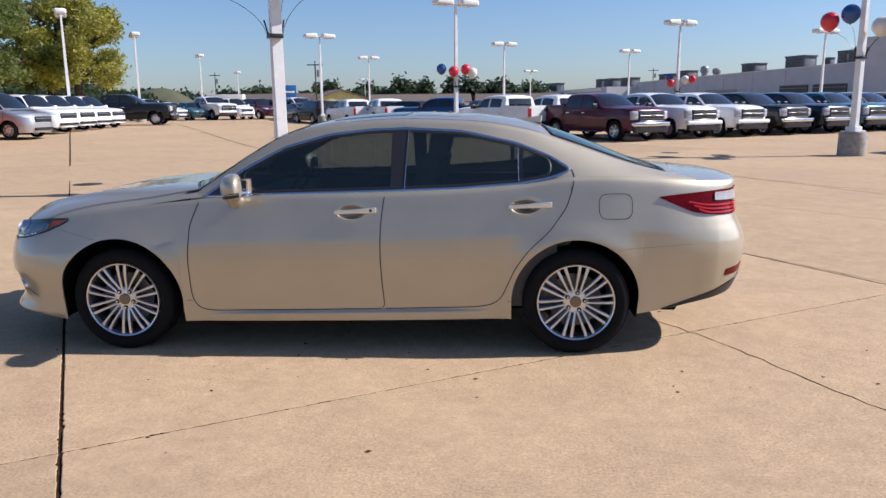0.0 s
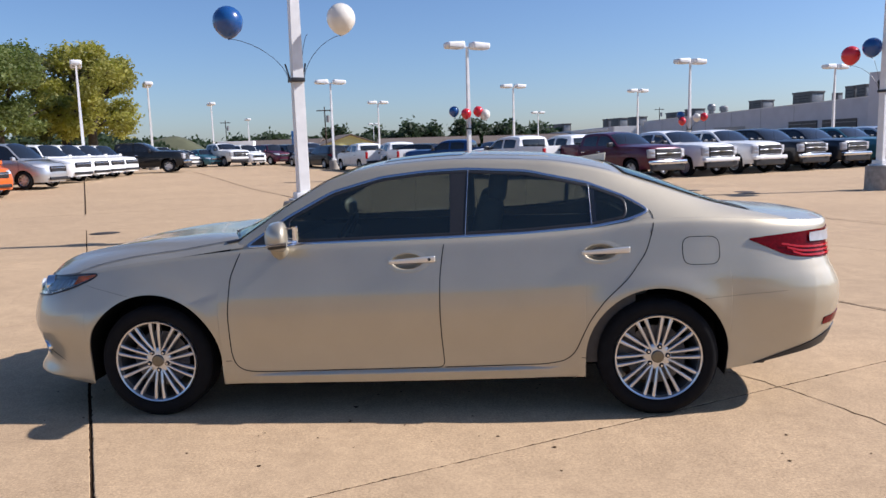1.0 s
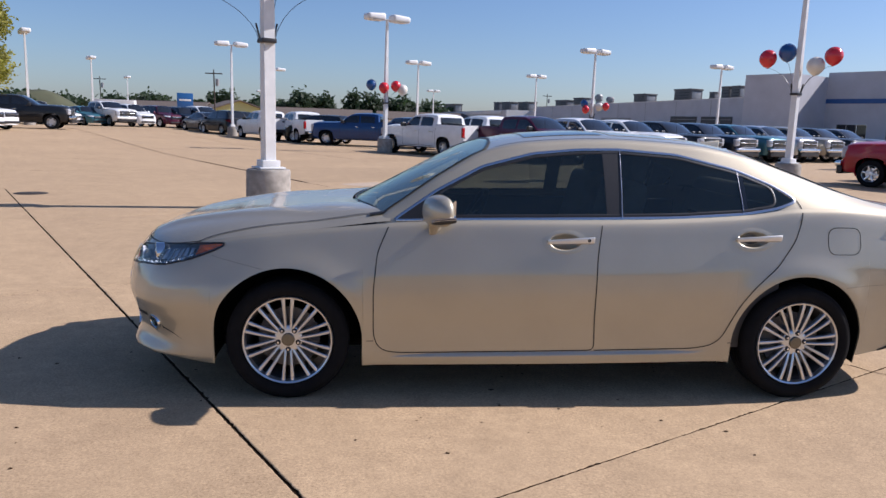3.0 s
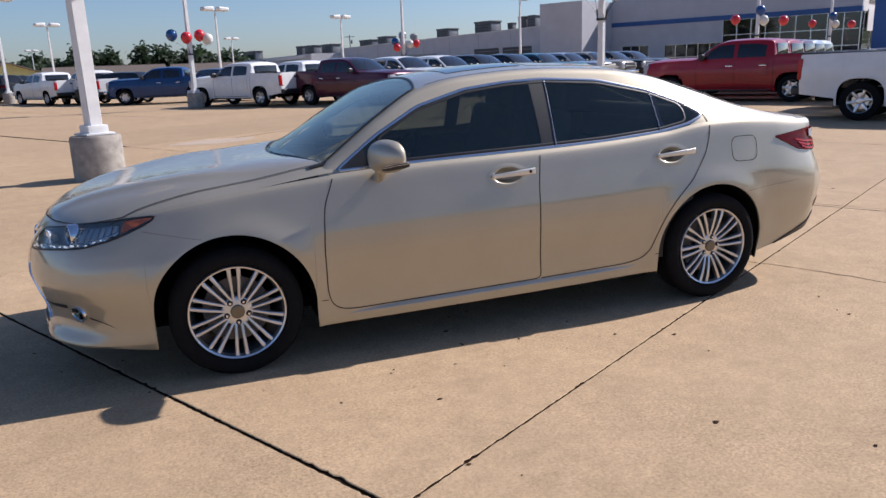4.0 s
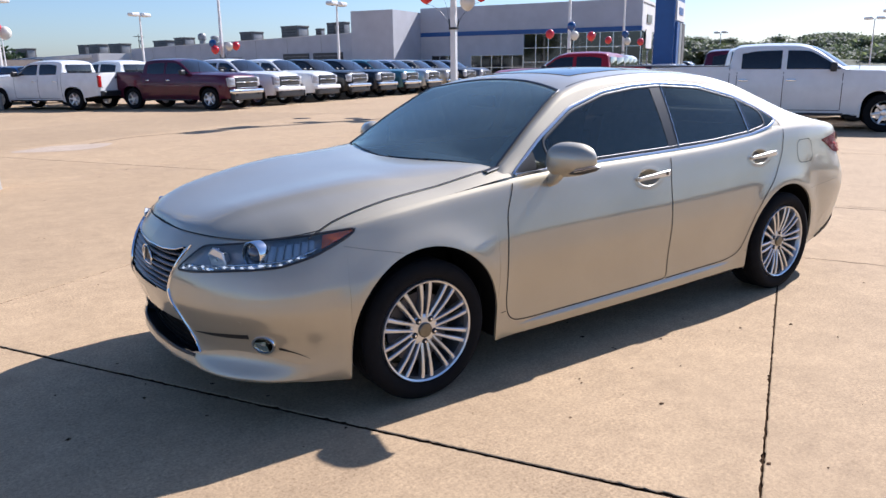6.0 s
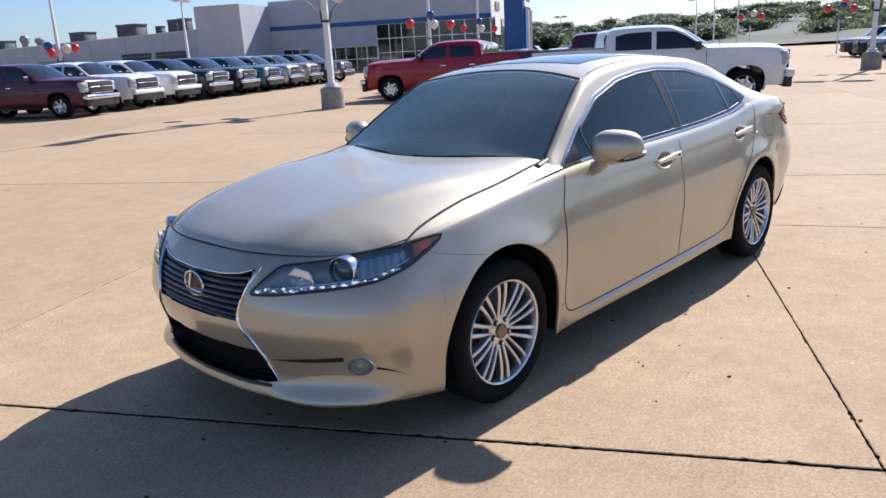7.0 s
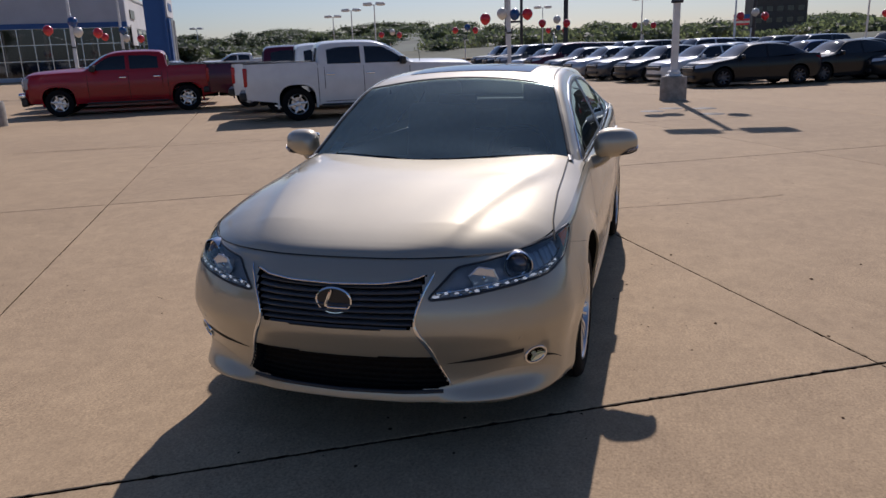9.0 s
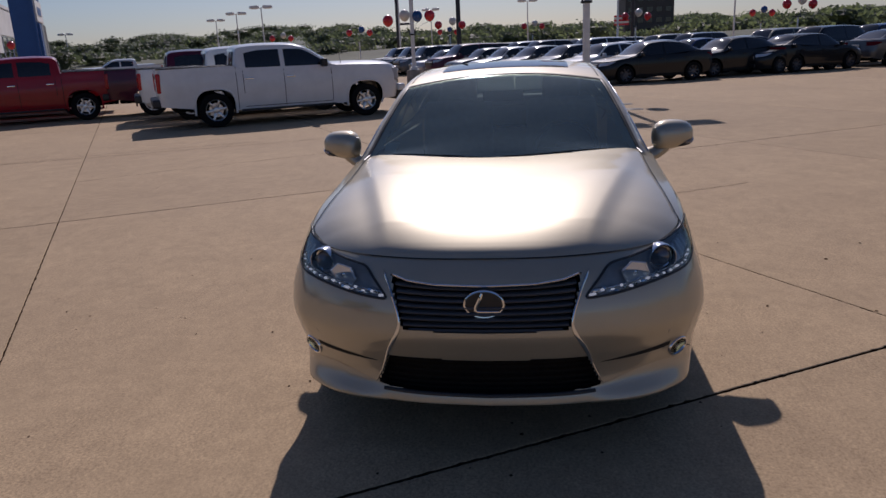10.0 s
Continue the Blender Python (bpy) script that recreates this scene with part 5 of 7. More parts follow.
    part("seat_back", block((0.18, 1.3, 0.62), (1.38, 0, 0.85), 0.07, 4, (0, 20, 0)), SEAT, st)
    part("parcel_shelf", block((0.42, 1.25, 0.05), (1.68, 0, 1.05), 0.015), INTERIOR, car)
    part("dash_paper", block((0.1, 0.5, 0.006), (-1.0, 0.02, 0.974), 0.002, 2, (0, -3, 2)), STICKER, car, "pale paper sheet on the dashboard")
    part("interior_mirror", block((0.03, 0.24, 0.065), (-0.42, 0, 1.27), 0.012, 3), TRIM, car, "interior mirror")
    for y, x in ((-0.585, -0.80), ):
        q = cb.screen((-1.115, -0.925), 0.735, (-0.275, -0.365), 0.575, 60, 30, -0.002)
        patch_ = q[53:57, 3:7]
        sheet("windscreen_sticker", patch_, STICKER, car, "pale sticker inside the windscreen")

    for x in (-1.402, 1.41):
        for s_ in (-1, 1):
            wheel(car, (x, s_ * 0.767, 0.322), 0.322, 0.239, 0.215, s_, 10, True, 5, True, None, 18 if x < 0 else -6)
    # front and rear overhangs, beyond the axles
    for ob in car.children_recursive:
        for v in ob.data.vertices:
            c = v.co
            if c.x < -1.75:
                w = min((-1.75 - c.x) / 0.45, 1.0) ** 2
                c.x = -1.75 + (c.x + 1.75) * 0.925 - 0.036 * w * max(0.0, 1 - (c.y / 0.72) ** 2)
                c.y *= 1 - 0.02 * w * min(max((0.72 - c.z) / 0.15, 0.0), 1.0)
                if c.z < 0.3:
                    c.z += 0.016 * w * (0.3 - c.z) / 0.08
            elif c.x > 1.75:
                w = min((c.x - 1.75) / 0.45, 1.0)
                c.x = 1.75 + (c.x - 1.75) * 1.125
                c.y *= 1 + 0.042 * w * w * min(max((1.1 - c.z) / 0.3, 0.0), 1.0)
    return car


build_saloon()


# ---- ground ----
def ease(t):
    t = max(0.0, min(1.0, t))
    return t * t * (3 - 2 * t)


LOT_TURN = -0.73  # the lot's plan lies a little turned against the saloon, degrees


def lot(x, y):
    """From the lot's own plan to the saloon's axes."""
    c, s = 1.0057 * math.cos(radians(LOT_TURN)), 1.0057 * math.sin(radians(LOT_TURN))
    return c * x - s * y + 0.11, s * x + c * y - 0.05


def rise(x, y):
    """The lot climbs a little towards its far left edge."""
    return 0.42 * ease((-x - 7) / 13) * ease((y - 9) / 20)


def ground_sheet():
    xs = [-1500, -600, -200, -100] + list(range(-60, 61, 3)) + [100, 200, 600, 1500]
    bm = bmesh.new()
    rows = [[bm.verts.new((x, y, -0.014 + rise(x, y))) for y in xs] for x in xs]
    for a, b in zip(rows, rows[1:]):
        for k in range(len(xs) - 1):
            bm.faces.new((a[k], b[k], b[k + 1], a[k + 1]))
    return tagged(part("ground", bm, CONCRETE, None, ""), "wide tan concrete car-park surface", "ground", kind="structure")


ground = ground_sheet()
LOT = 29.9  # bearing of the slab joints, degrees
E_DIR = Vector((math.cos(radians(LOT)), math.sin(radians(LOT)), 0))
N_DIR = Vector((-E_DIR.y, E_DIR.x, 0))


def slab_mesh(w, h, seed):
    """A slab with slightly worn, uneven edges."""
    rg = random.Random(seed)
    rim = []
    for (x0, y0), (x1, y1) in (((0, 0), (w, 0)), ((w, 0), (w, h)), ((w, h), (0, h)), ((0, h), (0, 0))):
        n = int(math.hypot(x1 - x0, y1 - y0) / 0.022)
        nx, ny = -(y1 - y0), x1 - x0
        d = math.hypot(nx, ny)
        for k in range(n):
            t = k / n
            cut = abs(rg.gauss(0, 0.0022)) + (rg.uniform(0.003, 0.009) if rg.random() < 0.06 else 0)
            rim.append((x0 + (x1 - x0) * t, y0 + (y1 - y0) * t, nx / d * cut, ny / d * cut))
    bm = bmesh.new()
    lo = [bm.verts.new((x + a, y + b, -0.013)) for x, y, a, b in rim]
    mi = [bm.verts.new((x + a, y + b, -0.003)) for x, y, a, b in rim]
    hi = [bm.verts.new((x + a + math.copysign(0.004, w / 2 - x), y + b + math.copysign(0.004, h / 2 - y), 0.0)) for x, y, a, b in rim]
    n = len(rim)
    for a, b in ((lo, mi), (mi, hi)):
        for k in range(n):
            bm.faces.new((a[k], a[(k + 1) % n], b[(k + 1) % n], b[k]))
    bm.faces.new(hi)
    me = bpy.data.meshes.new("slab")
    bm.to_mesh(me)
    bm.free()
    me.materials.append(CONCRETE)
    me.materials.append(JOINT)  # dirt on the sides of the joints
    for k, f in enumerate(me.polygons):
        f.material_index = 1 if k < n else 0
    return me


E0, EW, N0, NW = -2.016, 6.1, -1.459, 4.59
slabs = [slab_mesh(EW - 0.013, NW - 0.005, k) for k in range(5)]
wide_slabs = [slab_mesh(2 * EW - 0.013, NW - 0.005, k) for k in range(2)]
for i in range(-5, 8):
    for j in range(-5, 9):
        if i == 2:
            continue
        bay = 2 * EW if i == 1 else EW
        p = E_DIR * (E0 + EW * i + 0.0085) + N_DIR * (N0 + NW * j + 0.006)
        if max(rise(*(p + E_DIR * a + N_DIR * b).xy) for a in (0, bay) for b in (0, NW)) > 0.002:
            continue
        s_ = link("slab", wide_slabs[j % 2] if i == 1 else slabs[(i * 3 + j) % 5], CONCRETE, ground)
        s_.matrix_basis = pose(p.x, p.y, 0, 0, 0, LOT)
        bed = bmesh.new()
        w, h, o = bay, NW, 0.02
        bed.faces.new([bed.verts.new((a, b, 0)) for a, b in ((-o, -o), (w + o, -o), (w + o, h + o), (-o, h + o))])
        tagged(part("joint_filler", bed, JOINT, None, "", False, pose(p.x, p.y, -0.0105 - 0.0001 * ((i + j) % 7), 0, 0, LOT)), "dark tar filling in the slab joints", "joint", "slab joints", "structure")


def far_joint(a, b, width, flat=False):
    """A joint line laid over the rising part of the lot."""
    a, b = Vector((*a, 0)), Vector((*b, 0))
    n = max(2, int((b - a).length / 0.8))
    side = Vector((-(b - a).y, (b - a).x, 0)).normalized() * width / 2
    bm = bmesh.new()
    prev = None
    for k in range(n + 1):
        p = a.lerp(b, k / n)
        z = rise(p.x, p.y) + (0.002 if flat else -0.002)
        cur = (bm.verts.new((p.x - side.x, p.y - side.y, z)), bm.verts.new((p.x + side.x, p.y + side.y, z)))
        if prev:
            bm.faces.new((prev[0], cur[0], cur[1], prev[1]))
        prev = cur
    bmesh.ops.recalc_face_normals(bm, faces=bm.faces)
    return tagged(part("joint_line", bm, JOINT, None, "", False), "dark joint line in the concrete", "joint", "slab joints", "structure")


far_joint((5.0, 12.0), (11.9, -3.1), 0.016, True)
for i in range(-4, 3):
    a, b = E_DIR * (E0 + EW * i) + N_DIR * 17.0, E_DIR * (E0 + EW * i) + N_DIR * 48.0
    far_joint(a.xy, b.xy, 0.03)
for j in range(3, 9):
    a, b = E_DIR * -30.0 + N_DIR * (N0 + NW * j), E_DIR * 2.0 + N_DIR * (N0 + NW * j)
    far_joint(a.xy, b.xy, 0.02)


# ---- parked vehicles ----
BODY = paint("parked_vehicle_paint", (0.6, 0.6, 0.6), 0.0, 0.3, False)


def vehicle(name, sh, cb, spec):
    """A parked vehicle from a shell and a cabin, nose to -x, wheels on the ground."""
    car = thing(name, spec["label"], spec["category"], spec.get("group", ""))
    A, Z, P = sh.skin(0.08, 12)
    for side in (-1, 1):
        Q = P if side < 0 else mirrored(P)
        sheet("body_side", Q, BODY, car, "", side > 0)
        for cx, cz, r, p in sh.arches:
            t = np.linspace(0, math.pi, 24)
            c, s = np.cos(t), np.sin(t)
            xx, zz = cx - r * np.sign(c) * np.abs(c) ** (2 / p), cz + r * np.abs(s) ** (2 / p)
            xx, zz = np.concatenate([[xx[0]], xx, [xx[-1]]]), np.concatenate([[0.3], zz, [0.3]])
            base = sh.at(sh.a_of_x(xx), zz)
            q = np.stack([base + np.array([0, d, 0]) for d in (0.0, 0.02, 0.4)], 1)
            sheet("wheel_well", q if side < 0 else mirrored(q), UNDER, car, "dark wheel arch", side > 0)
            if spec.get("flare"):
                pp, nn = sh.line([(float(sh.a_of_x(a)), b) for a, b in zip(xx, zz)], side)
                part("arch_moulding", ribbon(pp, nn, 0.05, 0.0, 0.012), BODY, car)
        for lo, hi in spec["panes"]:
            sheet("side_window", cb.pane(lo, hi, 16, 6, 0.006, side), DARKGLASS, car, "dark side window", side > 0)
        for pts in spec["gaps"]:
            pp, nn = sh.line([(float(sh.a_of_x(q[0])), q[1]) for q in pts], side)
            part("panel_gap", ribbon(pp, nn, 0.014, 0.002), GAP, car)
        for hx, hz in spec["handles"]:
            pp, nn = sh.line([(float(sh.a_of_x(hx)), hz)], side)
            part("handle", block((0.2, 0.03, 0.035), pp[0] + nn[0] * 0.02, 0.01), spec.get("handle_mat", BODY), car)
        mx, my, mz, ms = spec["mirror"]
        part("door_mirror", join(block((0.12 * ms, 0.22 * ms, 0.17 * ms), (mx, side * my, mz), 0.04 * ms, 3), block((0.06, 0.2, 0.05), (mx + 0.02, side * (my - 0.15), mz - 0.06), 0.01)), spec.get("mirror_mat", BODY), car)
        for nm, lo, hi, mat in spec["lamps"]:
            sheet(nm, sh.patch(lo(sh), hi(sh), 14, 6, 0.008, side), mat, car, nm.replace("_", " "), side > 0, None, 0.02)
    edge = sh.at(np.linspace(0, sh.length, 500), sh.top(np.linspace(0, sh.length, 500)))
    ex, ey, ez = edge[:, 0], -edge[:, 1], edge[:, 2]
    for nm, mid, x0, x1 in spec["decks"]:
        x0 = max(x0, float(ex[0]) + 0.003)
        x1 = min(x1, float(ex[-1]) - 0.003)
        xs = np.linspace(x0, x1, 28)
        yT, zT, m = np.interp(xs, ex, ey), np.interp(xs, ex, ez), pchip(mid)(xs)
        q = np.sin(np.linspace(-1, 1, 25) * math.pi / 2)
        D = np.stack([np.repeat(xs[:, None], 25, 1), q[None, :] * yT[:, None], zT[:, None] + (m - zT)[:, None] * (1 - np.abs(q)[None, :] ** 2.8)], -1)
        sheet(nm, D, BODY, car)
    xs = np.array(spec["cab_x"])
    S = cb.section(xs, 26)
    for side in (-1, 1):
        sheet("cab_shell", S if side < 0 else mirrored(S), BODY, car, "", side > 0)
    for nm, args in spec["screens"]:
        rear = args[0][0] > args[2][0]
        sheet(nm, cb.screen(*args, 24, 12, 0.006), DARKGLASS, car, "dark glass screen", not rear)
    part("underbody", block(spec["under"][0], spec["under"][1], 0.05), UNDER, car, "dark underbody")
    for nm, bm, mat, lab in spec["extra"]():
        part(nm, bm, mat, car, lab)
    for x in spec["axles"]:
        for s_ in (-1, 1):
            r, rim, w, y = spec["wheel"]
            wheel(car, (x, s_ * y, r), r, rim, w, s_, spec.get("spokes", 6), False, 5, False, None, 10)
    return car


def build_pickup():
    plan = [(-2.78, 0), (-2.77, 0.5), (-2.71, 0.80), (-2.55, 0.95), (-2.2, 1.0), (-1, 1.01), (1.2, 1.01), (2.85, 1.0), (3.0, 0.985), (3.045, 0.93), (3.055, 0.5), (3.06, 0)]
    nose = [(0.3, -2.68), (0.45, -2.76), (0.75, -2.79), (1.0, -2.785), (1.14, -2.76), (1.24, -2.68)]
    tail = [(0.3, 3.0), (0.5, 3.05), (1.0, 3.06), (1.3, 3.06), (1.38, 3.05)]
    side = [(0.3, 0.93), (0.4, 0.965), (0.55, 0.99), (0.8, 1.01), (1.0, 1.005), (1.1, 0.985), (1.2, 0.975), (1.27, 0.955)]
    crown = [(-2.78, 1.215), (-2.5, 1.24), (-1.8, 1.27), (-1.1, 1.288), (-0.6, 1.29), (1.2, 1.295), (1.3, 1.36), (1.36, 1.385), (2.9, 1.39), (3.06, 1.39)]
    floor = [(-2.78, 0.42), (-1.0, 0.36), (1.2, 0.36), (3.06, 0.55)]
    arches = [(-1.82, 0.42, 0.47, 2.8), (1.825, 0.42, 0.47, 2.8)]
    sh = Shell(plan, nose, tail, side, crown, arches, floor)
    bx = [-1.25, -1.0, -0.5, 0.5, 1.25, 1.34]
    cb = Cabin([(x, 0.955) for x in bx], [(x, float(pchip(crown)(x)) - 0.006 if x < 1.25 else 1.26) for x in bx],
               [(-1.25, 0.93), (-1.0, 0.9), (-0.3, 0.79), (0, 0.765), (1.1, 0.765), (1.25, 0.78), (1.34, 0.82)],
               [(-1.25, 1.25), (-1.05, 1.31), (-0.3, 1.76), (0, 1.815), (0.6, 1.825), (1.1, 1.80), (1.24, 1.74), (1.34, 1.27)],
               [(-1.25, 1.25), (-1.15, 1.33), (-0.3, 1.83), (-0.05, 1.875), (0.5, 1.89), (1.1, 1.865), (1.25, 1.80), (1.34, 1.275)], 2.6, 0.02)

    def extra():
        out = [
            ("front_bumper", block((0.2, 1.88, 0.17), (-2.80, 0, 0.655), 0.06, 3), CHROME, "chrome front bumper"),
            ("bumper_step", block((0.17, 1.7, 0.24), (-2.78, 0, 0.46), 0.04, 3), TRIM, "dark lower bumper"),
            ("grille", block((0.10, 1.26, 0.42), (-2.77, 0, 0.965), 0.03), TRIM, "black grille"),
            ("grille_bar", block((0.05, 1.24, 0.034), (-2.815, 0, 0.985), 0.012, 3), SATIN, "chrome grille bar"),
            ("grille_bar", block((0.04, 1.28, 0.022), (-2.80, 0, 1.165), 0.01, 3), CHROME, "chrome grille bar"),
            ("grille_bar", block((0.04, 1.22, 0.022), (-2.81, 0, 0.785), 0.01, 3), CHROME, "chrome grille bar"),
            ("grille_slat", block((0.03, 1.2, 0.018), (-2.815, 0, 0.87), 0.006), DARK_GRILLE, "dark grille slat"),
            ("grille_slat", block((0.03, 1.2, 0.018), (-2.815, 0, 1.08), 0.006), DARK_GRILLE, "dark grille slat"),
            ("grille_badge", block((0.02, 0.22, 0.075), (-2.85, 0, 0.985), 0.01), CAP, "plain badge"),
            ("rear_bumper", block((0.2, 1.85, 0.2), (3.1, 0, 0.62), 0.05, 3), TRIM, "dark rear bumper"),
            ("tailgate_handle", block((0.03, 0.22, 0.08), (3.065, 0, 1.2), 0.01), TRIM, "black tailgate handle"),
            ("bed_floor", block((1.7, 1.7, 0.05), (2.2, 0, 0.85), 0.01), UNDER, "dark bed floor"),
            ("bed_front", block((0.06, 1.75, 0.52), (1.40, 0, 1.11), 0.01), BODY, ""),
            ("tailgate", block((0.09, 1.68, 0.54), (3.0, 0, 1.12), 0.015), BODY, ""),
            ("cab_back_window", block((0.03, 1.3, 0.36), (1.305, 0, 1.53), 0.01, 2, (0, -6, 0)), DARKGLASS, "dark rear cab window"),
            ("aerial", tube([(-1.3, 0.75, 1.2), (-1.25, 0.75, 1.75)], 0.006, 5), TRIM, ""),
            ("step_bar", block((2.3, 0.1, 0.05), (0.1, -0.97, 0.36), 0.02), TRIM, "dark step bar"),
            ("step_bar", block((2.3, 0.1, 0.05), (0.1, 0.97, 0.36), 0.02), TRIM, "dark step bar"),
        ]
        for s_ in (-1, 1):
            out.append(("bed_wall", block((1.62, 0.12, 0.52), (2.2, s_ * 0.87, 1.12), 0.01), BODY, ""))
            out.append(("bed_rail", block((1.7, 0.14, 0.03), (2.2, s_ * 0.885, 1.39), 0.012), TRIM, "black bed-rail cap"))
            out.append(("tail_lamp", block((0.1, 0.15, 0.44), (3.02, s_ * 0.91, 1.07), 0.035, 3), RED_BRIGHT, "red tail lamp"))
            out.append(("headlamp", block((0.2, 0.3, 0.33), (-2.655, s_ * 0.775, 0.99), 0.05, 3, (0, 0, s_ * -18)), LAMP_CASE, "clear headlamp with grey insides"))
            out.append(("lamp_reflector", block((0.06, 0.2, 0.10), (-2.752, s_ * 0.765, 1.06), 0.02, 2, (0, 0, s_ * -18)), LAMP_WHITE, "bright upper reflector"))
            out.append(("lamp_reflector", block((0.06, 0.2, 0.09), (-2.752, s_ * 0.765, 0.92), 0.02, 2, (0, 0, s_ * -18)), LAMP_WHITE, "bright lower reflector"))
            out.append(("fog_lamp", block((0.05, 0.16, 0.08), (-2.87, s_ * 0.66, 0.56), 0.02), TRIM, ""))
        return out

    spec = dict(
        label="crew-cab pickup truck parked in the dealer lot", category="pickup truck", group="parked pickup trucks", flare=True,
        panes=[([(-0.93, 1.31), (-0.3, 1.315), (0.13, 1.318)], [(-0.93, 1.325), (-0.42, 1.64), (-0.28, 1.70), (0.13, 1.72)]), ([(0.24, 1.32), (1.06, 1.328)], [(0.24, 1.72), (0.7, 1.715), (1.06, 1.66)])],
        gaps=[[(-0.98, z) for z in np.linspace(0.45, 1.22, 8)], [(0.18, z) for z in np.linspace(0.42, 1.26, 8)], [(1.14, z) for z in np.linspace(0.75, 1.26, 6)], [(1.3, z) for z in np.linspace(0.4, 1.35, 8)], [(x, 0.44) for x in np.linspace(-0.98, 1.14, 8)]],
        handles=[(0.02, 1.08), (1.0, 1.08)], handle_mat=CHROME, mirror=(-0.78, 1.13, 1.36, 1.15), mirror_mat=TRIM, lamps=[],
        decks=[("hood", [(-2.69, 1.235), (-2.5, 1.315), (-1.8, 1.362), (-1.1, 1.37)], -2.68, -1.0)],
        cab_x=list(np.linspace(-1.22, 1.1, 26)) + list(np.linspace(1.12, 1.335, 9)),
        screens=[("windscreen", ((-1.12, -0.98), 0.86, (-0.32, -0.38), 0.74))],
        under=((5.3, 1.5, 0.22), (0.1, 0, 0.5)), extra=extra, axles=(-1.82, 1.825), wheel=(0.40, 0.25, 0.26, 0.86), spokes=6,
    )
    return vehicle("pickup_truck", sh, cb, spec)


def car_like(name, label, category, L, wb_f, wb_r, half, hood, belt, roof, tail_z, ws, roofx, rear, axle_r, group, rise=0.0):
    """A saloon, hatchback, sport utility or van from its main measures."""
    f, b = -L / 2, L / 2
    plan = [(f, 0), (f + 0.02, half * 0.4), (f + 0.1, half * 0.68), (f + 0.28, half * 0.87), (f + 0.6, half * 0.96), (wb_f + 0.3, half), (0, half), (wb_r, half), (b - 0.4, half * 0.96), (b - 0.18, half * 0.86), (b - 0.05, half * 0.6), (b, 0)]
    nose = [(0.2, f + 0.06), (0.35, f + 0.02), (0.5, f), (hood * 0.85, f + 0.04), (hood, f + 0.14)]
    tail = [(0.2, b - 0.1), (0.4, b - 0.02), (0.55, b), (0.75, b - 0.03), (tail_z, b - 0.07)]
    top = belt
    side = [(0.15, half * 0.93), (0.25, half * 0.97), (0.45, half * 0.985), (0.62, half), (0.8, half * 0.99), (top - 0.06, half * 0.965), (top, half * 0.94)]
    crown = [(f, hood), (f + 0.3, hood + 0.01), (wb_f, hood + (belt - hood) * 0.6), (ws, belt - 0.015), (0, belt), (wb_r * 0.7, belt + 0.02), (wb_r + 0.2, max(tail_z, belt + 0.02 if rise else tail_z + 0.02)), (b, tail_z)]
    floor = [(f, 0.2 + rise), (wb_f, 0.2 + rise), (wb_r, 0.22 + rise), (b, 0.34 + rise)]
    arches = [(wb_f, axle_r, axle_r + 0.065, 2.0), (wb_r, axle_r, axle_r + 0.065, 2.0)]
    sh = Shell(plan, nose, tail, side, crown, arches, floor)
    cr = pchip(crown)
    r0, r1 = roofx
    bx = [ws - 0.2, ws, 0, wb_r, rear]
    by = [(x, half * 0.925) for x in bx]
    bz = [(x, float(cr(x)) - 0.006) for x in bx]
    yr = half * 0.66
    rz = [(ws - 0.2, belt - 0.03), (ws + 0.05, belt + 0.03), (r0, roof - 0.09), (0.5 * (r0 + r1), roof - 0.045), (r1, roof - 0.09), (rear, float(cr(rear)) + 0.0)]
    mid = [(ws - 0.2, belt - 0.02), (ws - 0.02, belt + 0.05), (r0, roof - 0.03), (0.5 * (r0 + r1), roof), (r1, roof - 0.03), (rear, float(cr(rear)) + 0.01)]
    ry = [(ws - 0.2, half * 0.86), (ws + 0.05, half * 0.83), (r0, yr), (r1, yr), (rear, half * 0.74)]
    cb = Cabin(by, bz, ry, rz, mid)
    bzf, rzf = pchip(bz), pchip(rz)
    x0, x1 = ws + 0.13, rear - (0.28 if not rise else 0.12)
    bp = 0.5 * (r0 + r1) - 0.12

    def curves(a, c):
        xx = np.linspace(a, c, 7)
        return [(float(x), float(bzf(x)) + 0.02) for x in xx], [(float(x), max(float(rzf(x)) - 0.035, float(bzf(x)) + 0.022)) for x in xx]

    def extra():
        out = [
            ("grille", block((0.08, half * 1.05, (hood - 0.2) * 0.3), (f + 0.045, 0, hood * 0.78), 0.03, 3), TRIM, "black grille"),
            ("grille_bar", block((0.04, half * 1.05, 0.03), (f + 0.015, 0, hood * 0.82), 0.012), CHROME, "chrome grille bar"),
            ("lower_intake", block((0.08, half * 1.2, 0.12), (f + 0.03, 0, 0.34 + rise), 0.03), TRIM, "black lower intake"),
            ("rear_plate", block((0.02, 0.34, 0.12), (b - 0.01, 0, tail_z * 0.8), 0.006), STICKER, "plain pale plate"),
        ]
        return out

    span = lambda a, c, z0, z1: (lambda s: [(float(s.a_of_y(a)), z0[0]), (float(s.a_of_y(0.5 * (a + c))), z0[1]), (float(s.a_of_x(f + 0.55)), z0[2])])
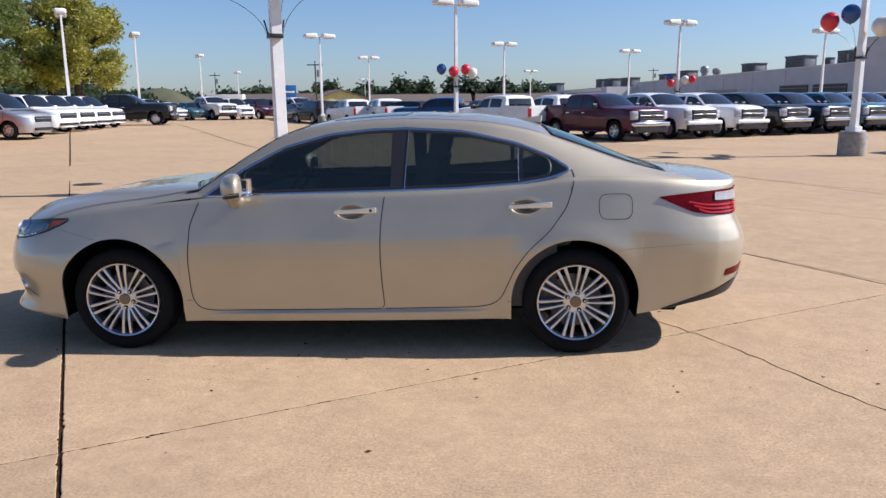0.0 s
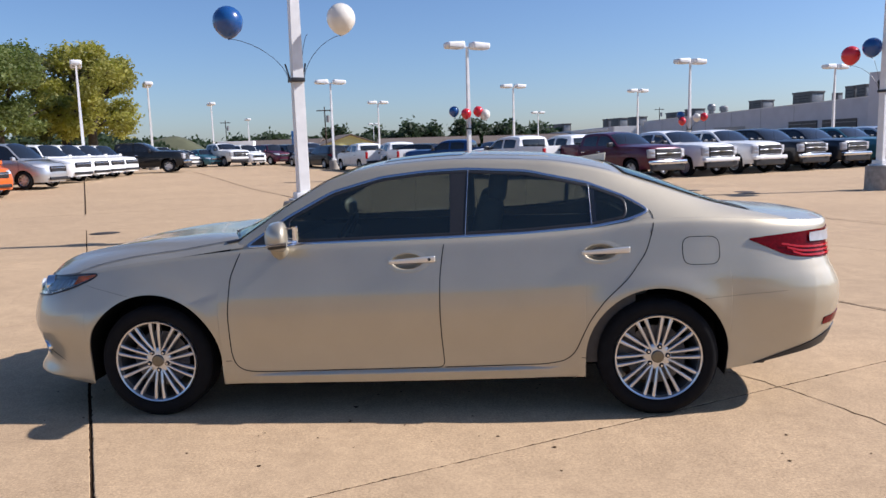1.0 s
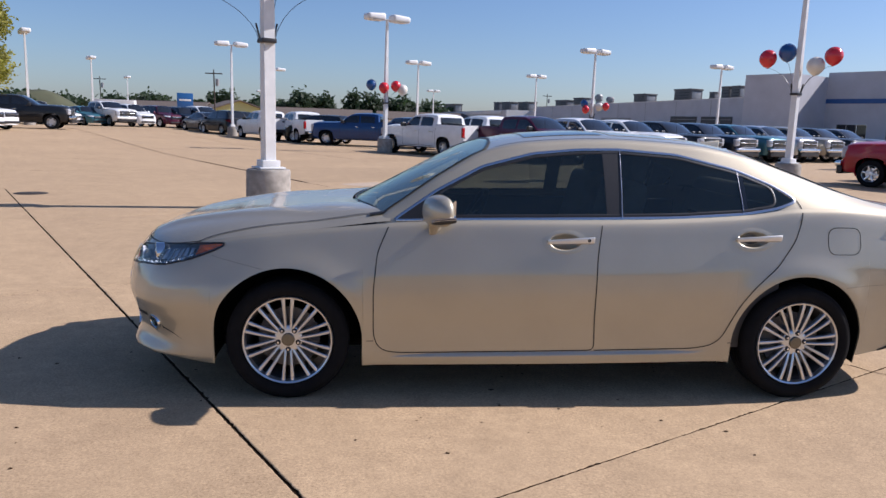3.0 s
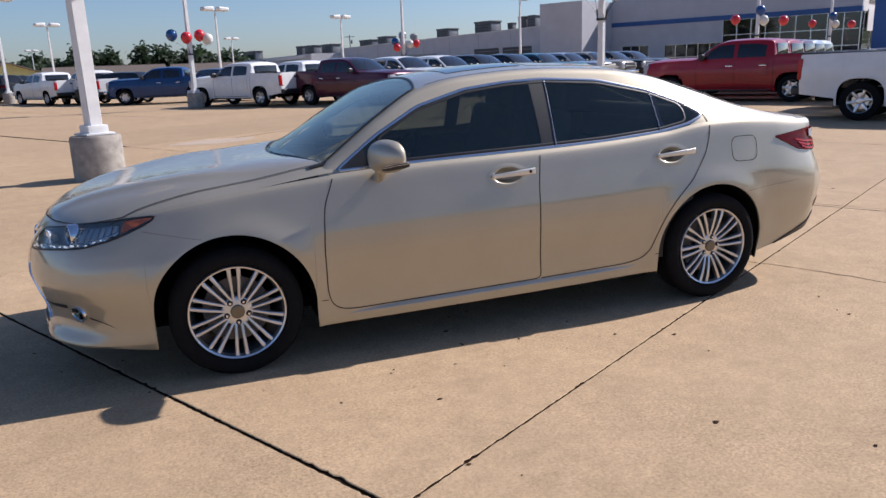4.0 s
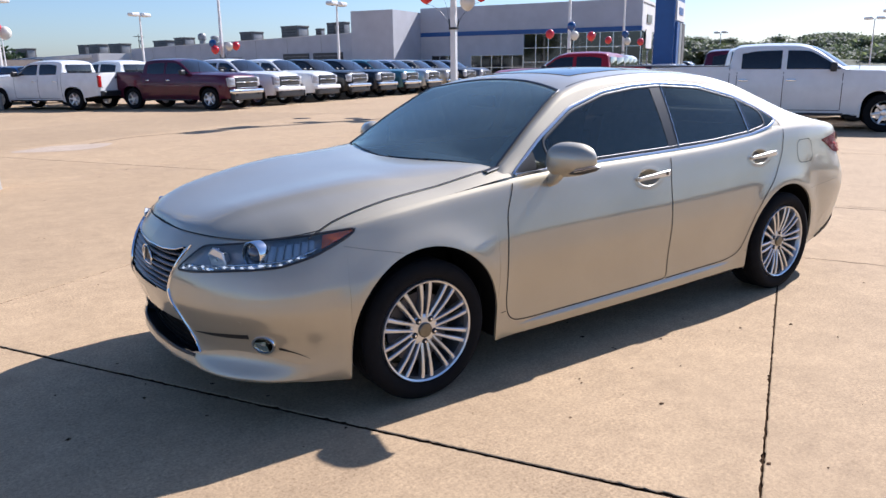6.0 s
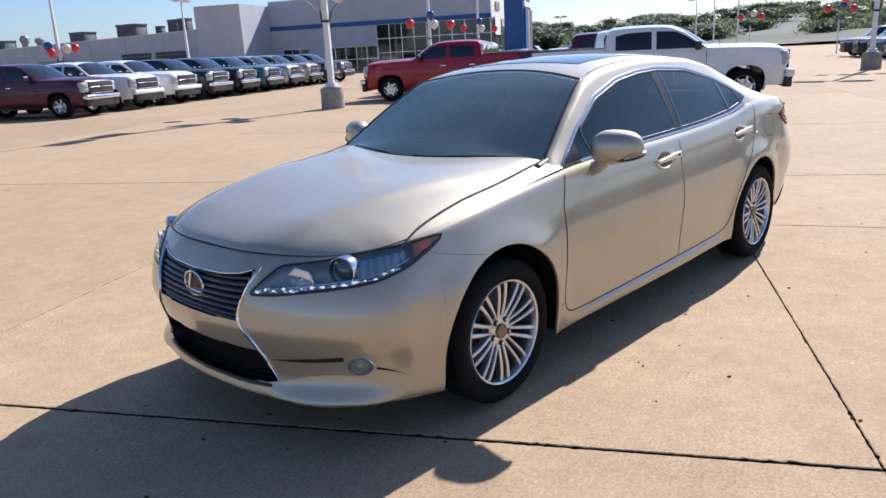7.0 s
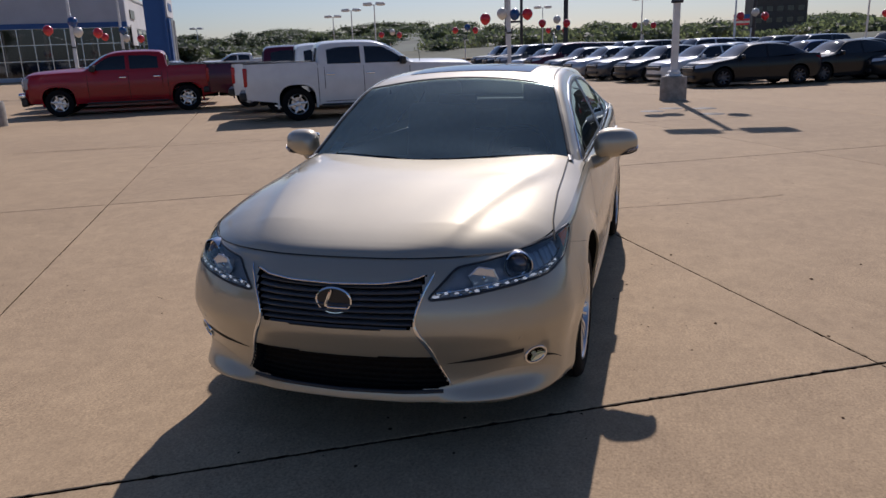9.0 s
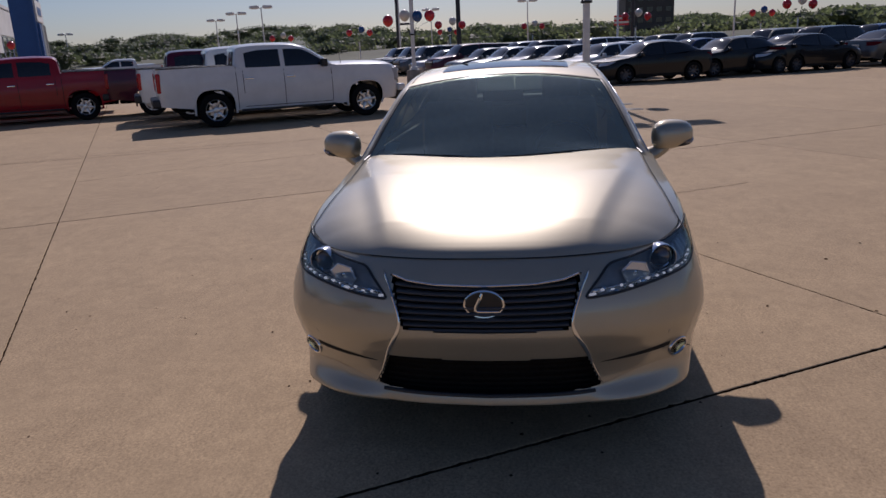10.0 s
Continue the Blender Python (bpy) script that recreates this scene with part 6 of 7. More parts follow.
    lamps = [
        ("headlamp", lambda s: [(float(s.a_of_y(half * 0.55)), hood * 0.80), (float(s.a_of_x(f + 0.3)), hood * 0.86), (float(s.a_of_x(f + 0.52)), hood * 0.965)], lambda s: [(float(s.a_of_y(half * 0.55)), hood * 0.93), (float(s.a_of_x(f + 0.3)), hood * 0.965), (float(s.a_of_x(f + 0.52)), hood * 0.985)], LAMP_WHITE),
        ("tail_lamp", lambda s: [(float(s.a_of_x(b - 0.42)), tail_z * 0.9), (float(s.a_of_x(b - 0.12)), tail_z * 0.8), (float(s.a_of_y_rear(half * 0.5)), tail_z * 0.8)], lambda s: [(float(s.a_of_x(b - 0.42)), tail_z * 0.93), (float(s.a_of_x(b - 0.12)), tail_z * 0.95), (float(s.a_of_y_rear(half * 0.5)), tail_z * 0.95)], RED_LENS),
    ]
    spec = dict(
        label=label, category=category, group=group, panes=[curves(x0, bp - 0.03), curves(bp + 0.05, x1)],
        gaps=[[(ws + 0.1, z) for z in np.linspace(0.3 + rise, belt - 0.05, 8)], [(bp, z) for z in np.linspace(0.28 + rise, belt - 0.01, 8)], [(wb_r - 0.42 + 0.34 * max(0, (z - 0.4)), z) for z in np.linspace(0.3 + rise, belt - 0.02, 8)]],
        handles=[(bp - 0.15, belt - 0.13), (wb_r - 0.28, belt - 0.11)], mirror=(ws + 0.22, half + 0.07, belt + 0.05, 0.85),
        lamps=lamps, decks=[("hood", [(f + 0.13, hood), (f + 0.3, hood + 0.05), (wb_f + 0.1, hood + (belt - hood) * 0.8 + 0.02), (ws, belt + 0.02)], f + 0.1, ws + 0.05), ("tail_deck", [(rear - 0.6, tail_z), (rear, tail_z + 0.012), (b, tail_z)], rear - 0.6, b)],
        cab_x=list(np.linspace(ws - 0.12, rear, 32)),
        screens=[("windscreen", ((ws - 0.03, ws + 0.11), half * 0.80, (r0 - 0.04, r0 - 0.1), yr * 0.92)), ("rear_screen", ((rear - 0.06, rear - 0.12), half * 0.62, (r1 + 0.05, r1 + 0.08), yr * 0.86))],
        under=((L * 0.82, half * 1.4, 0.2), (0, 0, 0.3 + rise)), extra=extra, axles=(wb_f, wb_r), wheel=(axle_r, axle_r * 0.68, 0.21, half - 0.115), spokes=8,
    )
    return vehicle(name, sh, cb, spec)


def put(ob, x, y, heading):
    x, y = lot(x, y)
    ob.matrix_basis = pose(x, y, max(0.0, rise(x, y) - 0.014), 0, 0, heading + LOT_TURN - 180)
    return ob


pickup = build_pickup()
sedan = car_like("sedan_car", "dark saloon car parked in the dealer lot", "car", 4.65, -1.38, 1.32, 0.89, 0.80, 0.95, 1.45, 1.03, -1.0, (-0.3, 0.85), 1.75, 0.325, "parked cars")
suv = car_like("sport_utility", "sport utility vehicle parked in the dealer lot", "car", 4.7, -1.4, 1.35, 0.93, 0.98, 1.10, 1.72, 1.12, -1.05, (-0.4, 1.65), 2.2, 0.36, "parked cars", 0.06)
van = car_like("minivan", "silver van parked at the edge of the lot", "van", 4.75, -1.45, 1.45, 0.92, 0.95, 1.12, 1.82, 1.15, -1.38, (-0.5, 1.9), 2.28, 0.33, "parked cars", 0.03)
masters = {"pickup": pickup, "sedan": sedan, "suv": suv, "van": van}
used = set()


def park(kind, x, y, heading, mat, word, state=""):
    """Stand one more vehicle of a kind in the lot."""
    src = masters[kind]
    if kind in used:
        ob = copy_thing(src, Matrix.Identity(4))
        for o in ob.children_recursive:
            o.material_slots[0].link = "OBJECT"
    else:
        used.add(kind)
        ob = src
    for o in ob.children_recursive:
        if o.get("painted") or o.material_slots[0].material == BODY:
            o["painted"] = 1
            o.material_slots[0].material = mat
        elif mat == WHITE_PAINT and o.name.startswith("front_bumper"):
            o.material_slots[0].material = mat
            o["label"] = "white front bumper"
        elif kind == "sedan" and mat == BLACK_PAINT and o.name.startswith("rim"):
            o.material_slots[0].material = ALLOY_DARK
    noun = {"pickup": "crew-cab pickup truck", "sedan": "saloon car", "suv": "sport utility vehicle", "van": "van"}[kind]
    ob["label"] = f"{word} {noun} {state or 'parked on the concrete lot'}"
    return put(ob, x, y, heading)


U_DIR, V_DIR = Vector((0.508, -0.861, 0)), Vector((0.861, 0.508, 0))
NOSE_U, NOSE_B = -59.5, 120.5  # headings along and against U_DIR
# the row whose noses face the walker
first = Vector((5.1, 26.15, 0))
row = [("maroon", MAROON_PAINT), ("white", WHITE_PAINT), ("white", WHITE_PAINT), ("black", BLACK_PAINT), ("dark navy", NAVY_PAINT), ("dark teal", TEAL_PAINT), ("silver", SILVER_PAINT), ("tan", TAN_PAINT), ("black", BLACK_PAINT), ("grey", GREY_PAINT)]
for k, (word, mat) in enumerate(row):
    p = first + V_DIR * (2.72 * k) + Vector((0.2, 0.35, 0)) * min(k, 1)
    park("pickup", p.x, p.y, NOSE_U + (3 if k == 0 else 0), mat, word, "in a row with its nose out")
# the row with tailgates towards the walker
park("pickup", 1.0, 30.1, NOSE_B + 8, WHITE_PAINT, "white", "with its tailgate out")
park("pickup", 3.5, 31.6, NOSE_B + 4, WHITE_PAINT, "white", "with its tailgate out")
park("pickup", -2.6, 38.5, 165, BLUE_PAINT, "blue", "beside a lamp post")
park("suv", 0.6, 37.5, NOSE_U, BLUE_PAINT, "bright blue", "beside a lamp post")
park("suv", -5.2, 41.5, 150, BLACK_PAINT, "black", "in the back row")
park("pickup", -6.6, 43.0, 118, WHITE_PAINT, "white", "with its tailgate out")
park("pickup", -9.2, 45.3, 122, WHITE_PAINT, "white", "with its tailgate out")
park("suv", -13.0, 50.5, 130, BLACK_PAINT, "black", "in the back row")
park("sedan", -15.2, 53.5, 130, GREY_PAINT, "grey", "in the back row")
# far left of the lot
park("van", -19.5, 23.3, -2, SILVER_PAINT, "silver", "by the lot edge")
park("van", -18.9, 19.7, -20, ORANGE_PAINT, "orange", "by the lot edge")
for k in range(4):
    park("suv", -20.4 - 0.55 * k, 26.9 + 2.5 * k, -8, WHITE_PAINT, "white", "at the edge of the lot")
park("pickup", -21.9, 39.2, 14, BLACK_PAINT, "black", "side on at the lot edge")
left_row = [("suv", WHITE_PAINT, "white"), ("sedan", WHITE_PAINT, "white"), ("sedan", TEAL_PAINT, "teal"), ("pickup", WHITE_PAINT, "white"), ("suv", WHITE_PAINT, "white"), ("suv", MAROON_PAINT, "dark red"), ("suv", NAVY_PAINT, "dark"), ("pickup", WHITE_PAINT, "white"), ("sedan", GREY_PAINT, "grey"), ("suv", NAVY_PAINT, "dark")]
for k, (kind, mat, word) in enumerate(left_row):
    park(kind, -27.3 + 1.55 * k, 53.0 + 0.55 * k + (1.5 if k > 4 else 0), -40, mat, word, "in the far row")
# red and white trucks across the lane
for k, (word, mat) in enumerate((("red", RED_PAINT), ("red", RED_PAINT), ("dark red", MAROON_PAINT), ("silver", SILVER_PAINT), ("white", WHITE_PAINT))):
    p = Vector((14.75, 15.45, 0)) + V_DIR * (3.0 * k) + U_DIR * (0.35 - 0.4 * k)
    park("pickup", p.x, p.y, 124 if k == 0 else NOSE_B, mat, word, "standing across the lane")
for k, (word, mat) in enumerate((("white", WHITE_PAINT), ("white", WHITE_PAINT), ("maroon", MAROON_PAINT))):
    p = Vector((13.3, 6.2, 0)) + V_DIR * (3.0 * k) - U_DIR * (0.15 + (0, 0.35, 1.2)[k])
    park("pickup", p.x, p.y, -59.5, mat, word, "with its tailgate to the lane")
park("pickup", 46.8, 31.0, NOSE_B, WHITE_PAINT, "white", "at the far end of the lane")
for x, y, word, mat in ((43.6, 34.6, "silver", SILVER_PAINT), (45.9, 36.0, "white", WHITE_PAINT), (48.3, 37.4, "grey", GREY_PAINT), (52.5, 32.0, "white", WHITE_PAINT), (56.0, 33.5, "silver", SILVER_PAINT)):
    park("sedan", x, y, NOSE_U, mat, word, "at the far end of the lane")
# the big rows of cars
rng = random.Random(7)
colours = [("white", WHITE_PAINT), ("silver", SILVER_PAINT), ("grey", GREY_PAINT), ("black", BLACK_PAINT), ("dark navy", NAVY_PAINT), ("black", BLACK_PAINT), ("blue", BLUE_PAINT), ("tan", TAN_PAINT)]
near_row = [("sedan", "black", BLACK_PAINT), ("sedan", "white", WHITE_PAINT), ("sedan", "dark navy", NAVY_PAINT), ("sedan", "grey", GREY_PAINT), ("sedan", "silver", SILVER_PAINT), ("sedan", "grey", GREY_PAINT), ("suv", "maroon", MAROON_PAINT), ("sedan", "silver", SILVER_PAINT), ("suv", "grey", GREY_PAINT), ("suv", "black", BLACK_PAINT), ("suv", "black", BLACK_PAINT)]
for k, (kind, word, mat) in enumerate(near_row):
    p = Vector((23.6, -3.9, 0)) + V_DIR * (2.7 * k)
    park(kind, p.x, p.y, 112 if k == 0 else 122, mat, word, "in the front row of the car lot")
park("sedan", 25.8, -7.2, 118, BLACK_PAINT, "black", "in the front row of the car lot")
park("sedan", 26.9, -10.4, -62, BLACK_PAINT, "black", "in the front row of the car lot")
for r_ in range(1, 4):
    for k in range(-4 - 2 * r_, 10):
        if rng.random() < 0.08:
            continue
        p = Vector((23.6, -4.6, 0)) + V_DIR * (2.75 * k + 5.5 * r_) + U_DIR * (5.9 * r_)
        if p.x < 24:
            continue
        word, mat = rng.choice(colours)
        park(rng.choice(("sedan", "sedan", "suv", "suv")), p.x, p.y, NOSE_B if r_ % 2 else NOSE_U, mat, word, "in the rows of the car lot")
for k in range(12):
    p = Vector((62, 50, 0)) + V_DIR * (2.8 * (k % 8)) - U_DIR * (11 * (k // 8))
    word, mat = rng.choice(colours[:5])
    park(rng.choice(("sedan", "suv")), p.x, p.y, NOSE_U, mat, word, "in the far part of the lot")


# ---- lamp posts and balloons ----
POST_WHITE = plain("white_post_paint", (0.74, 0.74, 0.73), 0.45, 0, 0, 4, 0.12)
POST_DARK = plain("dark_post_steel", (0.05, 0.05, 0.055), 0.5, 0.4, 0, 4, 0.15)
BASE_CONCRETE = plain("post_base_concrete", (0.34, 0.31, 0.27), 0.9, 0, 0, 7, 0.35, 0.3)
RED_BALLOON = plain("red_balloon", (0.62, 0.02, 0.03), 0.25, 0, 0.4, 3, 0.1)
BLUE_BALLOON = plain("blue_balloon", (0.01, 0.07, 0.24), 0.25, 0, 0.4, 3, 0.1)
WHITE_BALLOON = plain("white_balloon", (0.72, 0.68, 0.6), 0.3, 0, 0.4, 3, 0.1)


def lamp_post(x, y, height=6.2, square=0.18, turn=LOT, heads=2, base=True, name_mat=None):
    x, y = lot(x, y)
    mat = name_mat or POST_WHITE
    post = thing("lamp_post", "white steel lamp post with two hooded lamp heads" if mat is POST_WHITE else "dark steel lamp post with hooded lamp head", "lamp post", "lamp posts of the lot", pose(x, y, max(0.0, rise(x, y) - 0.014), 0, 0, turn))
    if base:
        bm = lathe([(0, 0), (0.37, 0), (0.36, 0.05), (0.355, 0.6), (0.335, 0.64), (0, 0.65)], 32, "Z")
        part("base", bm, BASE_CONCRETE, post, "round stained concrete base")
        part("foot_plate", block((0.42, 0.42, 0.03), (0, 0, 0.665), 0.006), mat, post)
        part("foot_cover", block((0.3, 0.3, 0.12), (0, 0, 0.73), 0.02), mat, post)
    shaft = bmesh.new()
    rows = []
    for z, w in ((0.6 if base else 0.0, square), (2.7, square * 0.9), (height, square * 0.62)):
        rows.append([shaft.verts.new((a * w / 2, b * w / 2, z)) for a, b in ((-1, -1), (1, -1), (1, 1), (-1, 1))])
    for a, b in zip(rows, rows[1:]):
        for k in range(4):
            shaft.faces.new((a[k], a[(k + 1) % 4], b[(k + 1) % 4], b[k]))
    shaft.faces.new(rows[-1])
    bmesh.ops.bevel(shaft, geom=[e for e in shaft.edges if abs(e.verts[0].co.z - e.verts[1].co.z) > 0.5], offset=0.02, segments=2, affect="EDGES")
    part("shaft", shaft, mat, post)
    for s_ in (-1, 1) if heads == 2 else (1,):
        part("arm", tube([(0, 0, height - 0.06), (s_ * 0.3, 0, height + 0.02)], 0.04, 8), mat, post)
        hd = block((0.92, 0.6, 0.34), (0, 0, 0), 0.13, 4)
        for v in hd.verts:
            if v.co.z > 0:
                v.co.z *= 1 - 0.5 * abs(v.co.x * s_ + 0.37) / 0.74 * 0.6
        head = part("lamp_head", hd, mat, post, "hooded lamp head", m=pose(s_ * 0.66, 0, height + 0.06))
        part("lamp_glass", block((0.5, 0.34, 0.04), (s_ * 0.66, 0, height - 0.105), 0.015), LAMP_WHITE, head, "pale lamp glass")
    return post


def balloon(p, mat, word, r=0.24):
    bm = blob((r, r, r * 1.02), (0, 0, 0), 3)
    for v in bm.verts:
        if v.co.z < -0.55 * r:
            v.co.z -= 0.12 * r * ((-v.co.z / r - 0.55) / 0.45) ** 2
    ob = thing("balloon", f"{word} round balloon held on a thin rod", "balloon", "balloons on the lamp posts", pose(*p))
    part("envelope", bm, mat, ob)
    part("knot", lathe([(0, -r * 1.2), (0.022, -r * 1.2), (0.008, -r * 1.1), (0.012, -r * 1.02)], 10, "Z"), mat, ob)
    return ob


def cluster(x, y, z, items):
    """A collar on a post with rods that hold balloons."""
    x, y = lot(x, y)
    col = thing("balloon_holder", "dark collar on a lamp post with thin curved rods", "balloon holder", "balloon holders", pose(x, y, z))
    part("collar", block((0.24, 0.24, 0.07), (0, 0, 0), 0.015), TRIM, col, "dark collar", m=pose(0, 0, 0, 0, 0, LOT))
    for dx, dy, dz, mat, word in items:
        end = Vector((dx, dy, dz))
        flat = Vector((dx, dy, 0))
        root = flat.normalized() * 0.13 if flat.length else Vector((0.1, 0, 0))
        pts = []
        for t in np.linspace(0, 1, 9):
            q = root.lerp(end, t)
            pts.append((root.x + (end.x - root.x) * t**1.5, root.y + (end.y - root.y) * t**1.5, 0.02 + (end.z - 0.27 - 0.02) * (1 - (1 - t) ** 1.5)))
        part("rod", tube(pts, 0.005, 5), TRIM, col, "thin dark rod")
        part("rod_socket", tube([root * 0.8, Vector(pts[1]) + Vector((0, 0, 0.12))], 0.016, 6), TRIM, col)
        if mat is not None:
            balloon((x + dx, y + dy, z + dz), mat, word)
    return col


R_, B_, W_ = (RED_BALLOON, "red"), (BLUE_BALLOON, "blue"), (WHITE_BALLOON, "cream white")
lamp_post(-2.93, 7.55, 6.3, 0.2)
cluster(-2.93, 7.5, 2.66, [(-0.98, -0.35, 0.93, *B_), (0.76, 0.2, 1.0, *W_), (0.15, 0.3, 1.05, None, "")])
lamp_post(10.42, 15.81, 6.2)
cluster(10.42, 15.81, 2.6, [(-0.66, 0.51, 1.0, *R_), (-0.26, 0.2, 1.16, *B_), (0.33, -0.27, 0.78, *W_), (0.66, -0.54, 1.04, *R_)])
lamp_post(-1.19, 30.53, 6.1)
cluster(-1.19, 30.53, 2.3, [(-0.69, 0, 0.83, *B_), (-0.1, -0.3, 0.7, *R_), (0.46, 0, 0.8, *R_), (0.78, 0, 0.64, *W_)])
lamp_post(11.67, 41.6, 6.1)
cluster(11.67, 41.6, 2.1, [(-0.5, 0.1, 0.85, *B_), (-0.45, -0.1, 0.5, *R_), (0.4, -0.15, 0.7, *W_), (0.8, -0.2, 0.72, *R_)])
lamp_post(16.74, -1.3, 6.1, turn=100)
cluster(16.74, -1.3, 2.6, [(-0.2, 0.95, 1.0, *R_), (-0.1, 0.55, 0.9, *W_), (0.1, -0.75, 1.2, *B_)])
lamp_post(29.0, 5.8, 6.1, turn=100)
cluster(29.0, 5.8, 2.2, [(-0.27, 1.03, 0.65, *R_), (-0.05, 0.3, 0.85, *W_), (0.06, -0.25, 0.8, *B_), (0.2, -0.8, 0.8, *R_)])
for x, y, t_ in ((-11.9, 48.2, LOT), (1.25, 57, LOT), (13.2, 68, LOT), (23.6, 50, LOT), (-23.2, 35.3, -60), (-25.5, 48.2, -60), (-30.2, 71.5, -60), (-39.9, 110, -60), (-12.9, 74, LOT), (5.6, 110, LOT), (-27, 150, LOT)):
    lamp_post(x, y, 6.2, 0.17, t_)
for x, y in ((26.5, 27.5), (38.0, 34.0)):
    lamp_post(x, y, 6.3, 0.17)
    cluster(x, y, 2.3, [(-0.9, 0.6, 0.85, *R_), (0.05, -0.1, 1.25, *B_), (0.2, -0.2, 0.75, *W_), (0.9, -0.8, 0.7, *R_)])
for x, y in ((68.8, 28.0), (77, 34.1), (88.9, 41.9), (105, 74), (91.8, 14.4), (60, -6), (72, -18), (58, 12), (84, 2)):
    lamp_post(x, y, 6.3, 0.15, 100, 2)
for x, y in ((44, 6), (52, 14), (47, -6), (60, 1), (57, 22), (66, 9), (40, -14), (55, -16)):
    cluster(x, y, 2.3, [(-0.2, 0.7, 0.7, *R_), (0.1, -0.2, 0.9, *(W_ if (x + y) % 3 else B_)), (0.2, -0.8, 0.65, *R_)])
    mast = thing("balloon_mast", "thin white mast between parked cars", "mast", "balloon masts", pose(*lot(x, y), 0))
    part("pole", tube([(0, 0, 0), (0, 0, 2.35)], 0.045, 8), POST_WHITE, mast)


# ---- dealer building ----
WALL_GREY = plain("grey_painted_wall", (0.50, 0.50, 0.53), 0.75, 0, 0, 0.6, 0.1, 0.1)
# for white parts, and for end walls with sunlight put into their colour
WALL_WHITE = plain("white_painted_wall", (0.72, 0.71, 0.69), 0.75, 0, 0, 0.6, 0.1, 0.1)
BLUE_TRIM = plain("blue_stripe_paint", (0.02, 0.09, 0.28), 0.5, 0, 0, 2, 0.1)
ROOF_DARK = plain("roof_gravel", (0.25, 0.24, 0.23), 0.9, 0, 0, 3, 0.2)
METAL_GREY = plain("galvanised_unit", (0.30, 0.30, 0.30), 0.5, 0.5, 0, 3, 0.2)
UNIT_GREY = plain("weathered_unit_metal", (0.13, 0.125, 0.12), 0.6, 0.3, 0, 2, 0.25)
DOOR_DARK = plain("dark_roller_door", (0.045, 0.045, 0.05), 0.5, 0, 0, 5, 0.2)
UV = pose(*lot(0, 0), 0, 0, 0, -59.46 + LOT_TURN) @ Matrix.Diagonal((1.0057, 1.0057, 1.0057, 1))  # x along U_DIR, y along V_DIR


def uv_block(name, u0, u1, v0, v1, z0, z1, mat, parent, label="", bevel=0.0):
    bm = block((u1 - u0, v1 - v0, z1 - z0), ((u0 + u1) / 2, (v0 + v1) / 2, (z0 + z1) / 2), bevel)
    return part(name, bm, mat, parent, label, False)


dealer = thing("dealership_building", "long grey dealership building with blue stripe and glazed showroom", "building", m=UV)
WING = Matrix.Translation((-42.2, 67.0, 0)) @ pose(0, 0, 0, 0, 0, -14)  # the workshop runs back at a slant


def wing_block(name, s0, s1, w0, w1, z0, z1, mat, label="", fall=0.013):
    """A block of the workshop wing: s along the wall from the corner, w back from its face; the top falls a little."""
    bm = block((s1 - s0, w1 - w0, z1 - z0), (-(s0 + s1) / 2, (w0 + w1) / 2, (z0 + z1) / 2), 0)
    for v in bm.verts:
        v.co.z -= fall * -v.co.x * (v.co.z / z1 if z0 < 0.1 else 1)
    bm.transform(WING)
    return part(name, bm, mat, dealer, label, False)


wing_block("workshop_wall", 0, 48, 0, 0.4, 0, 5.08, WALL_GREY, "grey workshop wall")
wing_block("workshop_roof", 0, 48, 0.4, 40, 4.75, 4.9, ROOF_DARK)
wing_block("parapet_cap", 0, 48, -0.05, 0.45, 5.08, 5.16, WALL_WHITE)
for k in range(1, 8):
    wing_block("wall_joint", 6 * k, 6 * k + 0.05, -0.02, 0.0, 0.0, 5.0, METAL_GREY)
wing_block("annex_wall", 48.4, 78, -5, -4.6, 0, 4.5, WALL_GREY)
# lighter than the grey front: the sunlit side is in the colour
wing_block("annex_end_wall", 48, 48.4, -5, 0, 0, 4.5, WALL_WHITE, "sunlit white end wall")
wing_block("annex_roof", 48.4, 78, -4.6, 30, 4.3, 4.42, ROOF_DARK)
wing_block("annex_fascia", 50, 75, -5.3, -5.02, 3.9, 4.35, WALL_WHITE, "white fascia strip")
wing_block("far_wall", 78.4, 150, 0, 0.4, 0, 4.9, WALL_GREY)
wing_block("far_roof", 78.4, 150, 0.4, 30, 4.6, 4.75, ROOF_DARK)
wing_block("high_slot", 21, 28, -0.015, 0.0, 2.3, 2.9, METAL_GREY, "", 0.0)
uv_block("entrance_block", -42.2, -37.1, 65.6, 72.3, 0, 7.25, WALL_GREY, dealer, "tall grey corner block")
uv_block("showroom_wall", -37.1, -12.8, 72.0, 72.4, 5.1, 7.7, WALL_GREY, dealer)
uv_block("showroom_wall", -37.1, -35.8, 72.0, 72.4, 0, 4.65, WALL_GREY, dealer)
uv_block("showroom_wall", -35.8, -32.8, 72.0, 72.4, 2.6, 4.65, WALL_GREY, dealer)
uv_block("showroom_wall", -35.8, -32.8, 72.0, 72.4, 0, 1.2, WALL_GREY, dealer)
uv_block("showroom_wall", -32.8, -31.0, 72.0, 72.4, 0, 4.65, WALL_GREY, dealer)
uv_block("showroom_wall", -31.0, -25.0, 72.0, 72.4, 2.55, 4.65, WALL_GREY, dealer)
uv_block("blue_stripe", -37.1, -12.8, 71.93, 72.4, 4.65, 5.1, BLUE_TRIM, dealer, "blue stripe round the showroom")
uv_block("showroom_roof", -37.1, -12.8, 72.4, 100, 7.2, 7.4, ROOF_DARK, dealer)
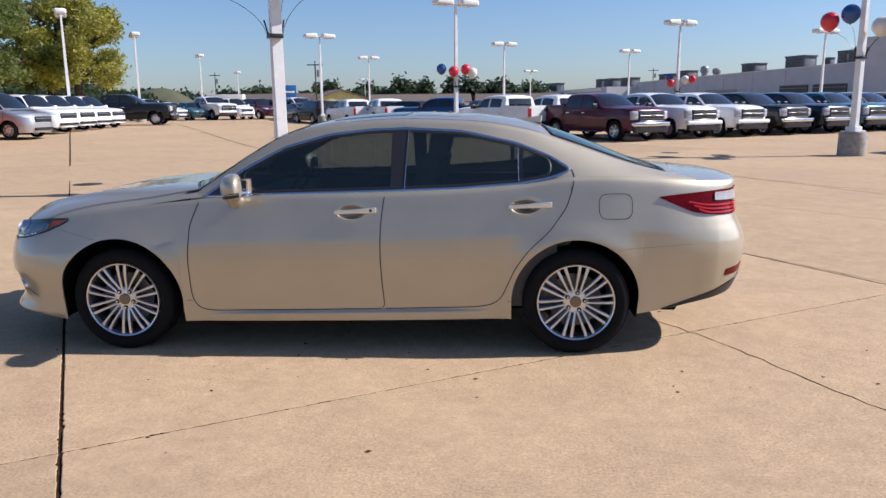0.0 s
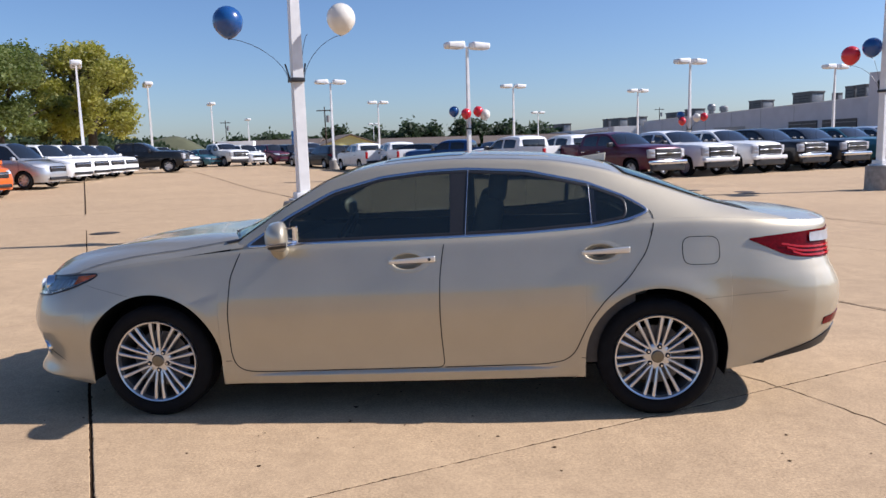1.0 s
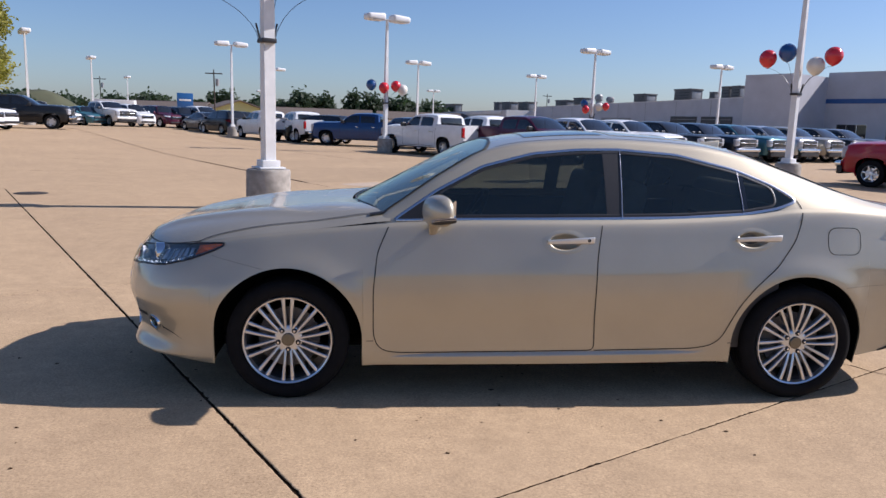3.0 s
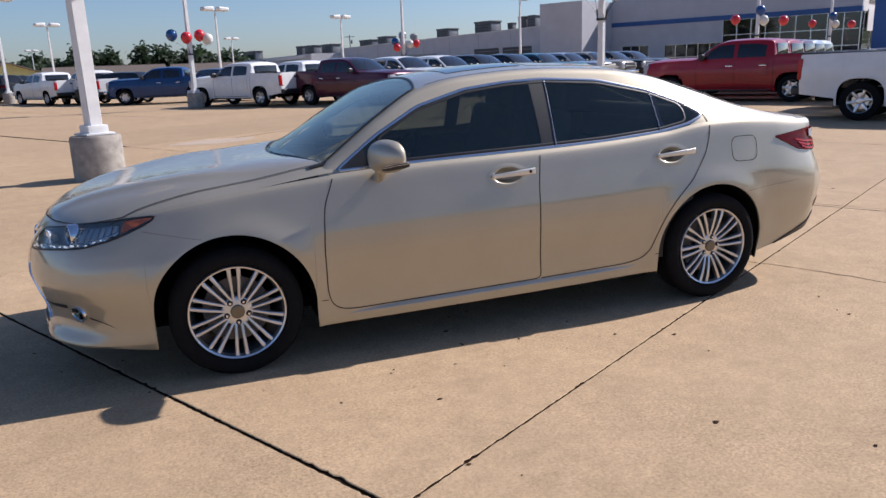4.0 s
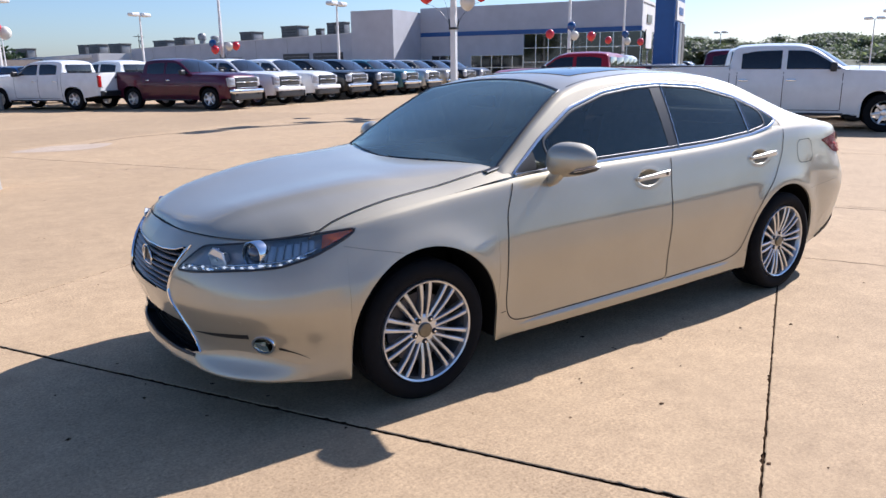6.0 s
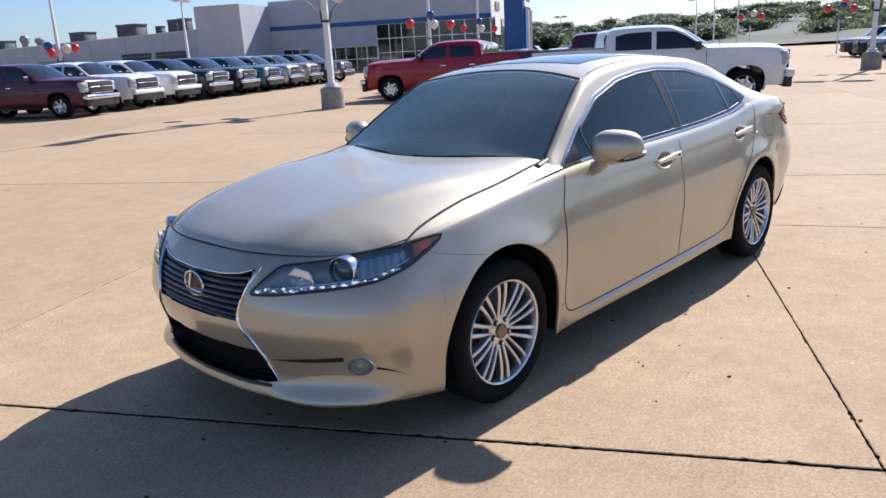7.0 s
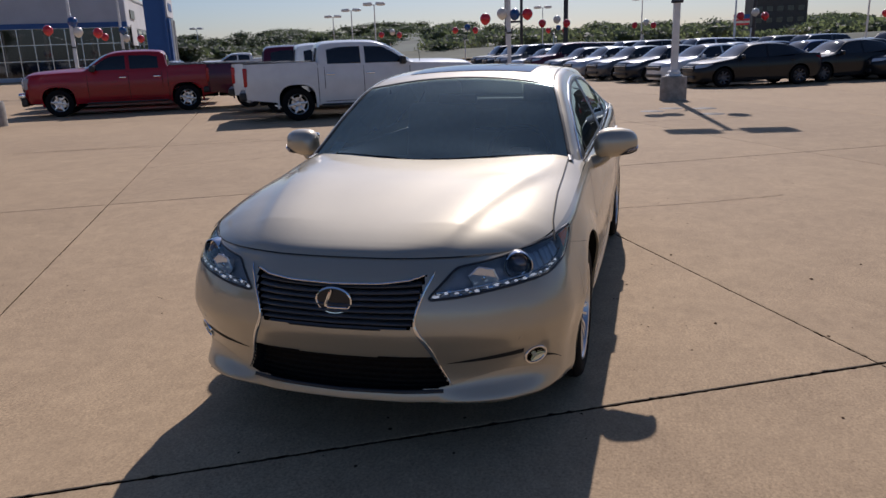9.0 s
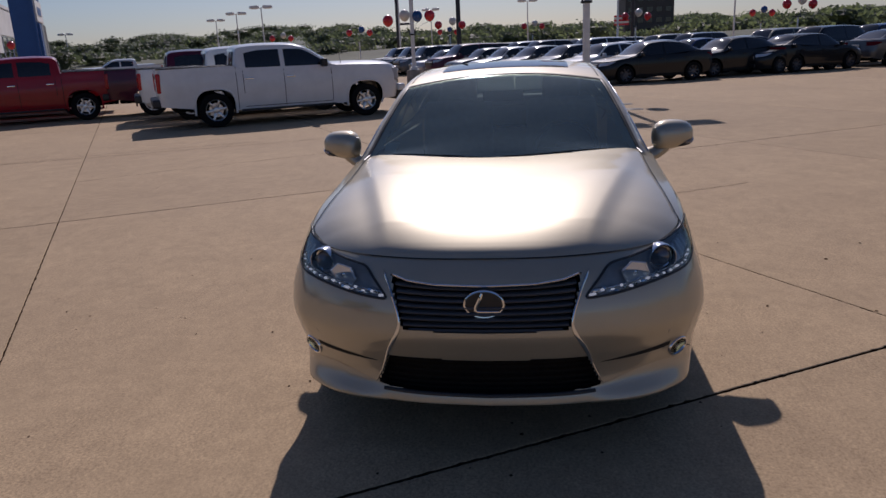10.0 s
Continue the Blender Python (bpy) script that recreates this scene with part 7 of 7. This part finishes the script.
# white against the grey front, to colour in the sun on this end
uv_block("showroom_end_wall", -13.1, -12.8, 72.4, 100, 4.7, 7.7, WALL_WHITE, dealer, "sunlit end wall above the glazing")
uv_block("end_sign", -12.79, -12.7, 74.5, 77.0, 5.5, 6.3, CAP, dealer, "plain tan wall sign")
uv_block("end_panel", -12.79, -12.72, 74.2, 77.4, 3.0, 4.9, WALL_WHITE, dealer, "white panel on the end wall")
uv_block("showroom_back", -37.0, -13.2, 80, 80.3, 0, 7.2, INTERIOR, dealer)
uv_block("glass_base", -25.0, -12.8, 72.0, 72.35, 0, 0.35, WALL_GREY, dealer)


def glazing(name, u0, u1, z0, z1, nu, nz, v=72.1):
    win = uv_block(name, u0, u1, v + 0.05, v + 0.08, z0, z1, DARKGLASS, dealer, "dark showroom glass")
    for i in range(nu + 1):
        u = u0 + (u1 - u0) * i / nu
        uv_block("mullion", u - 0.04, u + 0.04, v - 0.06, v + 0.04, z0, z1, SATIN, win)
    for j in range(nz + 1):
        z = z0 + (z1 - z0) * j / nz
        uv_block("transom", u0 + 0.04, u1 - 0.04, v - 0.055, v + 0.035, z - 0.035, z + 0.035, SATIN, win)
    return win


glazing("showroom_window", -25.0, -12.85, 0.35, 4.65, 9, 3)
glazing("office_window", -31.0, -25.05, 0.0, 2.55, 5, 2)
glazing("small_window", -35.8, -32.8, 1.2, 2.6, 3, 1)
end = part("end_window", block((0.03, 26, 4.3), (-12.9, 86, 2.5), 0), DARKGLASS, dealer, "end glazing of the showroom", False)
for k in range(9):
    part("mullion", block((0.1, 0.1, 4.3), (-12.86, 73 + 3.2 * k, 2.5), 0), SATIN, end, "", False)
for k in range(4):
    part("transom", block((0.08, 26, 0.08), (-12.86, 86, 0.4 + 1.4 * k), 0), SATIN, end, "", False)
for s0, s1 in ((8.2, 12.8), (2.5, 7.4)):
    d = wing_block("roller_door", s0, s1, -0.1, -0.01, 0, 3.1, DOOR_DARK, "dark roller door", 0.0)
    for k in range(6):
        bm = block((s1 - s0 - 0.1, 0.04, 0.05), (-(s0 + s1) / 2, -0.12, 0.27 + 0.5 * k), 0)
        bm.transform(WING)
        part("door_slat", bm, METAL_GREY, d, "", False)
tower = thing("entrance_tower", "tall blue entrance tower beside the showroom", "tower", m=UV)
uv_block("slab_blue", -9.9, -8.45, 62.0, 67.4, 0, 6.7, BLUE_TRIM, tower, "blue clad slab")
uv_block("slab_fin", -8.45, -8.25, 61.8, 67.4, 0, 7.1, BLUE_TRIM, tower, "tall blue edge fin")
uv_block("side_sign", -8.25, -8.12, 62.2, 66.9, 5.0, 6.6, WALL_WHITE, tower, "pale sign panel")
uv_block("tower_badge", -8.12, -8.08, 63.2, 65.6, 5.5, 6.1, BLUE_TRIM, tower, "plain blue sign shape")
for v0, v1, mat in ((62.3, 63.6, BLUE_TRIM), (63.9, 65.3, METAL_GREY), (65.6, 67.0, UNIT_GREY)):
    uv_block("side_fin", -8.25, -8.05, v0, v1, 0, 4.85, mat, tower)
for s, w, hgt in ((50.2, 3.6, 2.2), (44.7, 2.6, 1.9), (28.0, 2.7, 1.9), (18.8, 3.2, 2.2), (11.4, 1.3, 2.2), (9.7, 1.3, 2.2), (13.9, 0.9, 1.6), (76.4, 2.2, 2.6), (71.7, 3.6, 2.5), (64.3, 3.8, 2.3), (102.7, 7.0, 2.4), (114.5, 4.0, 2.6)):
    z0 = (4.9 if s < 48 or s > 78 else 4.42) - 0.013 * s
    ac = thing("roof_unit", "grey box-shaped air-conditioning unit on the flat roof", "air conditioner", "roof units", UV @ WING @ pose(-s, 7, z0))
    part("casing", block((w, min(w, 2.4) * 0.8, hgt * 0.8), (0, 0, hgt * 0.45 + 0.1), 0.04), UNIT_GREY, ac)
    part("lid", block((w * 1.05, min(w, 2.4) * 0.86, hgt * 0.1), (0, 0, hgt * 0.88 + 0.1), 0.03), UNIT_GREY, ac)
    part("kerb", block((w * 0.9, min(w, 2.4) * 0.7, 0.14), (0, 0, 0.03), 0.01), ROOF_DARK, ac)
    for k in range(4):
        part("louvre", block((w * 0.8, 0.03, 0.08), (0, -min(w, 2.4) * 0.41, hgt * (0.25 + 0.15 * k) + 0.1), 0.01), TRIM, ac)
    part("side_panel", block((0.03, min(w, 2.4) * 0.6, hgt * 0.6), (w / 2, 0, hgt * 0.5), 0.005), METAL_GREY, ac)
for s, h in ((40.0, 2.3), (36.8, 1.8)):
    vt = thing("roof_vent", "round galvanised roof vent", "vent", "roof vents", UV @ WING @ pose(-s, 7, 4.9 - 0.013 * s))
    part("stem", lathe([(0.45, 0), (0.45, h * 0.55), (0, h * 0.55)], 16, "Z"), METAL_GREY, vt)
    part("cowl", lathe([(0, h), (0.4, h * 0.97), (0.62, h * 0.85), (0.62, h * 0.6), (0.45, h * 0.55)], 16, "Z"), METAL_GREY, vt)


# ---- far surroundings ----
LEAF_GREEN = foliage("green_leaves", (0.21, 0.25, 0.08), 0.7)
LEAF_DULL = foliage("dull_green_leaves", (0.13, 0.135, 0.055), 0.6)
LEAF_DARK = foliage("dark_evergreen_leaves", (0.045, 0.075, 0.035), 0.5)
LEAF_YELLOW = foliage("yellowing_leaves", (0.38, 0.36, 0.085), 0.6)
# far leaves paler and more even: distance haze put into the colour
LEAF_HAZY = foliage("far_woodland_leaves", (0.16, 0.18, 0.135), 0.05, 0.25)
BARK = plain("tree_bark", (0.07, 0.055, 0.04), 0.9, 0, 0, 8, 0.3, 0.4)
GRASS = plain("dry_grass", (0.085, 0.09, 0.048), 0.9, 0, 0, 0.3, 0.3)
HILL = plain("wooded_hill", (0.1, 0.12, 0.09), 0.9, 0, 0, 0.03, 0.35)
HOUSE_YELLOW = plain("yellow_siding", (0.55, 0.52, 0.22), 0.7, 0, 0, 1.5, 0.08)
SHINGLE = plain("brown_shingles", (0.14, 0.11, 0.09), 0.9, 0, 0, 3, 0.2)
SIGN_BLUE = plain("blue_sign_face", (0.015, 0.11, 0.32), 0.4, 0, 0.3, 2, 0.08)


def leaves(rg, lobes, count, size):
    """Many small leaf clumps over and inside a set of lobes (centre, radii)."""
    vs, fs = [], []
    for _ in range(count):
        c, r = lobes[rg.randrange(len(lobes))]
        d = Vector((rg.gauss(0, 1), rg.gauss(0, 1), rg.gauss(0, 1))).normalized()
        k = (rg.uniform(0.5, 1.05) if rg.random() < 0.88 else rg.uniform(1.0, 1.32)) * (0.85 + 0.3 * noise.noise(d * 2.5 + c))
        p = c + Vector((d.x * r[0], d.y * r[1], d.z * r[2])) * k
        a = Vector((rg.gauss(0, 1), rg.gauss(0, 1), rg.gauss(0, 0.7))).normalized()
        b = a.orthogonal().normalized()
        s = size * rg.uniform(0.5, 1.2)
        i = len(vs)
        tip = p + a * s
        vs += [p - a * s * 0.6, p + b * s * 0.5, tip, p - b * s * 0.5]
        fs.append((i, i + 1, i + 2, i + 3))
    return vs, fs


def tree(x, y, height, spread, mat, word, seed, count=9000, size=0.26):
    rg = random.Random(seed)
    x, y = lot(x, y)
    ob = thing("tree", f"{word} broadleaf tree with an uneven crown", "tree", "trees", pose(x, y, max(0.0, rise(x, y) - 0.02)))
    trunk = part("trunk", tube([(0, 0, 0), (0.05, 0.02, height * 0.2), (0.0, 0.1, height * 0.4), (0.1, 0.1, height * 0.62)], 0.04 * height, 10, [1.2, 0.9, 0.7, 0.35]), BARK, ob)
    lobes = []
    for k in range(26):
        a, u = rg.uniform(0, math.tau), rg.uniform(-0.75, 0.95)
        h = height * (0.58 + 0.33 * u)
        rad = spread * 0.82 * math.sqrt(1 - u * u) * rg.uniform(0.55, 1.05)
        c = Vector((rad * math.cos(a), rad * math.sin(a), h))
        lobes.append((c, (spread * rg.uniform(0.2, 0.36), spread * rg.uniform(0.2, 0.36), height * rg.uniform(0.07, 0.13))))
        root = Vector((0, 0.05, height * rg.uniform(0.25, 0.5)))
        part("limb", tube([root, root.lerp(c, 0.5) + Vector((0, 0, 0.25)), c], 0.012 * height, 6, [1, 0.7, 0.3]), BARK, trunk)
    vs, fs = leaves(rg, lobes, count, size)
    raw("crown", vs, fs, mat, ob, "", None, False)
    return ob


tree(-29.3, 46.8, 9.6, 3.9, LEAF_YELLOW, "yellow-green", 3, 24000, 0.17)
tree(-32.4, 48.5, 9.2, 3.4, LEAF_DULL, "dull green", 8, 14000, 0.18)
tree(-33.0, 42.0, 8.9, 4.6, LEAF_GREEN, "green", 4, 24000, 0.17)
tree(-36.0, 36.5, 11.5, 3.8, LEAF_GREEN, "tall green", 9, 16000, 0.18)
mound = bmesh.new()
bmesh.ops.create_grid(mound, x_segments=20, y_segments=12, size=1)
for v in mound.verts:
    r = min(1.0, v.co.length)
    v.co = Vector((v.co.x * 13, v.co.y * 9, -0.3 + 5.0 * (0.5 + 0.5 * math.cos(math.pi * r)) + 0.3 * noise.noise(v.co * 3)))
tagged(part("grass_mound", mound, GRASS, None, "", True, pose(-57, 123, 0, 0, 0, 25)), "low dry grass mound behind the lot", "grass", kind="structure")


def woodland(name, label, spots, mat, seed, per, size, sink=0.25):
    rg = random.Random(seed)
    V, F = [], []
    for x, y, z, r, h in spots:
        lobes = []
        for k in range(4):
            c = Vector((x + rg.uniform(-0.45, 0.45) * r, y + rg.uniform(-0.45, 0.45) * r, z + h * rg.uniform(0.35, 0.75)))
            lobes.append((c, (r * 0.6, r * 0.6, h * 0.32)))
        lobes.append((Vector((x, y, z + h * 0.25)), (r * 0.8, r * 0.8, h * 0.3)))
        vs, fs = leaves(rg, lobes, per, size)
        # a closed core inside each lobe, so that no light shows through the middle
        for c, r in lobes:
            o = len(vs)
            for k in range(3):
                el = (-0.7, 0.1, 0.8)[k]
                for q in range(7):
                    a = math.tau * q / 7 + k
                    j = rg.uniform(0.4, 0.6)
                    vs.append(c + Vector((r[0] * j * math.cos(el) * math.cos(a), r[1] * j * math.cos(el) * math.sin(a), r[2] * j * math.sin(el))))
            vs.append(c + Vector((0, 0, r[2] * 0.6)))
            for k in range(2):
                for q in range(7):
                    fs.append((o + 7 * k + q, o + 7 * k + (q + 1) % 7, o + 7 * k + 7 + (q + 1) % 7, o + 7 * k + 7 + q))
            fs += [(o + 14 + q, o + 14 + (q + 1) % 7, o + 21) for q in range(7)]
        o = len(V)
        V += vs
        F += [tuple(i + o for i in f) for f in fs]
    return tagged(raw(name, V, F, mat, None, "", None, False), label, "trees", kind="stuff")


rg = random.Random(11)
spots = []
for k in range(46):
    a = radians(rg.uniform(84, 116))
    d = rg.uniform(135, 170)
    spots.append((d * math.cos(a), d * math.sin(a), 0, rg.uniform(3, 5), rg.uniform(3.5, 6.5)))
for x, y, r, h in ((-15.2, 134, 3.2, 7.6), (-12.5, 136, 2.6, 6.2), (-10.5, 135, 2.4, 6.4), (-6.8, 137, 3.2, 7.6), (-3.0, 136, 3.0, 7.2), (0.5, 137, 2.8, 6.0), (4, 136, 3.0, 5.6)):
    spots.append((x, y, 0, r, h))
for k in range(40):
    a = radians(rg.uniform(116, 150))
    d = rg.uniform(110, 150)
    spots.append((d * math.cos(a), d * math.sin(a), 0, rg.uniform(3, 6), rg.uniform(3.5, 6.5)))
woodland("far_trees", "line of dark green trees behind the lot", spots, LEAF_DARK, 21, 520, 0.6)


def hill_height(x, y):
    a = math.degrees(math.atan2(y, x))
    d = math.hypot(x, y)
    climb = max(0.0, min(1.0, (d - 150) / 350))
    return -1.2 + climb * (12 + 7 * noise.noise(Vector((a * 0.06, 0.3, 1.7))) + 6 * noise.noise(Vector((a * 0.16, d * 0.004, 4.0))))


def hills():
    na, nd = 160, 14
    P = np.zeros((na, nd, 3))
    for i in range(na):
        a = radians(-75 + 150 * i / (na - 1))
        for j in range(nd):
            d = 150 * (900 / 150) ** (j / (nd - 1))
            x, y = d * math.cos(a), d * math.sin(a)
            P[i, j] = (x, y, hill_height(x, y))
    return tagged(sheet("hillside", P, HILL, None, "", True), "distant wooded hills", "hill", kind="structure")


hills()
spots = []
for k in range(330):
    a = radians(rg.uniform(-60, 62))
    d = rg.choice((rg.uniform(125, 190), rg.uniform(190, 330), rg.uniform(300, 480)))
    x, y = d * math.cos(a), d * math.sin(a)
    s = rg.uniform(0.8, 1.25)
    spots.append((x, y, max(-0.5, hill_height(x, y)), 5.0 * s * (1 + d / 450), (4.6 if d < 190 else 5.6) * s))
woodland("hill_woods", "woods on the distant slopes", spots, LEAF_HAZY, 22, 1000, 0.65)

bank = bmesh.new()
bmesh.ops.create_grid(bank, x_segments=24, y_segments=30, size=1)
for v in bank.verts:
    v.co.x, v.co.y = 112 + v.co.x * 14, v.co.y * 110
    v.co.z = 0.3 + 0.8 * noise.noise(Vector((v.co.x * 0.03, v.co.y * 0.03, 2))) + (v.co.x - 98) * 0.06
tagged(part("grass_bank", bank, GRASS), "dry green grass bank beyond the car lot", "grass", kind="structure")

# house, roofs, sign, poles and box truck across the street
house = thing("house", "small yellow house with a brown shingle gable roof", "house", m=pose(*lot(-25.2, 113), 0, 0, 0, 25))
gb = bmesh.new()
prof = [(-4.2, 0), (4.2, 0), (4.2, 2.3), (0, 3.7), (-4.2, 2.3)]
fr, bk = [gb.verts.new((a, -4, b)) for a, b in prof], [gb.verts.new((a, 4, b)) for a, b in prof]
gb.faces.new(fr)
gb.faces.new(bk[::-1])
for k in range(5):
    gb.faces.new((fr[k], bk[k], bk[(k + 1) % 5], fr[(k + 1) % 5]))
bmesh.ops.recalc_face_normals(gb, faces=gb.faces)
part("wall", gb, HOUSE_YELLOW, house, "yellow gable wall", False)
for s_ in (-1, 1):
    part("roof", block((5.0, 9.0, 0.16), (s_ * 2.35, 0, 3.03), 0.02, 2, (0, s_ * 18.4, 0)), SHINGLE, house, "brown shingle slope", False)
part("window", block((1.0, 0.06, 1.0), (-1.8, -4.02, 1.4), 0.02), DARKGLASS, house)
for x, y, w, z, a in ((-13, 126, 17, 1.9, 5), (-38, 122, 14, 2.2, -8), (6, 132, 18, 1.9, 0)):
    low = thing("low_house", "low brown-roofed house behind the lot", "house", "houses behind the lot", pose(*lot(x, y), 0, 0, 0, a))
    part("wall", block((w, 7, z), (0, 0, z / 2), 0), WALL_WHITE, low, "pale wall", False)
    for s_ in (-1, 1):
        part("roof", block((w + 1, 4.3, 0.15), (0, s_ * 1.9, z + 0.62), 0.02, 2, (-s_ * 19, 0, 0)), SHINGLE, low, "brown shingle slope", False)
sign = thing("street_sign", "blue rectangular sign panel on a post", "sign", m=pose(*lot(-27.6, 95), 0, 0, 0, 20))
part("panel", block((2.0, 0.3, 2.0), (0, 0, 3.2), 0.05), SIGN_BLUE, sign, "blue sign face")
part("bar", block((1.5, 0.02, 0.22), (0, -0.16, 3.3), 0.005), STICKER, sign, "pale unreadable line")
part("post", block((0.25, 0.25, 2.3), (0, 0, 1.15), 0.02), POST_DARK, sign)
for x, y, h in ((-24.0, 96, 7.4), (-55, 140, 8), (36, 170, 9)):
    up = thing("utility_pole", "wooden utility pole with a cross-arm and cables", "utility pole", "utility poles", pose(*lot(x, y), 0))
    part("pole", tube([(0, 0, 0), (-0.1, 0, h)], 0.11, 8, [1, 0.7]), BARK, up)
    part("cross_arm", block((2.2, 0.12, 0.14), (-0.1, 0, h - 0.5), 0.02), BARK, up)
    part("transformer", lathe([(0, -0.5), (0.25, -0.5), (0.25, 0.4), (0, 0.45)], 12, "Z"), METAL_GREY, up, m=pose(0.35, 0, h - 1.6))
box_truck = thing("box_truck", "white box truck parked behind the lot", "truck", m=pose(*lot(-37.5, 98), 0, 0, 0, 10))
part("cargo_box", block((5, 2.4, 2.3), (0, 0, 1.95), 0.05), WALL_WHITE, box_truck)
part("cab", block((1.7, 2.1, 1.7), (3.3, 0, 1.3), 0.2, 3), WHITE_PAINT, box_truck)
part("chassis", block((6, 1.2, 0.3), (0.6, 0, 0.65), 0.03), UNDER, box_truck)
for x in (-1.5, 3.2):
    for s_ in (-1, 1):
        wheel(box_truck, (x, s_ * 0.95, 0.42), 0.42, 0.26, 0.26, s_, 6, False, 5, False)
# tall sign frame and dark posts beyond the car lot
frame_sign = thing("pylon_sign", "tall dark steel pylon with a blue sign box", "sign", m=pose(*lot(69.2, 13.6), 0, 0, 0, 100))
for x in (-0.75, 0.75):
    part("leg", block((0.28, 0.28, 6.6), (x, 0, 3.3), 0.02), POST_DARK, frame_sign)
part("cross_bar", block((1.3, 0.2, 0.2), (0, 0, 4.0), 0.02), POST_DARK, frame_sign)
part("sign_box", block((3.0, 0.5, 2.4), (0, 0, 7.6), 0.06), SIGN_BLUE, frame_sign, "blue sign box")
for x, y, h in ((55.2, 6.7, 10), (74.8, -8.8, 8)):
    dp = thing("flag_pole", "tall dark steel pole", "pole", "tall poles", pose(*lot(x, y), 0))
    part("pole", tube([(0, 0, 0), (0, 0, h)], 0.2, 10, [1, 0.8]), POST_DARK, dp)

flag = thing("flag", "striped red and white flag with a blue corner", "flag", m=pose(*lot(74.6, -8.5), 0, 0, 0, 95))
for k in range(5):
    part("stripe", block((1.5, 0.03, 0.19), (0.85, 0.03 * math.sin(k), 3.0 + 0.2 * k), 0.01), RED_BALLOON if k % 2 == 0 else WHITE_BALLOON, flag)
part("corner", block((0.6, 0.06, 0.6), (0.4, 0, 3.6), 0.01), BLUE_BALLOON, flag)
tall = thing("distant_building", "brown block of flats far beyond the lot", "building", m=pose(*lot(230, -29), 0, 0, 0, 5))
part("wall", block((12, 14, 15), (0, 0, 7.5), 0), SHINGLE, tall, "brown wall", False)
for i in range(5):
    for j in range(4):
        part("window", block((0.1, 1.6, 1.3), (-6.03, -5.4 + 2.7 * i, 3.5 + 3 * j), 0), DARKGLASS, tall, "", False)

# ---- small things on the ground ----
ASPHALT_STAIN = Mat("brown_litter", (0.06, 0.035, 0.02), 1.0, 0, 0, 0.03)
ASPHALT_STAIN = ASPHALT_STAIN.tint(ASPHALT_STAIN.vary(6, 0.5, 1.6)).m
PALE_PATCH = concrete("pale_patch_concrete", (0.48, 0.385, 0.3))
IRON = plain("cast_iron_cover", (0.06, 0.05, 0.042), 0.7, 0.4, 0, 12, 0.3, 0.3)
for x, y in ((13.2, -0.83), (12.4, -2.1), (13.96, -1.25), (13.86, -2.02), (-7.3, 8.9), (7.0, 15.6), (5.9, 17.3), (7.06, 16.2)):
    cov = part("drain_cover", lathe([(0, 0.008), (0.2, 0.008), (0.21, 0.002), (0.27, 0.004), (0.28, 0.0)], 28, "Z"), IRON, None, "", True, pose(*lot(x, y), 0.001))
    tagged(cov, "round dark iron cover set in the concrete", "drain cover", "drain covers", "structure")


def crack(pts, width, seed):
    rg = random.Random(seed)
    line = dense([(*lot(*p), 0.0) for p in pts], 0.08)
    out = [Vector((p.x + rg.uniform(-0.012, 0.012), p.y + rg.uniform(-0.012, 0.012), 0.0015)) for p in line]
    bm = bmesh.new()
    prev = None
    for i, p in enumerate(out):
        t = (out[min(i + 1, len(out) - 1)] - out[max(i - 1, 0)]).normalized()
        s = Vector((-t.y, t.x, 0)) * width * rg.uniform(0.3, 0.9)
        cur = (bm.verts.new(p - s), bm.verts.new(p + s))
        if prev:
            bm.faces.new((prev[0], prev[1], cur[1], cur[0]))
        prev = cur
    bmesh.ops.recalc_face_normals(bm, faces=bm.faces)
    return tagged(part("crack", bm, JOINT, None, "", False), "thin dark crack in the concrete", "crack", "cracks", "structure")


crack([(1.9, -0.05), (2.1, -0.3), (2.31, -0.69), (2.53, -1.15), (2.72, -1.57), (3.2, -2.35)], 0.006, 1)
crack([(4.3, 6.2), (5.0, 5.4), (5.75, 4.36), (6.6, 3.2)], 0.008, 2)
crack([(5.74, 9.74), (6.5, 8.6), (7.28, 7.5), (8.4, 5.2)], 0.01, 3)
crack([(3.3, 2.3), (3.8, 1.5), (4.2, 0.9), (4.9, -0.2)], 0.006, 4)
crack([(-1.4, 12.4), (0.4, 14.2), (3.1, 15.1), (6.6, 15.5)], 0.03, 5)
rg = random.Random(5)
bm = bmesh.new()
for k in range(420):
    r = 0.5 + 9 * rg.random() ** 1.3
    a = rg.uniform(0, math.tau)
    x, y = -0.8 + r * math.cos(a), -0.6 + r * math.sin(a)
    s = rg.uniform(0.003, 0.009) * (1.5 if rg.random() < 0.12 else 1)
    ret = bmesh.ops.create_icosphere(bm, subdivisions=1, radius=1)
    for v in ret["verts"]:
        v.co = Vector((x + v.co.x * s * rg.uniform(0.5, 1.7), y + v.co.y * s * rg.uniform(0.4, 1.3), 0.002 + max(0, v.co.z) * s * 0.4))
tagged(part("grit", bm, ASPHALT_STAIN), "scattered dark grit and leaf bits on the concrete", "grit", kind="stuff")
pt = bmesh.new()
ring = [(0.95 * math.cos(t) * (1 + 0.12 * math.sin(3 * t)), 0.55 * math.sin(t) * (1 + 0.1 * math.cos(4 * t))) for t in np.linspace(0, math.tau, 40)[:-1]]
pt.faces.new([pt.verts.new((x, y, 0)) for x, y in ring])
tagged(part("pale_patch", pt, PALE_PATCH, None, "", False, pose(*lot(-1.1, 12.6), 0.003, 0, 0, 20)), "pale worn patch on the concrete", "patch", kind="structure")
